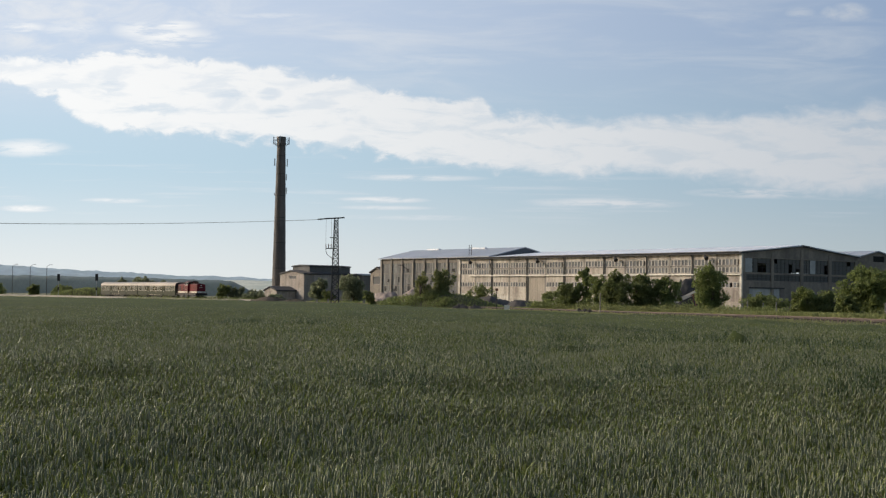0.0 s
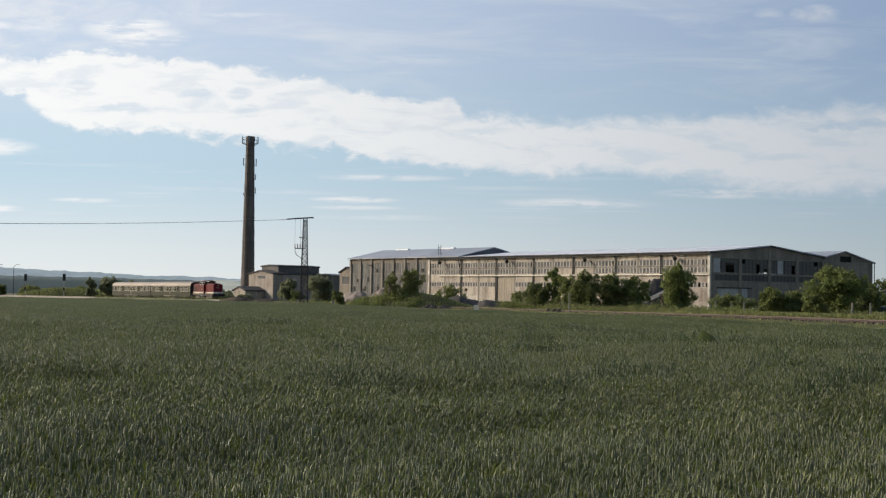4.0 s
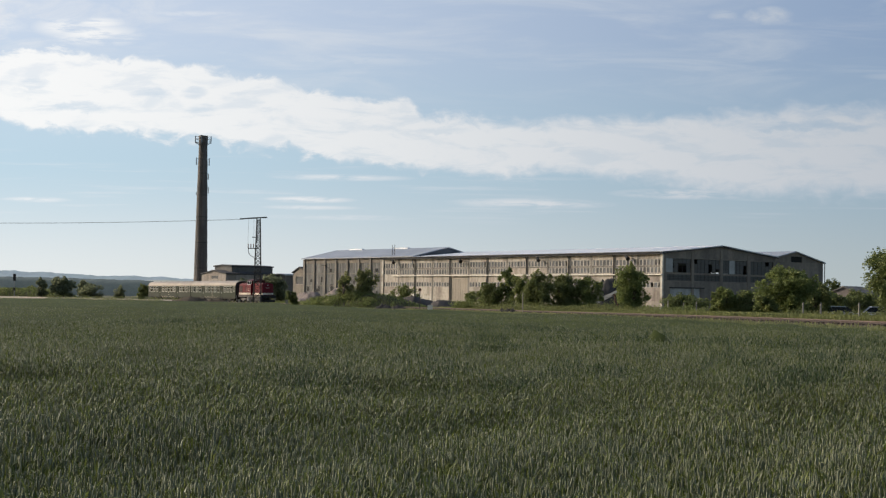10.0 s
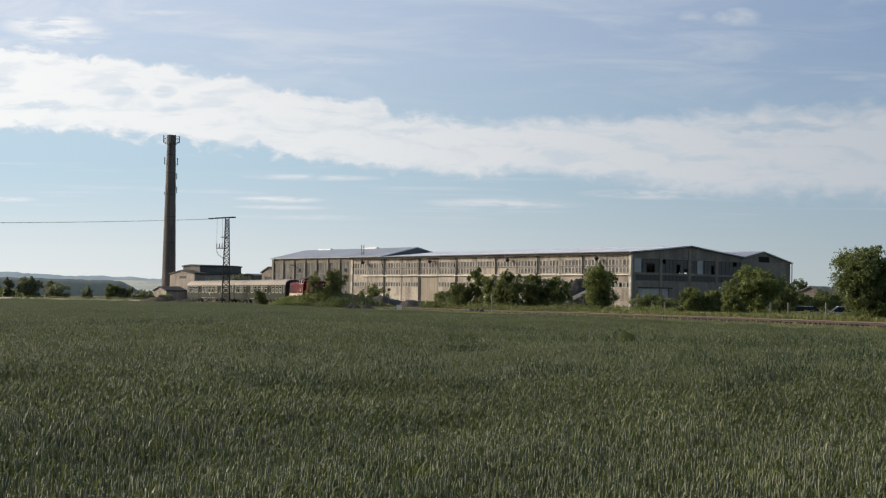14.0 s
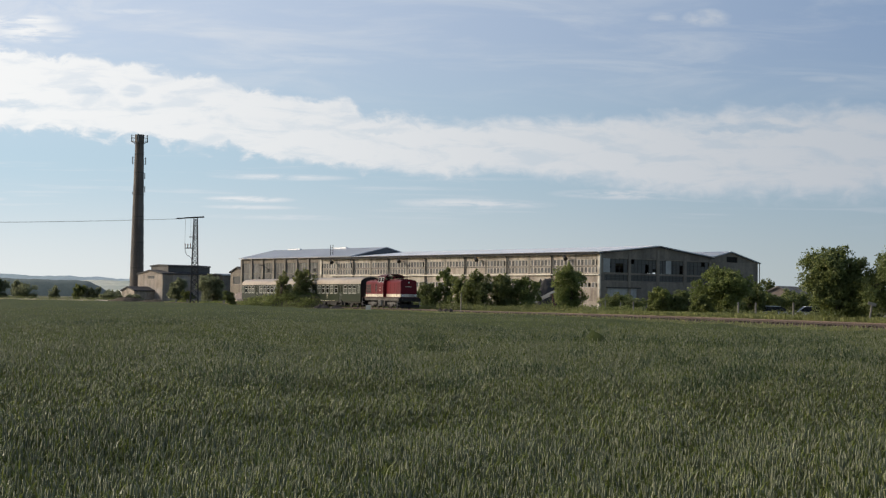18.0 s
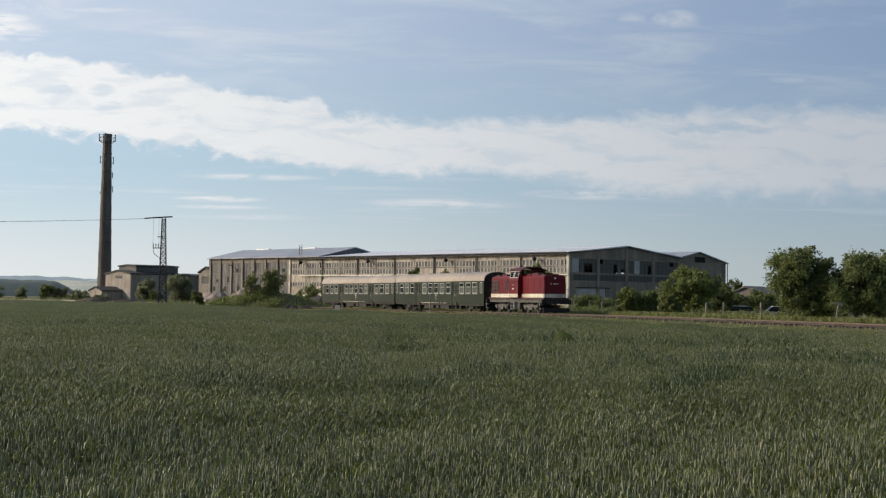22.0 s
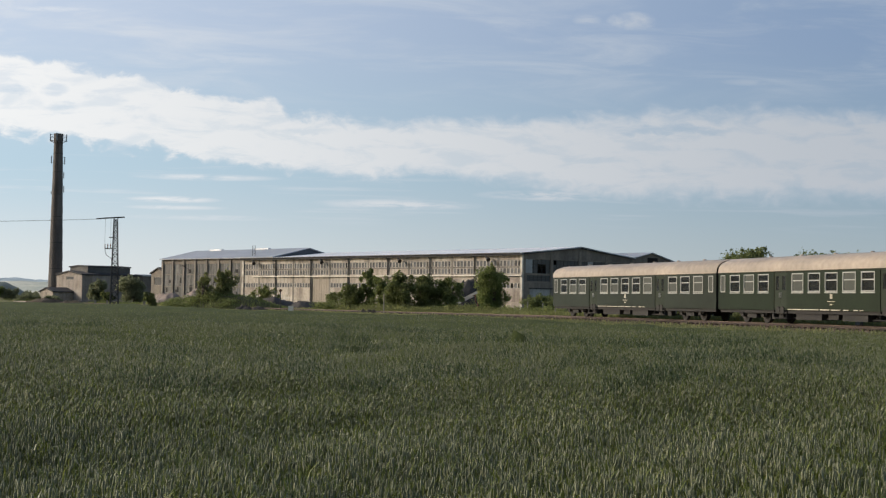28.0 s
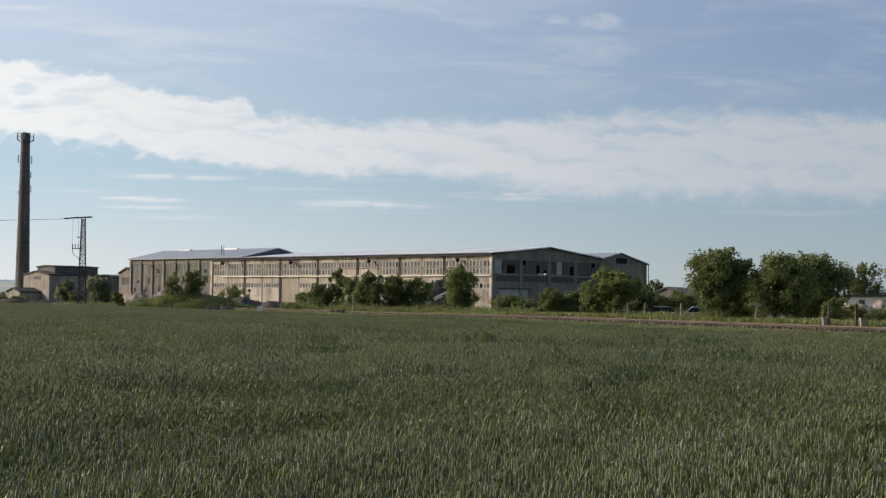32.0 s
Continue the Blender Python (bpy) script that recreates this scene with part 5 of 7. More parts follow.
def build_long_hall():
    t = thing("factory_hall", HALL, "long derelict concrete factory hall with broken windows", "factory hall")
    L, D, EV, PK = 84.0, 31.3, 10.46, 11.98
    top = [window_mesh("upper", GROUP - 0.5, 8.12, 9.28, 6, k, M_PANE) for k in range(4)]
    mid = [window_mesh("middle", GROUP - 0.5, 6.78, 7.88, 6, 10 + k, M_PANE) for k in range(4)]
    low = [window_mesh("lower", GROUP - 0.5, 4.15, 5.15, 6, 20 + k, M_PANE) for k in range(4)]

    def panel(z0, z1, y0=0.06, y1=0.26, paint=M_PANEL):
        bm = bmesh.new()
        box(bm, 0, y0, z0, GROUP - 0.5, y1, z1)
        return mesh("wall_panel", bm, paint)

    p_top, p_band, p_mid, p_low, p_fill = panel(9.28, 10.2), panel(7.88, 8.12, paint=M_PILLAR), panel(5.15, 6.78), panel(1.7, 4.15), panel(6.78, 7.88, 0.08, 0.24)
    # darker, browner panels for the last bay
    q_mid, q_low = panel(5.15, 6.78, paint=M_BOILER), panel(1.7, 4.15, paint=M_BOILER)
    p_base = panel(0, 1.7, 0.05, 0.27)
    bm = bmesh.new()
    box(bm, 0, 0.03, 0, GROUP - 0.5, 0.058, 2.6)
    p_white = mesh("base_panel", bm, M_WHITEWASH)
    for g in range(14):
        x = g * GROUP + 0.25
        rng = random.Random(50 + g)
        part("wall_panel", p_top, None, t).location.x = x
        if g == 4:                             # the tall folding gate
            bm = bmesh.new()
            box(bm, 0, 0.06, 6.10, GROUP - 0.5, 0.26, 6.78)
            part("wall_panel", bm, M_PANEL, t).location.x = x
            bm = bmesh.new()
            for z in (1.5, 3.2, 4.9):
                box(bm, 0, 0.14, z, 5.48, 0.16, z + 0.12)
            box(bm, 0, 0.13, 0.05, 0.1, 0.16, 6.08)
            gate = part("gate_frame", bm, M_SHUTTER, t, "beige folding gate frame")
            gate.location.x = x
            bm = bmesh.new()
            box(bm, 0, 0.16, 0.05, 0.73, 0.21, 6.08)
            leaf = mesh("gate_leaf", bm, M_SHUTTER)
            for j in range(7):
                part("gate_leaf", leaf, None, gate).location.x = j * 0.78
        else:
            part("wall_panel", q_mid if g == 13 else p_mid, None, t, "darker brown wall panel" if g == 13 else "").location.x = x
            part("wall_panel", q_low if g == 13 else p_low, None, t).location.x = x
            part("base_panel", p_white if g in (0, 1, 2) else p_base, None, t, "flaking whitewashed base panel" if g in (0, 1, 2) else "").location.x = x
            if g in (0, 1, 2):
                part("wall_panel", p_base, None, t).location.x = x
            if g == 13:
                bare = window_mesh("broken", GROUP - 0.5, 4.15, 5.15, 6, 20, M_PANE)
                hall_window(t, (bare[0], bare[1], bare[2][2:3] + bare[2][4:5]), x, "window frame with most panes gone")
            else:
                hall_window(t, low[g % 4], x)
        part("wall_panel", p_band, None, t).location.x = x
        hall_window(t, top[(g * 3) % 4], x)
        if g in (7, 8):
            part("wall_panel", p_fill, None, t).location.x = x
        else:
            hall_window(t, mid[(g * 3 + 1) % 4], x)
    wide, slim = bmesh.new(), bmesh.new()
    box(wide, -0.28, -0.06, 0, 0.28, 0.3, 10.2)
    box(slim, -0.24, 0.02, 0, 0.24, 0.28, 10.19)
    wide, slim = mesh("pillar", soften(wide, 0.03, 1), M_PILLAR), mesh("pillar", slim, M_PILLAR)
    bm = bmesh.new()
    tube(bm, (0, -0.16, 0.3), (0, -0.16, 9.75), 0.07, 0.07, 8)
    tube(bm, (0, -0.16, 9.75), (0, -0.55, 10.15), 0.07, 0.07, 8)
    pipe = mesh("downpipe", bm, M_STEEL)
    for k in range(15):
        x = min(max(k * GROUP, 0.28), L - 0.28)
        part("pillar", wide if k % 2 == 0 else slim, None, t).location.x = x
        if k % 2 == 0 and 0 < k < 14:
            part("downpipe", pipe, None, t, "dark steel downpipe").location.x = x
    bm = bmesh.new()
    box(bm, L - 0.5, -0.1, 0, L + 0.06, 0.3, 10.2)
    part("corner_pillar", soften(bm, 0.05, 1), M_WHITEWASH, t, "whitewashed corner pillar")
    bm = bmesh.new()
    box(bm, -0.06, -0.14, 0, 0.62, -0.062, 10.1)
    part("corner_pillar", bm, M_WHITEWASH, t, "whitewashed corner pillar")
    bm = bmesh.new()
    box(bm, 4.0, -0.32, 6.42, L, -0.065, 6.60)
    part("ledge", bm, M_LEDGE, t, "pale concrete ledge")
    # gable end, in its own plane; its shade is put into the wall colour
    G = pose(L, 0, 0, 0, 0, 90)
    w0, w1 = 0.3, D
    for z0, z1, holes in ((0, 5.3, [(2.0, 10.0, 0, 4.3), (13.0, 17.0, 0.9, 3.0)]),
                          (5.3, 6.8, [(1.2, 7.5, 5.5, 6.6), (8.3, 15.3, 5.5, 6.6), (16.2, 23.0, 5.5, 6.6), (24.0, 30.6, 5.5, 6.6)]),
                          (6.8, 9.6, [(0.9, 7.5, 6.95, 9.45), (8.3, 15.3, 6.95, 9.45), (16.2, 23.0, 6.95, 9.45), (24.0, 30.6, 6.95, 9.45)])):
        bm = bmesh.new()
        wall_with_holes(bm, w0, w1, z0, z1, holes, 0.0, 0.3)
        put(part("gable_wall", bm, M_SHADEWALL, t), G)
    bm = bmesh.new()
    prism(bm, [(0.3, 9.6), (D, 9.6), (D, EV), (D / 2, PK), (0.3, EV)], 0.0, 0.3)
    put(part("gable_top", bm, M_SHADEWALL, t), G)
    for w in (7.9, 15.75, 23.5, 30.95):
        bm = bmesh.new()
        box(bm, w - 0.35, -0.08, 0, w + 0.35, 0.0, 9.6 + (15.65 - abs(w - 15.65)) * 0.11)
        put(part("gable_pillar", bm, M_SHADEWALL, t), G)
    for wa, wb, bright in ((0.9, 7.5, 1), (8.3, 15.3, 2), (16.2, 23.0, 0), (24.0, 30.6, 0)):
        for z0, z1 in ((5.5, 6.6), (6.95, 9.45)):
            bm = bmesh.new()
            k = int((wb - wa) / 0.95)
            for j in range(k + 1):
                x = wa + (wb - wa) * j / k
                box(bm, max(x - 0.04, wa), 0.1, z0, min(x + 0.04, wb), 0.18, z1)
            for z in (z0 + (z1 - z0) * 0.33, z0 + (z1 - z0) * 0.66):
                box(bm, wa, 0.12, z - 0.03, wb, 0.16, z + 0.03)
            f = put(part("gable_window_frame", bm, M_STEEL, t), G)
            w_, h_ = (wb - wa) / k, (z1 - z0) / 3
            bm = bmesh.new()
            box(bm, 0.04, 0.135, 0.03, w_ - 0.04, 0.145, h_ - 0.03)
            pane = mesh("pane", bm, M_DARKPANE)
            rng = random.Random(int(wa * 10 + z0))
            for j in range(k):
                for r in range(3):
                    if rng.random() < 0.97 and not (bright and z0 > 6 and ((bright == 1 and j in (3, 4)) or (bright == 2 and j == 4)) and r < 2):
                        part("pane", pane, None, f).location = (wa + w_ * j, 0, z0 + h_ * r)
    # added boards stop daylight from the back windows showing through here
    for wa, wb in ((0.9, 7.5), (8.3, 15.3), (16.2, 23.0), (24.0, 30.6)):
        bm = bmesh.new()
        box(bm, wa + 0.01, 0.20, 5.5, wb - 0.01, 0.24, 6.6)
        put(part("back_board", bm, M_DARKWALL, t, "added dark board that keeps daylight out of the panes"), G)
    for wa, wb in ((0.95, 2.7), (18.0, 19.5), (23.05, 24.0)):
        bm = bmesh.new()
        box(bm, wa, 0.04, 6.97, wb, 0.09, 9.43)
        put(part("blind_panel", bm, M_GALV, t, "pale sheet covering a window"), G)
    bm = bmesh.new()
    box(bm, 0, 0.08, 0.05, 0.97, 0.14, 4.1)
    leaf = mesh("sliding_gate_panel", bm, M_GALV)
    for j in range(8):
        put(part("sliding_gate_panel", leaf, None, t, "pale grey sliding gate panel"), G @ pose(2.0 + j, 0, 0))
    bm = bmesh.new()
    box(bm, 1.8, -0.15, 4.1, 11.0, 0.0, 4.32)
    put(part("gate_rail", bm, M_STEEL, t), G)
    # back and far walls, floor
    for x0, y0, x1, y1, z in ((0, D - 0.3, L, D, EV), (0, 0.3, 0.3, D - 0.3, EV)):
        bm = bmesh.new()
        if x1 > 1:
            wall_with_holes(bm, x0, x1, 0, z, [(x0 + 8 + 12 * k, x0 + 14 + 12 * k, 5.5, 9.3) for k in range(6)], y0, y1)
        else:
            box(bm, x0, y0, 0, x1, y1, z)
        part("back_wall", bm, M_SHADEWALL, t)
    bm = bmesh.new()
    box(bm, 0.3, 0.3, 0, L - 0.3, D - 0.3, 0.05)
    part("floor", bm, M_DARKIN, t)
    # roof in corrugated strips
    for s in (0, 1):
        bm = bmesh.new()
        ya, yb, za, zb = (-0.55, D / 2, EV - 0.07, PK) if s == 0 else (D / 2, D + 0.5, PK, EV - 0.07)
        nx = 168
        pts = []
        for i in range(nx + 1):
            x = -0.2 + (L + 0.6) * i / nx
            dz = 0.04 if i % 2 else 0
            pts.append([bm.verts.new((x, y, z + dz + k)) for k in (0.0, 0.18) for y, z in ((ya, za), (yb, zb))])
        for a, b in zip(pts, pts[1:]):
            bm.faces.new((a[0], a[1], b[1], b[0]))
            bm.faces.new((a[2], b[2], b[3], a[3]))
            bm.faces.new((a[0], b[0], b[2], a[2]))
            bm.faces.new((a[1], a[3], b[3], b[1]))
        bm.faces.new(pts[0])
        bm.faces.new(pts[-1])
        part("roof_slope", bm, M_ROOF, t, "pale corrugated roof sheets")
    bm = bmesh.new()
    tube(bm, (0, -0.62, EV + 0.02), (L, -0.62, EV + 0.02), 0.12, 0.12, 8)
    part("gutter", bm, M_STEEL, t, "dark rain gutter")
    # a dark strip draws the shadow line below the roof edge
    bm = bmesh.new()
    box(bm, -0.1, -0.52, EV - 0.36, L + 0.1, -0.40, EV - 0.09)
    part("eaves_board", bm, M_TAR, t, "dark strip that draws the shadow line under the eaves")
    for y0, y1, z0, z1 in ((-0.6, D / 2, EV + 0.1, PK + 0.2), (D / 2, D + 0.5, PK + 0.2, EV + 0.1)):
        bm = bmesh.new()
        prism(bm, [(y0, z0 - 0.35), (y1, z1 - 0.35), (y1, z1), (y0, z0)], -0.14, 0.02)
        put(part("verge_board", bm, M_TAR, t, "dark verge board"), pose(L + 0.2, 0, 0, 0, 0, 90))
    return t


build_long_hall()


def floodlight(x, seed):
    t = thing("floodlight", HALL @ pose(x, -0.06, 9.7), "dark floodlight on a bracket below the eaves", "floodlight", "floodlights on the hall")
    bm = bmesh.new()
    tube(bm, (0, 0.05, -0.25), (0, -0.75, 0.05), 0.05, 0.05, 8)
    part("bracket", bm, M_STEEL, t)
    bm = bmesh.new()
    tube(bm, (-0.30, -0.7, 0.2), (0.55, -1.0, -0.4), 0.24, 0.40, 12)
    part("lamp_head", bm, M_BLACK, t)


for x in (5, 28.2, 52, 76):
    floodlight(x, 1)


def build_annex():
    t = thing("annex_hall", HALL, "grey concrete annex hall with a small gable vent", "factory hall")
    G = pose(84.0, 0, 0, 0, 0, 90)
    bm = bmesh.new()
    # the annex gable takes the same colour with the shade in it
    wall_with_holes(bm, 31.35, 45.9, 0, 9.65, [(36.5, 38.0, 0, 2.2)], 0.02, 0.3)
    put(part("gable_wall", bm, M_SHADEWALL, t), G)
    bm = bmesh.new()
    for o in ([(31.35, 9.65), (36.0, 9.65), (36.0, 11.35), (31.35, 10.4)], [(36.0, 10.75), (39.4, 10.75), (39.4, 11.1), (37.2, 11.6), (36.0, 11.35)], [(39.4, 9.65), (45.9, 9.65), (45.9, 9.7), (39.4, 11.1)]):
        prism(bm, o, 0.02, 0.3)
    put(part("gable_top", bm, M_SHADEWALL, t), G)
    bm = bmesh.new()
    for j in range(6):
        box(bm, 36.0, 0.1, 9.68 + j * 0.18, 39.4, 0.22, 9.72 + j * 0.18)
    box(bm, 36.0, 0.22, 9.65, 39.4, 0.28, 10.75)
    put(part("vent", bm, M_DARKIN, t, "dark louvred gable vent"), G)
    bm = bmesh.new()
    wall_with_holes(bm, 0, 83.7, 0, 9.6, [(6 + 12 * k, 12 + 12 * k, 5, 8) for k in range(6)], 45.6, 45.9)
    part("back_wall", bm, M_SHADEWALL, t)
    for y0, y1, z0, z1 in ((31.4, 37.2, 10.4, 11.6), (37.2, 46.4, 11.6, 9.6)):
        bm = bmesh.new()
        prism(bm, [(y0, z0), (y1, z1), (y1, z1 + 0.2), (y0, z0 + 0.2)], -0.35, 84.2)
        put(part("roof_slope", bm, M_BLUEROOF, t), pose(84, 0, 0, 0, 0, 90))
    bm = bmesh.new()
    tube(bm, (84.1, 46.3, 0.2), (84.1, 46.3, 9.6), 0.08, 0.08, 8)
    part("downpipe", bm, M_STEEL, t)
    return t


build_annex()


def build_glass_hall():
    t = thing("glazed_hall", HALL, "taller hall with grey channel-glass front and blue-grey roof", "factory hall")
    x0, D, EV, PK = -31.9, 19.4, 10.55, 12.85
    n = 7
    st = -x0 / n
    rng = random.Random(3)
    for i in range(n):
        xa = x0 + i * st
        for j in range(8):
            d = rng.uniform(-0.015, 0.015)
            bm = bmesh.new()
            box(bm, xa + 0.35 + j * (st - 0.7) / 8, 0.2 + d, 1.0, xa + 0.35 + (j + 0.87) * (st - 0.7) / 8, 0.28 + d, 9.5)
            part("glass_channel", bm, M_PROFILIT, t, "dusty grey glass channel")
        for z in (4.2, 7.0):
            bm = bmesh.new()
            box(bm, xa + 0.35, 0.12, z, xa + st - 0.35, 0.2, z + 0.16)
            part("transom", bm, M_PILLAR, t)
        # solid dark panels stand for the shade inside open gaps
        for _ in range(3):
            bm = bmesh.new()
            w, h = rng.uniform(0.35, 1.1), rng.uniform(0.5, 1.6)
            x, z = xa + 0.5 + rng.uniform(0, st - 2.0), rng.choice((2.2, 3.0, 4.6, 5.1, 7.4))
            box(bm, x, 0.15, z, x + w, 0.165 + 0.01 * _, z + h)
            part("open_vent", bm, M_DARKIN, t, "dark panel standing for the shade of an open gap")
        for z0, z1 in ((9.5, 10.5), (0, 1.0)):
            bm = bmesh.new()
            box(bm, xa + 0.35, 0.1, z0, xa + st - 0.35, 0.3, z1)
            part("spandrel", bm, M_SHADEWALL, t)
    for i in range(n + 1):
        bm = bmesh.new()
        x = min(max(x0 + i * st, x0 + 0.36), -0.4)
        box(bm, x - 0.35, -0.1, 0, x + 0.35, 0.3, 10.5)
        part("pillar", bm, M_PILLAR, t)
    # the right-hand gable has its shadow painted as a darker colour
    for xx in (x0, 10.8):
        bm = bmesh.new()
        prism(bm, [(0.3, 0), (D, 0), (D, EV), (D / 2, PK), (0.3, EV)] if xx < 0 else [(0.0, 9.0), (D, 9.0), (D, EV), (D / 2, PK), (0.0, EV)], 0, 0.3)
        put(part("gable_wall", bm, M_SHADEWALL if xx < 0 else M_GABLESHADOW, t, "" if xx < 0 else "gable in a dark colour for its shadow side"), pose(xx + 0.3, 0, 0, 0, 0, 90))
    bm = bmesh.new()
    box(bm, x0 + 0.3, D - 0.3, 0, 0, D, EV)
    part("back_wall", bm, M_SHADEWALL, t)
    for y0, y1, z0, z1 in ((-0.5, D / 2, EV, PK), (D / 2, D + 0.4, PK, EV)):
        bm = bmesh.new()
        prism(bm, [(y0, z0), (y1, z1), (y1, z1 + 0.18), (y0, z0 + 0.18)], -11.4, -x0 + 0.4)
        put(part("roof_slope", bm, M_BLUEROOF, t, "blue-grey sheet roof"), pose(0, 0, 0, 0, 0, 90))
    # glare on the ridge, made as two strips in a pale colour
    for x in (-26, -8):
        bm = bmesh.new()
        box(bm, x, D / 2 - 0.45, PK + 0.08, x + 5.0, D / 2 + 0.25, PK + 0.36)
        part("ridge_flashing", bm, M_ROOF, t, "ridge strip coloured pale for its glare")
    bm = bmesh.new()
    for x in (2.0, 2.9):
        tube(bm, (x, 1.2, 10.4), (x, 1.2, 13.4), 0.06, 0.06, 6)
    for z in (11.6, 12.2, 12.8):
        tube(bm, (2.0, 1.2, z), (2.9, 1.2, z), 0.04, 0.04, 6)
    part("roof_ladder", bm, M_STEEL, t, "steel roof ladder")
    bm = bmesh.new()
    tube(bm, (-20.5, -0.1, 8.2), (-20.5, -1.6, 9.0), 0.05, 0.05, 6)
    box(bm, -20.9, -2.3, 8.9, -20.2, -1.5, 9.1)
    part("wall_lamp", bm, M_STEEL, t)
    return t


build_glass_hall()


def shed(name, m, w, d, eave, peak, wall, roof, label, category, windows=(), door=None, fascia=0.3):
    """A plain building with a low gable over its front (x), wall parts, roof and openings on the front."""
    t = thing(name, m, label, category)
    bm = bmesh.new()
    wall_with_holes(bm, 0, w, 0, eave, [(a, b, c, e) for a, b, c, e in windows], 0, 0.3)
    part("front_wall", bm, wall, t)
    bm = bmesh.new()
    prism(bm, [(0, eave), (w, eave), (w / 2, peak)], 0, 0.3)
    part("front_gable", bm, wall, t)
    for a, b, c, e in windows:
        bm = bmesh.new()
        box(bm, a, 0.12, c, b, 0.16, e)
        f = part("window_pane", bm, M_PANE, t)
        bm = bmesh.new()
        ring_frame(bm, a, b, c, e, 0.06, 0.12, 0.08)
        part("window_frame", bm, M_FRAME, f)
    for x0, y0, x1, y1 in ((w - 0.3, 0.3, w, d), (0, 0.3, 0.3, d), (0.3, d - 0.3, w - 0.3, d)):
        bm = bmesh.new()
        box(bm, x0, y0, 0, x1, y1, eave)
        part("side_wall", bm, wall, t)
    for xa, xb, za, zb in ((-0.3, w / 2, eave, peak), (w / 2, w + 0.3, peak, eave)):
        bm = bmesh.new()
        prism(bm, [(xa, za), (xb, zb), (xb, zb + fascia), (xa, za + fascia)], -0.3, d + 0.2)
        part("roof_slope", bm, roof, t)
    return t


B = pose(-76.6, 390, 0, 0, 0, YARD)
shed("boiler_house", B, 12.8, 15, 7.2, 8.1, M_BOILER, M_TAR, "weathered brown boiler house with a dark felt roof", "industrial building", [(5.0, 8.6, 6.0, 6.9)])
shed("boiler_tower", B @ pose(1.6, 3.0, 0), 8.8, 12.6, 9.3, 9.6, M_DARKWALL, M_TAR, "dark upper block of the boiler house", "industrial building")
shed("lean_to", B @ pose(2.2, -5.9, 0), 6.6, 5.7, 2.7, 3.7, M_PANEL, M_TAR, "low brown outbuilding before the boiler house", "outbuilding")
shed("store_building", B @ pose(6.2, 18.2, 0), 6.5, 6.5, 7.2, 7.5, M_SHADEWALL, M_GALV, "flat grey store with a pale roof", "outbuilding")
def pipework(m):
    """A short bent flue with a cowl and a platform rail on the end of the hall."""
    t = thing("roof_pipework", m, "dark bent flue and rail at the hall roof", "pipework")
    P = [(0, 0, 0), (0, 0, 1.5), (0.5, 0, 2.1), (1.3, 0, 2.2)]
    bm = bmesh.new()
    for a, b in zip(P, P[1:]):
        tube(bm, a, b, 0.24, 0.24, 10)
    part("flue", bm, M_STEEL, t)
    bm = bmesh.new()
    tube(bm, (-0.9, 0, 0), (-0.9, 0, 0.9), 0.35, 0.2, 12)
    part("cowl", bm, M_RUST, t)
    for z in (0.5, 1.0):
        bm = bmesh.new()
        tube(bm, (-2.2, -0.5, z), (1.6, -0.5, z + 0.5), 0.05, 0.05, 6)
        part("platform_rail", bm, M_STEEL, t)
    for x in (-2.2, -0.3, 1.6):
        bm = bmesh.new()
        z = 1.0 + (x + 2.2) * 0.13
        tube(bm, (x, -0.5, -0.4), (x, -0.5, z), 0.05, 0.05, 6)
        part("rail_post", bm, M_STEEL, t)


pipework(HALL @ pose(-34.6, 4.0, 8.35))
shed("porch_building", HALL @ pose(-38.2, 1.2, 0), 6.2, 14, 7.3, 8.6, M_SHADEWALL, M_TAR, "brown lean-to at the end of the glazed hall", "outbuilding", [(1.2, 5.4, 4.6, 6.6)])


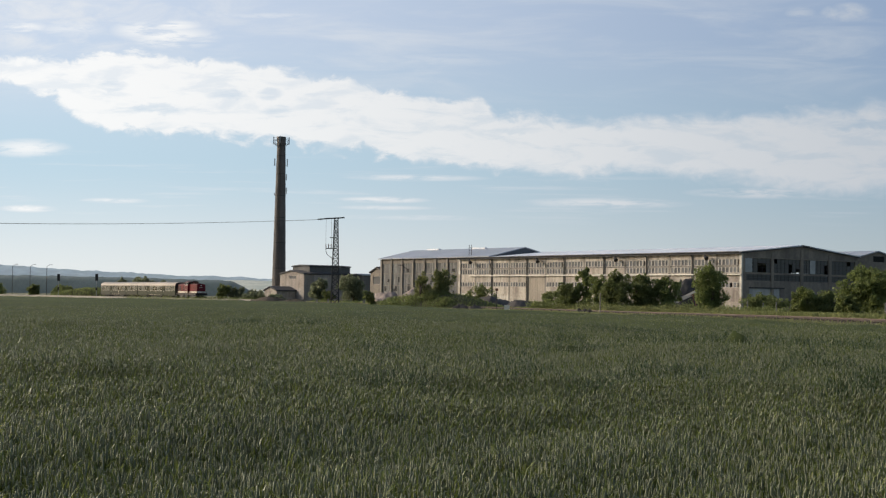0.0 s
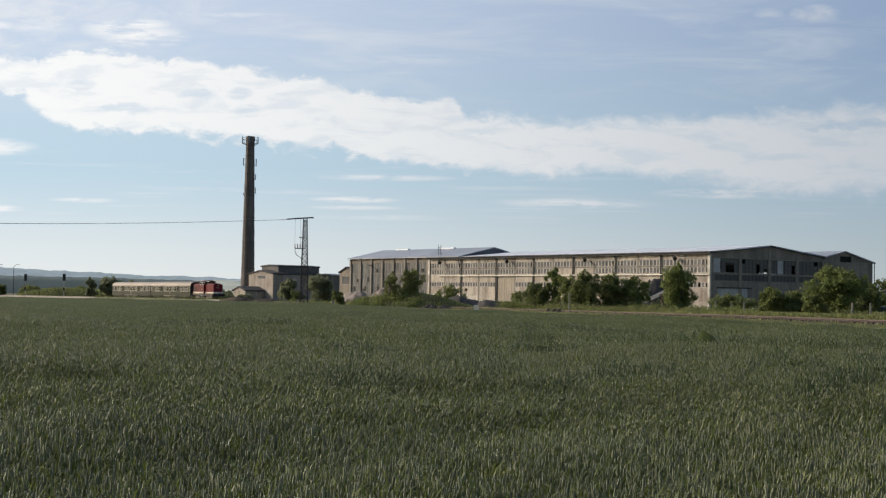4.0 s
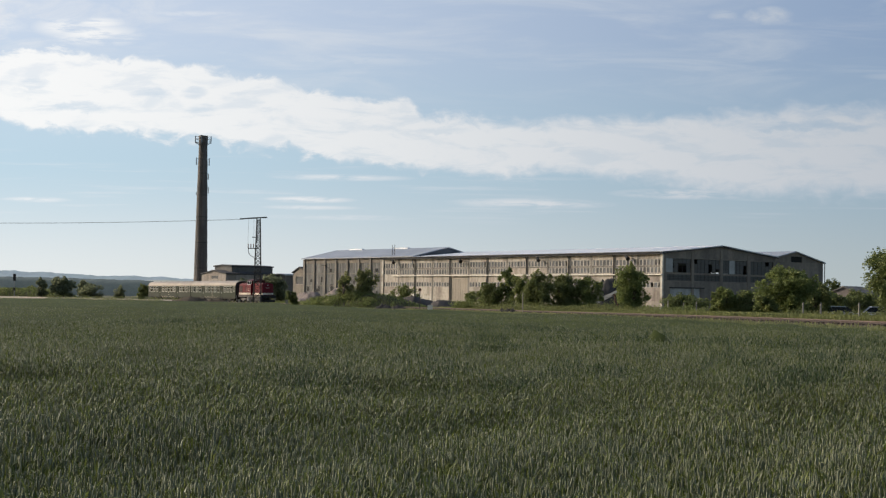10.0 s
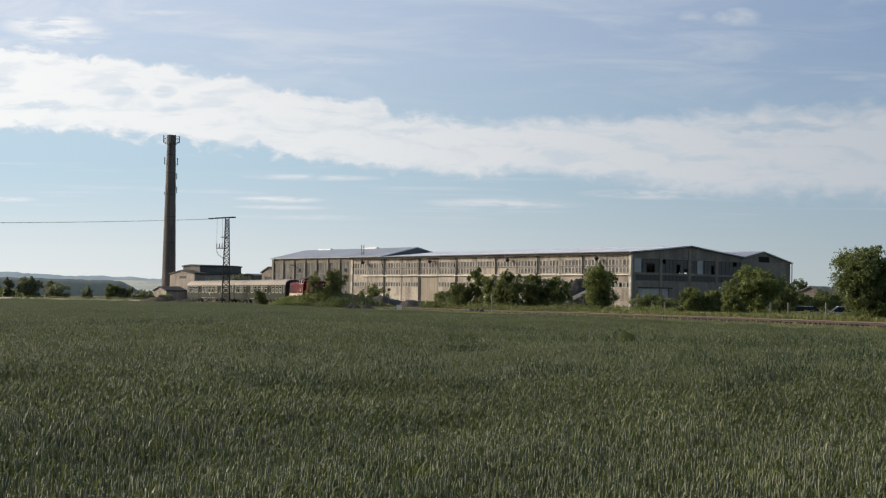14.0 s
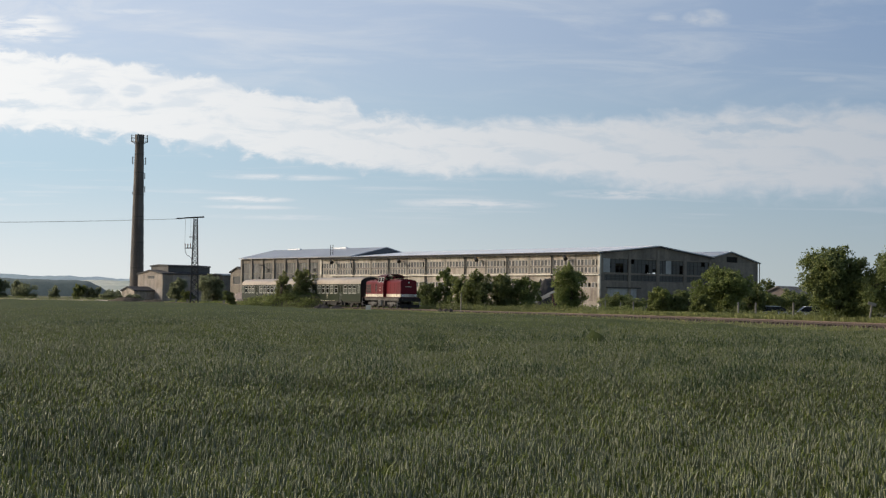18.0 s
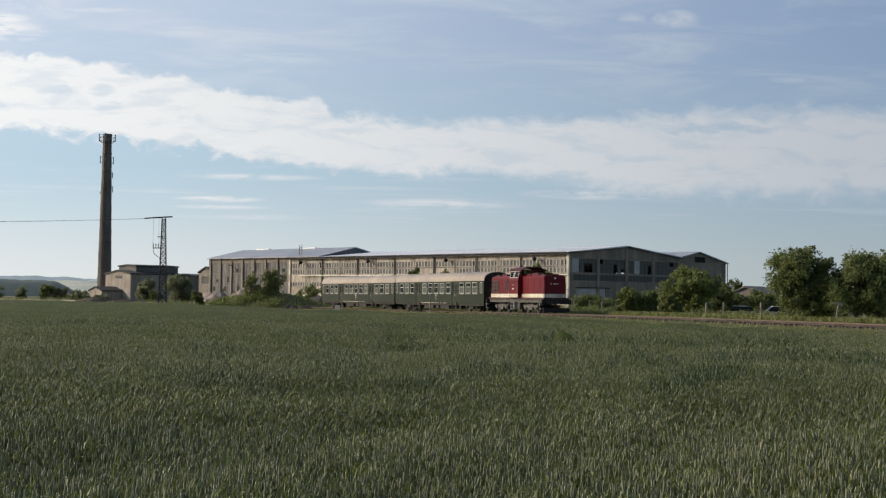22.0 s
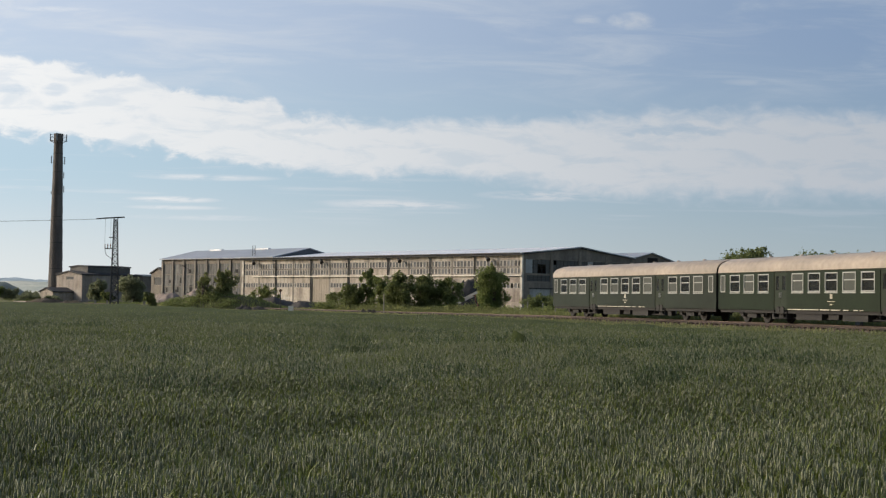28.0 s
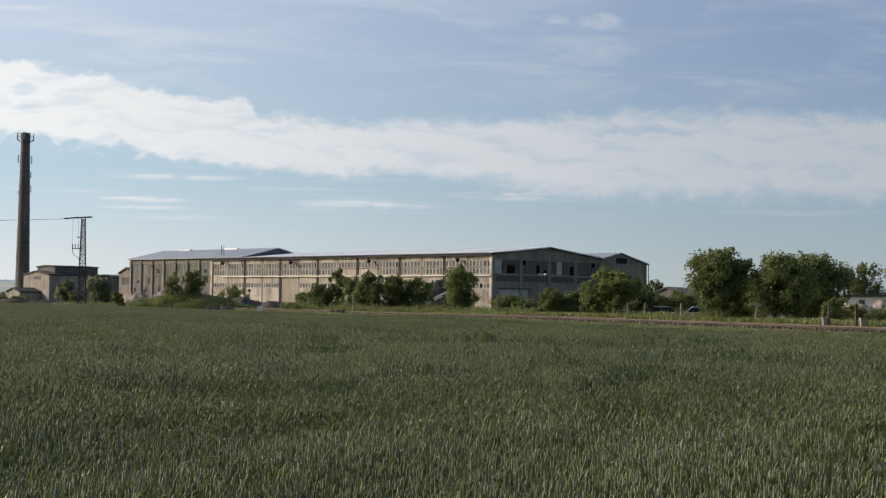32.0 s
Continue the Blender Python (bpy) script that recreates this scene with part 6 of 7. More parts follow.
# ---- chimney ----
def build_chimney():
    t = thing("factory_chimney", pose(-78.9, 400, 0), "tall tapered brown brick factory chimney with antennas", "chimney")
    H, n = 45.4, 16
    rad = lambda z: 1.98 - 0.84 * z / H
    # eight-sided base courses, then round rings of brickwork
    rings = np.linspace(0, 1, 30)
    bm = bmesh.new()
    last = None
    for k in rings:
        z = H * k
        r = rad(z) + (0.04 if int(k * 29) % 4 == 0 else 0.0)
        ring = [bm.verts.new((r * math.cos(6.28319 * i / n), r * math.sin(6.28319 * i / n), z)) for i in range(n)]
        if last:
            for i in range(n):
                bm.faces.new((last[i], last[(i + 1) % n], ring[(i + 1) % n], ring[i]))
        last = ring
    bm.faces.new(last)
    part("shaft", bm, M_CHIM, t)
    bm = bmesh.new()
    tube(bm, (0, 0, H - 2.3), (0, 0, H - 0.0), rad(H) + 0.1, rad(H) + 0.14, 16)
    part("crown", bm, M_CHIM, t)
    for z in (2, 9, 16, 23, 29, 35, 40):
        bm = bmesh.new()
        tube(bm, (0, 0, z), (0, 0, z + 0.14), rad(z) + 0.05, rad(z) + 0.05, 16)
        part("iron_band", bm, M_STEEL, t, "dark iron band")
    # antenna platform and panels
    bm = bmesh.new()
    for z, r in ((H - 2.0, 2.0), (H - 0.9, 2.05)):
        for i in range(16):
            a, b = 6.28319 * i / 16, 6.28319 * (i + 1) / 16
            tube(bm, (r * math.cos(a), r * math.sin(a), z), (r * math.cos(b), r * math.sin(b), z), 0.05, 0.05, 6)
    for i in range(8):
        a = 6.28319 * i / 8
        tube(bm, (1.1 * math.cos(a), 1.1 * math.sin(a), H - 2.6), (2.0 * math.cos(a), 2.0 * math.sin(a), H - 2.0), 0.05, 0.05, 6)
        tube(bm, (2.0 * math.cos(a), 2.0 * math.sin(a), H - 2.0), (2.05 * math.cos(a), 2.05 * math.sin(a), H - 0.9), 0.04, 0.04, 6)
    part("platform", bm, M_STEEL, t, "steel ring platform")
    for ang, r, z, h in ((180, 2.15, H - 2.0, 2.0), (0, 2.15, H - 2.1, 2.0), (-90, 2.15, H - 2.0, 2.0), (180, 1.75, H - 8.0, 2.0), (0, 1.75, H - 8.2, 2.0), (0, 1.6, H - 12.0, 1.6), (5, 1.65, H - 15.8, 1.7), (182, 1.6, H - 16.2, 0.6)):
        c, s = math.cos(radians(ang)), math.sin(radians(ang))
        bm = bmesh.new()
        box(bm, -0.10, -0.16, 0, 0.10, 0.16, h, pose(r * c, r * s, z, 0, 0, ang))
        pnl = part("antenna_panel", soften(bm, 0.02, 1), M_GALV, t, "pale grey antenna panel")
        bm = bmesh.new()
        for zz in (z + 0.2, z + h - 0.2):
            tube(bm, (0.9 * c * 1.2, 0.9 * s * 1.2, zz), (r * c, r * s, zz), 0.04, 0.04, 6)
        part("antenna_bracket", bm, M_STEEL, pnl)
    for d in (-0.22, 0.22):
        bm = bmesh.new()
        tube(bm, (d, -rad(0) - 0.12, 1), (d, -rad(H) - 0.12, H - 2.3), 0.03, 0.03, 6)
        part("ladder_rail", bm, M_STEEL, t)
    bm = bmesh.new()
    tube(bm, (-0.22, 0, 0), (0.22, 0, 0), 0.02, 0.02, 4)
    rung = mesh("ladder_rung", bm, M_STEEL)
    for k in range(100):
        z = 1.3 + k * 0.42
        part("ladder_rung", rung, None, t).location = (0, -rad(z) - 0.12, z)


build_chimney()


# ---- power line ----
def build_pylon(m):
    t = thing("lattice_pylon", m, "dark steel lattice power pylon with a crossarm", "pylon", "power line")
    H = 15.0
    hw = lambda z: 0.66 - 0.36 * z / H
    legs = [(-1, -1), (1, -1), (1, 1), (-1, 1)]
    for a, b in legs:
        bm = bmesh.new()
        tube(bm, (a * hw(0), b * hw(0), 0), (a * hw(H), b * hw(H), H), 0.085, 0.06, 5)
        part("leg", bm, M_STEEL, t)
    zs = [0.15]
    while zs[-1] < H - 0.5:
        zs.append(zs[-1] + hw(zs[-1]) * 1.55)
    for k in range(4):
        p, q = legs[k], legs[(k + 1) % 4]
        bm = bmesh.new()
        for i, (za, zb) in enumerate(zip(zs, zs[1:])):
            zb = min(zb, H)
            u, v = (p, q) if i % 2 else (q, p)
            tube(bm, (u[0] * hw(za), u[1] * hw(za), za), (v[0] * hw(zb), v[1] * hw(zb), zb), 0.06, 0.06, 4)
            tube(bm, (u[0] * hw(zb), u[1] * hw(zb), zb), (v[0] * hw(zb), v[1] * hw(zb), zb), 0.035, 0.035, 4)
        part("bracing", bm, M_STEEL, t)
    bm = bmesh.new()
    arm = pose(0, 0, 15.0, 0, -4, 0)
    box(bm, -3.2, -0.10, -0.09, 1.45, 0.10, 0.09, arm)
    box(bm, -2.0, -0.6, 0.0, 1.4, -0.5, 0.10, arm)
    box(bm, -2.0, 0.5, 0.0, 1.4, 0.6, 0.10, arm)
    box(bm, -1.9, -0.6, -0.02, -1.78, 0.6, 0.06, arm)
    box(bm, 1.2, -0.6, -0.02, 1.32, 0.6, 0.06, arm)
    part("crossarm", bm, M_STEEL, t, "slightly tilted steel crossarm")
    for z, x in ((11.6, -1.05), (9.7, -1.75)):
        bm = bmesh.new()
        box(bm, x, -0.08, z, 0, 0.08, z + 0.14)
        part("bracket_arm", bm, M_STEEL, t)
    for x in (-1.7, -1.25, -0.8):
        bm = bmesh.new()
        tube(bm, (x, 0, 9.8), (x, 0, 10.35), 0.06, 0.06, 8)
        for j in range(4):
            tube(bm, (x, 0, 9.9 + j * 0.14), (x, 0, 9.95 + j * 0.14), 0.12, 0.09, 8)
        tube(bm, (x, 0, 10.35), (x, 0, 10.6), 0.1, 0.02, 8)
        part("insulator", bm, M_RUST, t, "brown insulator")
    for x0, x1, z0 in ((-0.8, -0.75, 14.9), (-1.7, -1.75, 14.75)):
        bm = bmesh.new()
        tube(bm, (x0, 0, z0), (x1, 0.02, 10.5), 0.018, 0.018, 5)
        part("jumper_wire", bm, M_STEEL, t)
    bm = bmesh.new()
    pts = [(-1.7, 0, 9.8), (-1.66, 0, 9.2), (-1.45, 0, 8.7), (-1.0, 0, 8.4), (-0.6, 0, 8.1), (-0.5, 0, 7.2), (-0.55, 0, 1.0)]
    for p, q in zip(pts, pts[1:]):
        tube(bm, p, q, 0.05, 0.05, 6)
    part("cable_run", bm, M_STEEL, t, "dark cable led down the mast")
    return t


pylon = build_pylon(pose(-39.5, 250, 0, 0, 0, 4))
copy_thing(pylon, pose(-152, 246, 0, 0, 0, 4))
for y, x0, x1 in ((-0.55, -42.0, -153.5), (0.0, -42.6, -155.0), (0.55, -42.0, -153.5)):
    bm = bmesh.new()
    N = 24
    P = [(x0 + (x1 - x0) * i / N, 250 + y - 4 * i / N, 14.75 - 5.5 * (i / N) * (1 - i / N)) for i in range(N + 1)]
    rings = [[bm.verts.new((p[0], p[1] + 0.015 * math.cos(k * 1.2566), p[2] + 0.015 * math.sin(k * 1.2566))) for k in range(5)] for p in P]
    for a, b in zip(rings, rings[1:]):
        for k in range(5):
            bm.faces.new((a[k], a[(k + 1) % 5], b[(k + 1) % 5], b[k]))
    tagged(new("power_wire", mesh("power_wire", bm, M_STEEL)), "thin sagging overhead wire from the pylon", "wire", "power line wires")


# ---- trees and bushes ----
def crown_mesh(name, blobs, n, size, material, seed, gaps=0.5):
    """Small folded leaves scattered over many overlapping clumps."""
    rng = np.random.default_rng(seed)
    b = np.array(blobs, float)
    vol = (b[:, 3] * b[:, 4] * b[:, 5]) ** (2 / 3)
    pick = rng.choice(len(b), n, p=vol / vol.sum())
    d = rng.normal(size=(n, 3))
    d /= np.linalg.norm(d, axis=1)[:, None]
    rr = 1.12 - np.abs(rng.normal(0, 0.42, n))
    ph = rng.uniform(0, 6.28, (len(b), 3))
    lump = 1 + 0.10 * np.sin(d[:, 0] * 5 + ph[pick, 0]) * np.sin(d[:, 1] * 6 + ph[pick, 1]) + 0.08 * np.sin(d[:, 2] * 9 + ph[pick, 2])
    c = b[pick, :3] + d * b[pick, 3:6] * (rr * lump)[:, None]
    keep = (np.sin(c[:, 0] * 3.1 + ph[0, 0]) * np.sin(c[:, 1] * 2.7 + ph[0, 1]) * np.sin(c[:, 2] * 3.7 + ph[0, 2]) > -gaps) & (c[:, 2] > 0.02)
    c, d = c[keep], d[keep]
    n = len(c)
    nn = d * 0.8 + rng.normal(0, 0.75, (n, 3)) + np.array([0, 0, 0.2])
    nn /= np.linalg.norm(nn, axis=1)[:, None]
    t = np.cross(nn, rng.normal(size=(n, 3)))
    t /= np.linalg.norm(t, axis=1)[:, None]
    u = np.cross(nn, t)
    s = (size * rng.uniform(0.6, 1.35, n))[:, None]
    pts = np.stack([c - t * s, c + u * s * 0.5 - nn * s * 0.12, c + t * s, c - u * s * 0.5 - nn * s * 0.12], 1)
    f = np.array([(0, 1, 2), (0, 2, 3)])
    return arrays(name, pts.reshape(-1, 3), (f[None] + (np.arange(n) * 4)[:, None, None]).reshape(-1, 3), [material])


def plant(name, x, y, w, h, n, seed, material, label, category, size=0.09, low=0.0, deep=None, clumps=14, tall=0.55, group="", loose=1.0):
    """A bush or tree w wide and h high: trunk, limbs and a crown of clumps that starts at low."""
    rng = random.Random(seed)
    t = thing(name, pose(x, y, rise(x, y)), label, category, group)
    w, h = w * 1.10, h * 1.06 - rise(x, y)
    deep = deep or w * 0.8
    blobs = []
    span = h - low
    clumps = int(clumps * 1.9)
    skew = rng.uniform(-0.12, 0.12) * w
    for i in range(clumps):
        k = ((i * 7) % clumps + rng.uniform(0, 1)) / clumps
        z = low + span * (0.14 + 0.74 * k)
        # widest a little under the middle
        half = (math.sin(math.pi * (0.20 + 0.66 * k)) ** tall) * 0.5
        a = rng.uniform(0, 6.28)
        r = rng.uniform(0.3, 1.0 + 0.22 * loose)
        s = rng.uniform(0.085, 0.205)
        blobs.append((math.cos(a) * r * w * half * 0.84 + skew * k, math.sin(a) * r * deep * half * 0.84, z, s * w, s * deep, s * min(span, w * 1.2) * rng.uniform(0.6, 1.1)))
    blobs.append((0, 0, low + span * 0.40, w * 0.22, deep * 0.22, span * 0.34))
    blobs.append((rng.uniform(-0.1, 0.1) * w, 0, h - span * 0.11, w * 0.12, deep * 0.12, span * 0.11))
    core = list(blobs)
    for i in range(int(clumps * 2.6 * loose)):
        # sprigs that break the outline
        c = rng.choice(core)
        a, b = rng.uniform(0, 6.28), rng.uniform(-0.2, 1.45)
        e = (math.cos(a) * math.cos(b), math.sin(a) * math.cos(b), math.sin(b))
        r = rng.uniform(0.018, 0.055) * w
        blobs.append((c[0] + e[0] * c[3] * 0.95, c[1] + e[1] * c[4] * 0.95, max(0.2, c[2] + e[2] * c[5] * 1.05), r, r, r * rng.uniform(1.0, 2.0)))
    part("crown", crown_mesh("crown", blobs, int(n * 1.55), size * 1.18, material, seed), None, t)
    bm = bmesh.new()
    r0 = 0.035 * h
    p = Vector((0, 0, -0.05))
    spine = [p]
    for i in range(4):
        p = p + Vector((rng.uniform(-0.06, 0.06) * h, rng.uniform(-0.06, 0.06) * h, h * 0.17))
        spine.append(p)
    for i, (a, b) in enumerate(zip(spine, spine[1:])):
        tube(bm, a, b, r0 * (1 - 0.2 * i), r0 * (0.8 - 0.2 * i), 8)
    trunk = part("trunk", bm, M_BARK, t)
    for bl in core[::3]:
        bm = bmesh.new()
        a = spine[rng.randint(1, 3)]
        e = Vector(bl[:3])
        mid = (a + e) / 2 + Vector((0, 0, 0.05 * h))
        tube(bm, a, mid, r0 * 0.4, r0 * 0.28, 6)
        tube(bm, mid, e, r0 * 0.28, r0 * 0.10, 6)
        part("limb", bm, M_BARK, trunk)
    return t


# trees beside the line
plant("tree", 27.9, 100, 4.4, 5.2, 22000, 21, L_NEAR, "leafy round-crowned tree beside the railway", "tree", 0.085, 0.15, clumps=44, loose=0.45, group="trees beside the line")
plant("tree", 30.9, 98, 4.4, 4.8, 18000, 22, L_NEAR, "shaggy pale-green tree beside the railway", "tree", 0.08, 0.1, clumps=44, loose=0.45, group="trees beside the line")
plant("tree", 35.0, 103, 4.8, 5.2, 20000, 23, L_NEAR, "dark dense tree beside the railway", "tree", 0.085, 0.1, clumps=44, loose=0.45, group="trees beside the line")
plant("tree", 25.9, 128, 4.3, 4.5, 12000, 24, L_TREE, "spreading elder tree before the annex hall", "tree", 0.10, 0.05, clumps=24, tall=0.7, group="trees beside the line")
plant("bush", 23.7, 125, 2.0, 2.2, 3600, 25, L_BUSH, "low light-green bush beside the track", "bush", 0.09)
plant("bush", 29.0, 132, 2.6, 3.1, 5000, 26, L_DARK, "dark bush before the annex hall", "bush", 0.10)
plant("bush", 26.6, 151, 3.4, 2.7, 4500, 30, L_DARK, "dark scrub against the hall gable", "bush", 0.10)
plant("bush", 23.9, 150, 2.9, 3.0, 5500, 27, L_BUSH, "young green bush before the hall gable", "bush", 0.10)
plant("tree", 16.9, 175, 4.0, 5.5, 9500, 28, L_TREE, "slender tree at the corner of the hall", "tree", 0.11, 0.2, clumps=22, group="trees before the hall")
plant("bush", 24.0, 182, 6.0, 2.3, 5000, 29, L_DARK, "pale overgrown weeds at the hall corner", "bush", 0.12)
for x, y, w, h, n, sd, mt, lb in ((2.7, 195, 2.3, 5.6, 6000, 31, L_TREE, "narrow upright tree before the hall"), (4.4, 191, 2.6, 4.7, 5000, 32, L_BUSH, "light green bush before the hall"),
                                  (6.6, 188, 3.8, 5.1, 8500, 33, L_DARK, "dense dark bush before the hall"), (9.6, 190, 3.6, 4.7, 7500, 34, L_DARK, "dark rounded bush before the hall"),
                                  (12.8, 190, 3.7, 4.4, 7500, 35, L_TREE, "leafy bush before the hall"), (0.7, 195, 2.8, 3.5, 5000, 36, L_DARK, "low dark bush before the hall"),
                                  (-2.2, 200, 3.0, 2.6, 4200, 37, L_DARK, "spreading bramble before the hall"), (-13.7, 240, 4.1, 3.4, 4000, 38, L_BUSH, "small bush on the earth heap"),
                                  (17.0, 178, 3.0, 2.2, 5000, 39, L_DARK, "dark scrub under the slender tree")):
    plant("bush", x, y, w, h, n, sd, mt, lb, "bush", 0.105, group="bushes before the hall")
plant("tree", -20.1, 205, 2.0, 5.1, 4200, 41, L_PALE, "young tree on the weedy mound", "tree", 0.10, 0.0, clumps=26, tall=0.3, loose=1.0, group="trees on the mound")
plant("tree", -17.2, 206, 2.6, 5.7, 6000, 42, L_PALE, "bushy young tree on the weedy mound", "tree", 0.10, 0.0, clumps=30, tall=0.3, loose=1.0, group="trees on the mound")
plant("bush", -30.0, 225, 1.8, 2.3, 2500, 43, L_DARK, "small dark bush beside the track", "bush", 0.11)
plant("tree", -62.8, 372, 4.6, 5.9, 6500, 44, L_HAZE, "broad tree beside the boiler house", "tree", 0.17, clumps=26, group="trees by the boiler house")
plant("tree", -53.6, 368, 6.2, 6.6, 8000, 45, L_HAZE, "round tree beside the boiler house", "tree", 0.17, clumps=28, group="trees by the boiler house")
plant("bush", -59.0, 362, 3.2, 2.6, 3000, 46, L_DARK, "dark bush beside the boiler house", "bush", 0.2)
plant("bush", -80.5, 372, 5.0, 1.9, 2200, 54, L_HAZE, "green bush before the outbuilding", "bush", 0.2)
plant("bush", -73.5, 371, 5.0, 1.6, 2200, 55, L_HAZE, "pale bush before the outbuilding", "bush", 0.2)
plant("bush", -43.5, 352, 3.2, 2.4, 2000, 47, L_DARK, "dark bush before the glazed hall", "bush", 0.2)
plant("tree", 76.5, 330, 4.6, 7.0, 2500, 48, L_DARK, "distant tree beside the house", "tree", 0.2)
plant("tree", 73.3, 193, 6.0, 7.2, 5500, 49, L_DARK, "tall dark tree at the edge of the yard", "tree", 0.14, group="yard trees")
plant("tree", 79.5, 195, 6.5, 7.4, 5500, 50, L_TREE, "tall tree at the edge of the yard", "tree", 0.14, group="yard trees")
plant("tree", 69.6, 198, 4.5, 6.2, 3500, 51, L_DARK, "dark tree at the edge of the yard", "tree", 0.14, group="yard trees")
plant("bush", 32.5, 91, 1.5, 2.1, 3200, 52, L_PALE, "pale elder bush with white blossom", "bush", 0.07)
plant("bush", 34.6, 93, 1.6, 1.7, 2600, 53, L_PALE, "low pale bush beside the line", "bush", 0.07)
for i, (x, y, w, h) in enumerate(((34.5, 150, 4.5, 2.6), (38.2, 152, 4.6, 2.8), (42.0, 155, 5.0, 2.6), (46.5, 158, 5.0, 2.9))):
    plant("bush", x, y, w, h, 3500, 60 + i, L_DARK, "dark hedge bush behind the parked cars", "bush", 0.12, group="hedge behind the cars")
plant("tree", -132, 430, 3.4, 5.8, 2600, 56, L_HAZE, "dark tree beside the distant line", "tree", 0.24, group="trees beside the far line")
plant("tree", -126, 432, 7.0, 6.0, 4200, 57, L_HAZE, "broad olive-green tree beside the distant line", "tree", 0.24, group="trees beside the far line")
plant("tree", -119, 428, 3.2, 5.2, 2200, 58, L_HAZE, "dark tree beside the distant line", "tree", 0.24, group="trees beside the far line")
# scrub along the far line
rg = random.Random(12)
for i in range(7):
    x = -205 + i * 10 + rg.uniform(-3, 3)
    y = 478 - (i * 10) * 0.62 + rg.uniform(-8, 8)
    plant("bush", x, y + 12, rg.uniform(4, 8), rg.uniform(1.8, 4.2), 2600, 80 + i, rg.choice((L_DARK, L_BUSH, L_BUSH)), "scrub bush beside the distant line", "bush", 0.2, clumps=12, group="scrub along the line")
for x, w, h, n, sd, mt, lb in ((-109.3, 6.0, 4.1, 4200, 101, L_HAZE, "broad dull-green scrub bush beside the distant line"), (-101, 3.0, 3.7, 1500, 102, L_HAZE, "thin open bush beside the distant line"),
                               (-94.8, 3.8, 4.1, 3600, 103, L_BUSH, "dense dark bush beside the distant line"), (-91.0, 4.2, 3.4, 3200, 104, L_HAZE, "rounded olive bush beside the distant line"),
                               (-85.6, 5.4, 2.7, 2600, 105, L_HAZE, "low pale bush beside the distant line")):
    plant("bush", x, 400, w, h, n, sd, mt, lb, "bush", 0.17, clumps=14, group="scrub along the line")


def woods():
    """Far belts of woodland: loose leaf clumps under an uneven crown line."""
    rng = np.random.default_rng(31)
    V = []
    for x0, x1, y, h, n in ((120, 900, 800, 8, 9000), (150, 420, 480, 6.5, 6000)):
        x = rng.uniform(x0, x1, n)
        k = rng.uniform(3.2, 4.6)
        top = h * (0.70 + 0.14 * np.sin(x / 31 + 2 * np.sin(x / 53)) + 0.16 * np.abs(np.sin(x / k + 1.7 * np.sin(x / 7.3))))
        end = np.clip(np.minimum(x - x0, x1 - x) / (2.2 * h), 0, 1) ** 0.5
        z = top * end * (1 - rng.uniform(0, 1, n) ** 1.6)
        c = np.stack([x, y + rng.uniform(-9, 9, n), z], 1)
        d = rng.normal(size=(n, 3)) + (0, -0.5, 0.5)
        d /= np.linalg.norm(d, axis=1)[:, None]
        t = np.cross(d, rng.normal(size=(n, 3)))
        t /= np.linalg.norm(t, axis=1)[:, None]
        u = np.cross(d, t)
        s = (h * rng.uniform(0.05, 0.105, n))[:, None]
        V.append(np.stack([c - t * s, c + u * s * 0.7, c + t * s, c - u * s * 0.7], 1).reshape(-1, 3))
    V = np.concatenate(V)
    f = np.array([(0, 1, 2), (0, 2, 3)])
    return arrays("far_woods", V, (f[None] + (np.arange(len(V) // 4) * 4)[:, None, None]).reshape(-1, 3), [L_FAR])


tagged(new("far_woods", woods()), "hazy belts of woodland far off", "woods", kind="stuff")
# a light shelter of leaves on the mound, weeds round the heaps
rng = np.random.default_rng(14)


def heap(name, x, y, w, d, h, material, label, category, seed, rough=0.12, peak=0.8):
    """A heap of earth or rubble with an uneven top."""
    r = np.random.default_rng(seed)
    n = 26
    u, v = np.meshgrid(np.linspace(-1, 1, n), np.linspace(-1, 1, n))
    q = np.clip(1 - u * u - v * v, 0, 1)
    z = h * q ** peak * (1 + 0.25 * np.sin(u * 4 + seed) * np.sin(v * 3)) + r.normal(0, rough, u.shape) * (q > 0.05) - 0.03
    V = np.stack([u * w / 2, v * d / 2, z], -1).reshape(-1, 3)
    i = (np.arange(n - 1)[:, None] * n + np.arange(n - 1)[None]).ravel()
    ob = tagged(new(name, arrays(name, V, np.stack([i, i + 1, i + n + 1, i + n], 1), [material])), label, category)
    ob.location = (x, y, 0)
    return ob


heap("weedy_mound", -17.4, 206, 19, 11, 2.1, M_GROUND, "low earth mound overgrown with weeds", "mound", 3, 0.05, 1.3)
blobs = [(rng.uniform(-7.5, 8.5), rng.uniform(-4, 3), 0, rng.uniform(0.7, 1.6), rng.uniform(0.7, 1.4), rng.uniform(0.3, 0.75)) for _ in range(60)]
blobs = [(x, y, max(0.15, 2.1 * max(0.0, 1 - ((x + 1.5) / 9) ** 2 - (y / 5) ** 2) ** 1.5), a, b, c) for x, y, z, a, b, c in blobs]
weeds = thing("mound_weeds", pose(-17.4, 205.6, 0), "rank green weeds covering the mound", "weeds")
part("foliage", crown_mesh("foliage", blobs, 30000, 0.10, L_BUSH, 15), None, weeds)
weeds = thing("track_weeds", pose(8.0, 178, 0), "pale tall weeds on the bank behind the track", "weeds")
blobs = [(x, rng.uniform(-1, 1) - 1.32 * x, 0.4, 1.3, 1.0, rng.uniform(0.5, 0.9)) for x in np.arange(-6, 10, 0.8)]
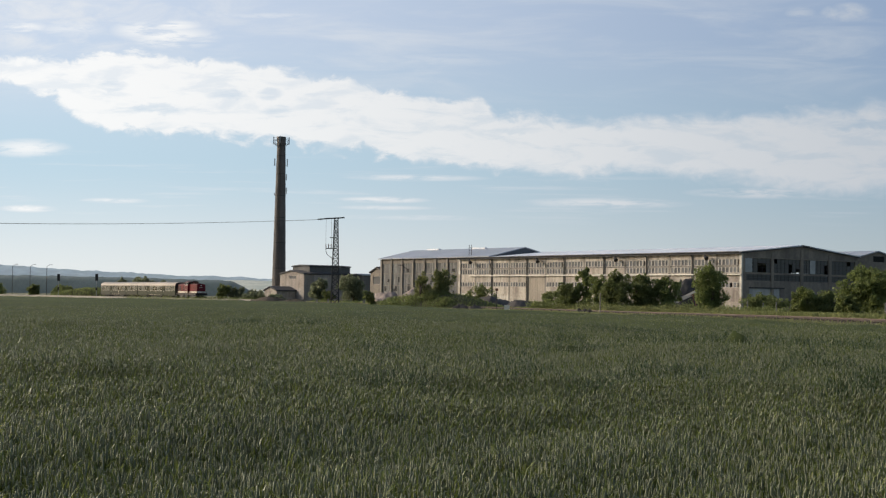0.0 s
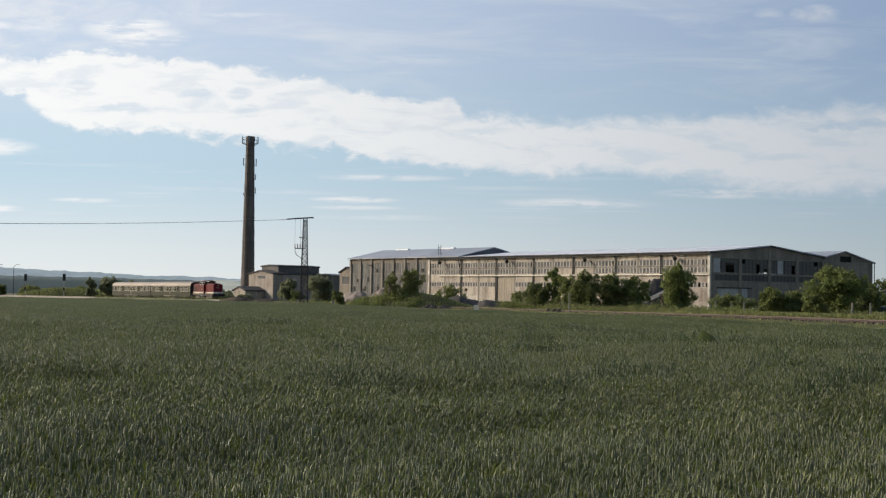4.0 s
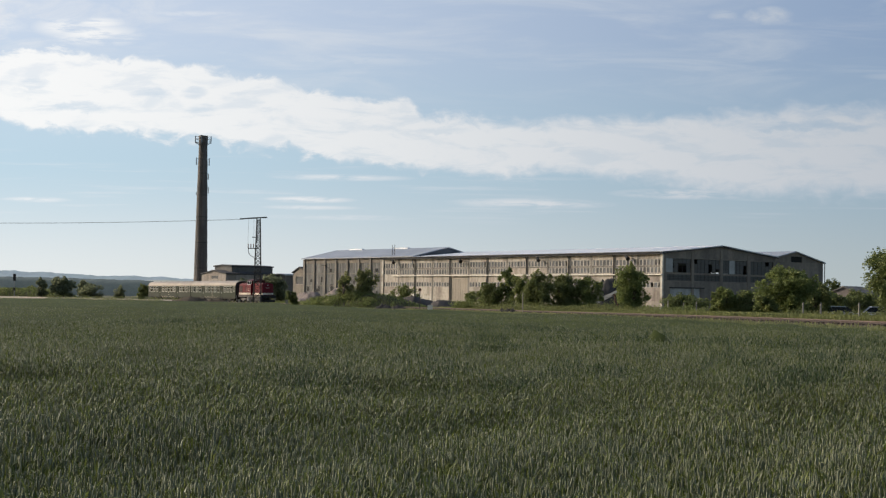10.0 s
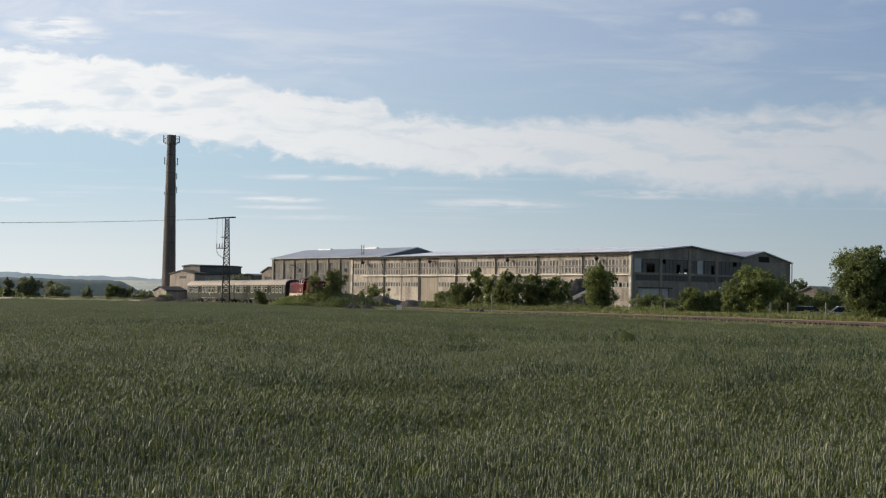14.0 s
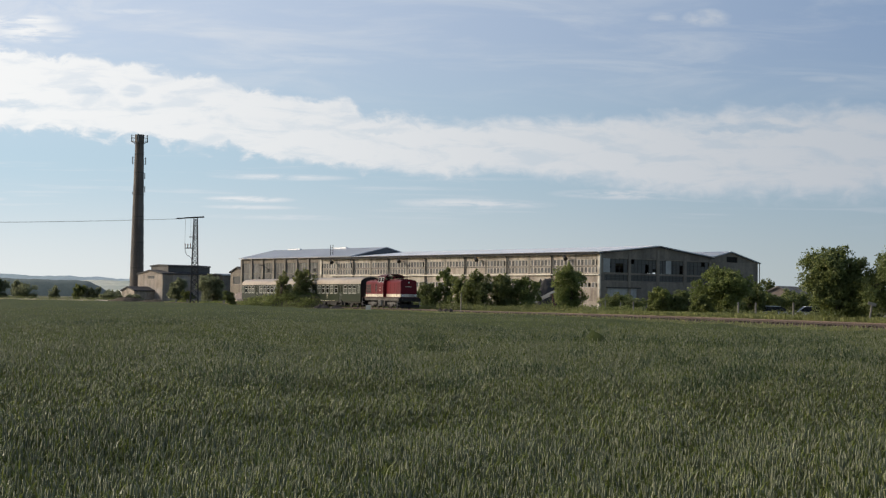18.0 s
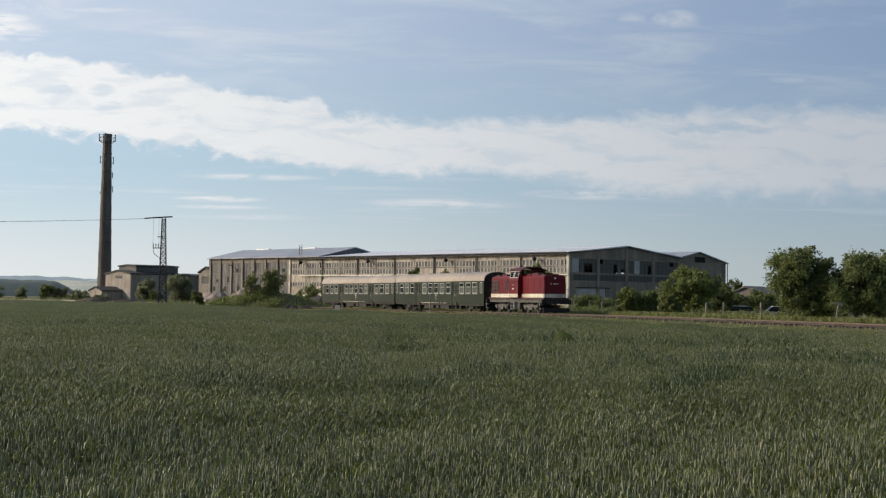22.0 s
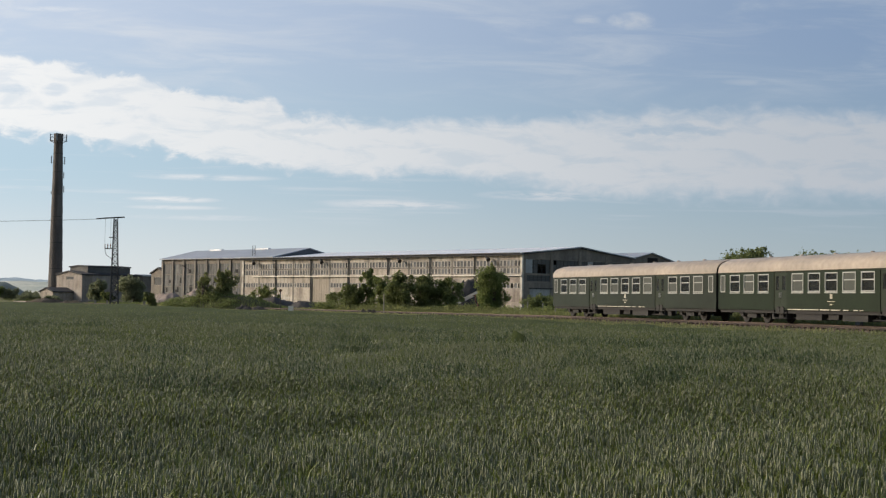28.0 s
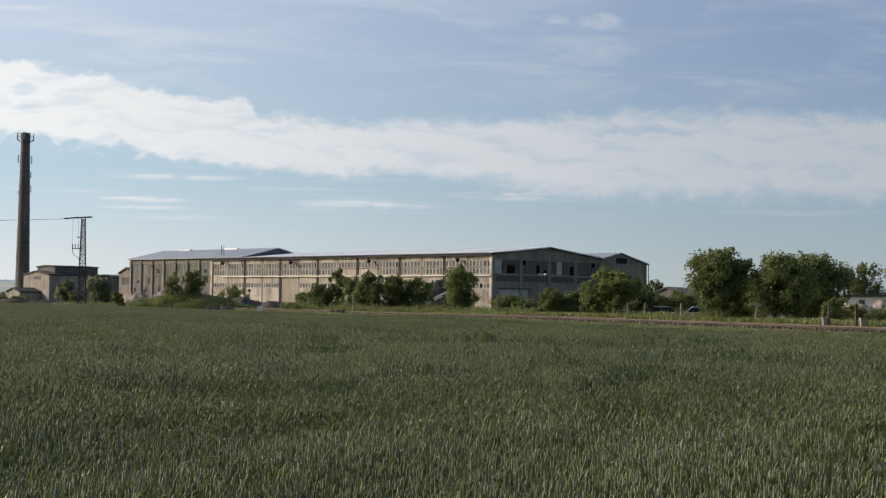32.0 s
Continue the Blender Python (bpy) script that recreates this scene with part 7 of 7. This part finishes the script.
part("foliage", crown_mesh("foliage", blobs, 9000, 0.11, L_PALE, 16), None, weeds)
rg = np.random.default_rng(19)
u, v = rg.uniform(-1, 1, 9000), rg.uniform(-1, 1, 9000)
q = np.clip(1 - u * u - v * v, 0, 1)
hump = np.stack([-17.4 + u * 9.5, 206 + v * 5.5, 1.9 * q ** 1.3 * (1 + 0.25 * np.sin(u * 4 + 3) * np.sin(v * 3))], 1)[q > 0.03]
blades("mound_grass", hump[::2], 0.5, 20, L_BUSH, "tall yellow-green grass on the mound", "grass", 0.05)
heap("grass_bank", -141, 440, 34, 16, 2.6, M_GROUND, "grassy bank beside the distant railway", "bank", 31, 0.1)
u, v = rg.uniform(-1, 1, 6000), rg.uniform(-1, 1, 6000)
q = np.clip(1 - u * u - v * v, 0, 1)
bank = np.stack([-141 + u * 17, 440 + v * 8, 2.4 * q ** 0.8 * (1 + 0.25 * np.sin(u * 4 + 31) * np.sin(v * 3))], 1)[q > 0.03]
blades("bank_grass", bank, 0.8, 32, L_DARK, "dry grass on the distant bank", "grass", 0.12)
heap("soil_mound", -12.0, 234, 9, 8, 1.7, M_EARTH, "dark heap of earth before the hall", "heap", 5)
heap("soil_mound", -7.0, 232, 6, 6, 1.3, M_EARTH, "lower dark heap of earth before the hall", "heap", 6)
heap("soil_pile", -11.4, 186, 2.2, 1.8, 0.62, M_EARTH, "small dark pile beside the field", "heap", 7)
heap("soil_pile", -13.4, 188, 2.6, 2.0, 0.68, M_EARTH, "small dark pile beside the field", "heap", 8)
heap("rubble_heap", -29.5, 296, 11, 7, 3.0, M_RUBBLE, "pinkish heap of demolition rubble", "rubble", 9, 0.3)
heap("rubble_heap", -37.5, 308, 9, 6, 2.4, M_RUBBLE, "heap of broken concrete and rubble", "rubble", 10, 0.3)
heap("scrap_heap", 17.0, 202, 8.0, 4.5, 4.3, M_STEEL, "dark heap of scrap behind the conveyor frame", "scrap heap", 12, 0.3)
heap("dirt_ridge", -54.6, 268, 8.5, 4, 1.15, M_DIRT, "long low ridge of bare soil", "heap", 11, 0.1)
heap("dirt_ridge", -49.6, 267, 6.0, 3.4, 0.85, M_DIRT, "lower ridge of bare soil and rubble", "heap", 13, 0.09)


# ---- fence, posts and signs ----
def concrete_post(x, y, h, lean=0.0, w=0.115, paint=M_CONC):
    h -= rise(x, y)
    t = thing("fence_post", pose(x, y, rise(x, y), 0, lean, 0), "old brown wooden fence post" if paint == M_BARK else "leaning weathered concrete fence post" if lean else "weathered concrete fence post", "post", "old fence posts")
    bm = bmesh.new()
    box(bm, -w / 2, -w / 2, 0, w / 2, w / 2, h - 0.05)
    prism(bm, [(-w / 2, h - 0.05), (w / 2, h - 0.05), (0.02, h), (-0.02, h)], -w / 2, w / 2)
    part("shaft", bm, paint, t)


for x, y, h, ln in ((20.65, 170, 1.75, 0), (21.7, 165, 1.6, 3), (21.1, 150, 1.7, 0), (18.2, 186, 1.6, -2), (25.9, 122, 1.75, 0), (26.0, 116, 1.75, 1), (27.0, 108, 1.75, 0)):
    concrete_post(x, y, h, ln)
for x, y, h, ln in ((29.8, 84, 1.85, 1), (29.95, 80, 1.8, 0)):
    concrete_post(x, y, h, ln, 0.115, M_BARK)
t = thing("broken_post", pose(28.5, 94.5, rise(28.5, 94.5), 0, 9, 0), "leaning post with a broken pale board", "post")
bm = bmesh.new()
box(bm, -0.05, -0.05, 0, 0.05, 0.05, 1.22)
part("shaft", bm, M_CONC, t)
bm = bmesh.new()
box(bm, -0.42, -0.1, 1.2, 0.12, -0.06, 1.4, pose(0, 0, 0, 0, 6, 0))
part("board", bm, M_CONC, t, "pale broken board")
for x, y in ((29.55, 84), (30.5, 80.5)):
    t = thing("cable_marker", pose(x, y, rise(x, y) - 0.12), "low pale concrete marker stone beside the track", "marker stone", "marker stones")
    bm = bmesh.new()
    box(bm, -0.11, -0.11, 0, 0.11, 0.11, 0.60)
    part("stone", soften(bm, 0.03, 1), M_CONC, t)
    bm = bmesh.new()
    box(bm, -0.15, -0.15, 0.60, 0.22, 0.15, 0.72)
    part("cap", soften(bm, 0.03, 1), M_CONC, t)
t = thing("trackside_sign", pose(-8.9, 190, 0), "round trackside sign on a thin pole", "sign")
bm = bmesh.new()
tube(bm, (0, 0, 0), (0, 0, 2.7), 0.05, 0.05, 8)
part("pole", bm, M_STEEL, t)
bm = bmesh.new()
tube(bm, (0, -0.03, 2.75), (0, 0.0, 2.75), 0.2, 0.2, 16)
part("disc", bm, M_RUST, t, "rusty round sign disc")
t = thing("kilometre_stone", pose(-6.95, 175, 0), "squat pale stone beside the track", "marker stone")
bm = bmesh.new()
box(bm, -0.3, -0.2, 0, 0.3, 0.2, 0.85)
part("stone", soften(bm, 0.06, 2), M_LEDGE, t)
t = thing("trackside_post", pose(3.48, 150, 0), "tall pale post beside the track", "post")
bm = bmesh.new()
tube(bm, (0, 0, 0), (0, 0, 2.35), 0.06, 0.05, 8)
part("shaft", bm, M_CONC, t)
for x, y in ((2.6, 158), (2.1, 160), (1.5, 161)):
    heap("stone_lump", x, y, 0.8, 0.7, 0.55, M_EARTH, "dark lump of stone beside the track", "stone", int(x * 10))


def signal_post(x, y, h):
    t = thing("railway_signal", pose(x, y, 0), "dark railway signal on a slim pale mast", "signal", "railway signals")
    bm = bmesh.new()
    tube(bm, (0, 0, 0), (0, 0, h - 1.6), 0.10, 0.09, 8)
    part("mast", bm, M_GALV, t)
    bm = bmesh.new()
    box(bm, -0.38, -0.12, h - 1.9, 0.38, 0.12, h)
    part("signal_head", soften(bm, 0.08, 2), M_BLACK, t, "black signal screen")
    bm = bmesh.new()
    box(bm, -0.22, -0.2, 2.2, 0.22, 0.1, 3.0)
    part("relay_box", bm, M_GREYMETAL, t)


signal_post(-141.2, 400, 6.6)
signal_post(-130.3, 400, 6.8)


def street_lamp(x, y, h):
    t = thing("street_lamp", pose(x, y, 0), "grey street lamp with an angled arm", "street lamp", "street lamps")
    bm = bmesh.new()
    tube(bm, (0, 0, 0), (0, 0, h - 0.8), 0.14, 0.09, 8)
    part("pole", bm, M_STEEL, t)
    bm = bmesh.new()
    tube(bm, (0, 0, h - 0.8), (1.0, 0, h - 0.1), 0.06, 0.05, 6)
    part("arm", bm, M_STEEL, t)
    bm = bmesh.new()
    box(bm, 0.9, -0.15, h - 0.14, 2.0, 0.15, h + 0.02)
    part("lamp_head", soften(bm, 0.05, 1), M_GALV, t)


for x in (-200.8, -194.2, -188.0):
    street_lamp(x, 520, 11.5)
for x, y in ((-42.6, 262), (-40.9, 240), (-29.5, 214)):
    concrete_post(x, y, 1.1, 0, 0.3)


# ---- yard to the side of the halls ----
def parked_car(m, paint, label):
    t = thing("parked_car", m, label, "car", "parked cars")
    bm = bmesh.new()
    prism(bm, [(-2.1, 0.35), (2.1, 0.35), (2.15, 0.75), (1.3, 0.95), (-1.95, 0.98), (-2.15, 0.8)], -0.85, 0.85)
    part("body", soften(bm, 0.06, 2), paint, t)
    bm = bmesh.new()
    prism(bm, [(-1.85, 0.97), (1.25, 0.95), (0.45, 1.40), (-1.3, 1.42)], -0.72, 0.72)
    part("cabin_glass", soften(bm, 0.04, 1), M_CARGLASS, t)
    bm = bmesh.new()
    prism(bm, [(-1.3, 1.41), (0.45, 1.39), (0.3, 1.46), (-1.2, 1.48)], -0.70, 0.70)
    part("car_roof", bm, paint, t)
    for x in (-1.3, 1.3):
        for s in (-1, 1):
            bm = bmesh.new()
            tube(bm, (x, s * 0.86, 0.31), (x, s * 0.68, 0.31), 0.31, 0.31, 16)
            w = part("tyre", bm, M_TYRE, t)
            bm = bmesh.new()
            tube(bm, (x, s * 0.862, 0.31), (x, s * 0.872, 0.31), 0.19, 0.17, 12)
            part("rim", bm, M_GALV, w)


parked_car(pose(31.5, 133, 0, 0, 0, 8), M_CARGLEAM, "car behind the fence in pale paint for its reflections")
parked_car(pose(35.0, 131, 0, 0, 0, -6), M_CARGLEAM, "second car behind the fence in pale paint for its reflections")
shed("farm_house", pose(68.5, 302, 0, 0, 0, -38), 8.0, 9, 3.3, 5.1, M_RUBBLE, M_PILLAR, "low pinkish house with a grey roof", "house", [(1.6, 2.8, 1.2, 2.4), (5, 6.2, 1.2, 2.4)])
shed("long_shed", pose(66.5, 181, 0, 0, 0, -14), 24, 6, 2.9, 3.2, M_LEDGE, M_TAR, "long low pale shed with dark windows", "shed", [(1.5 + 2.4 * k, 2.3 + 2.4 * k, 1.5, 2.6) for k in range(9)])
heap("rubble_heap", 55.5, 150, 8, 5, 1.7, M_RUBBLE, "pale heap of rubble in the yard", "rubble", 21, 0.3)
heap("rubble_heap", 61.5, 153, 8, 5, 2.0, M_RUBBLE, "pale heap of rubble in the yard", "rubble", 22, 0.3)


# tall weeds before the cars and the yard wall, scrap by the hall
def weed_bank(x0, y0, x1, y1, high, n, seed, material, label):
    r = np.random.default_rng(seed)
    t = thing("weed_bank", pose(x0, y0, rise((x0 + x1) / 2, (y0 + y1) / 2)), label, "weeds", "banks of weeds")
    m = int(math.hypot(x1 - x0, y1 - y0) / 0.7) + 1
    bl = [((x1 - x0) * k / m, (y1 - y0) * k / m + r.uniform(-0.6, 0.6), high * 0.35, r.uniform(0.6, 1.1), r.uniform(0.5, 0.9), high * r.uniform(0.4, 0.65)) for k in range(m + 1)]
    part("foliage", crown_mesh("foliage", bl, n, 0.12, material, seed), None, t)


weed_bank(25.5, 124, 36.5, 122, 1.0, 6000, 91, L_PALE, "pale tall weeds before the parked cars")
weed_bank(33.5, 93, 44, 98, 1.5, 7000, 92, L_PALE, "pale tall weeds beside the railway")
weed_bank(44, 112, 62, 120, 1.5, 7000, 93, L_BUSH, "green scrub before the yard wall")
weed_bank(17.5, 168, 23, 158, 1.3, 5000, 94, L_BUSH, "green weeds along the old fence")
weed_bank(-52, 300, -34, 288, 0.9, 5000, 95, L_BUSH, "green weeds before the glazed hall")
weed_bank(-100, 330, -62, 296, 1.3, 5000, 96, L_DARK, "dark weeds beside the railway bank")
weed_bank(-4.5, 198, 15.5, 186, 1.9, 9000, 98, L_BUSH, "green undergrowth at the foot of the bushes")
weed_bank(-1.0, 190, 14.0, 178, 1.0, 7000, 99, L_PALE, "pale grassy weeds before the bushes")
weed_bank(13.0, 172, 19.5, 160, 0.9, 4000, 97, L_PALE, "pale weeds behind the track")
t = thing("scrap_conveyor", pose(15.3, 198, 0, 0, 0, -30), "rusty dismantled conveyor frame before the hall", "scrap metal")
for y in (-0.5, 0.5):
    bm = bmesh.new()
    box(bm, -3.2, y - 0.08, -0.15, 3.2, y + 0.08, 0.15, pose(0, 0, 1.9, 0, -24, 0))
    part("beam", bm, M_GALV, t, "pale steel beam")
for x in (-2.2, -0.4, 1.4):
    bm = bmesh.new()
    tube(bm, (x, -0.5, 1.9 + x * 0.44), (x, 0.5, 1.9 + x * 0.44), 0.12, 0.12, 10)
    part("roller", bm, M_RUST, t)
for x, z in ((-2.4, 0.9), (2.0, 2.75)):
    bm = bmesh.new()
    tube(bm, (x, -0.4, 0), (x, -0.4, z), 0.09, 0.09, 8)
    tube(bm, (x, 0.4, 0), (x, 0.4, z), 0.09, 0.09, 8)
    part("stand", bm, M_RUST, t)


def motions():
    for ob, a, b in MOVES:
        walk(ob, vehicle_rows(a, b))
    walk(clouds, [(0.0, pose(-14, 4300, 0)), (32.0, pose(14, 4300, 0))])


motions()
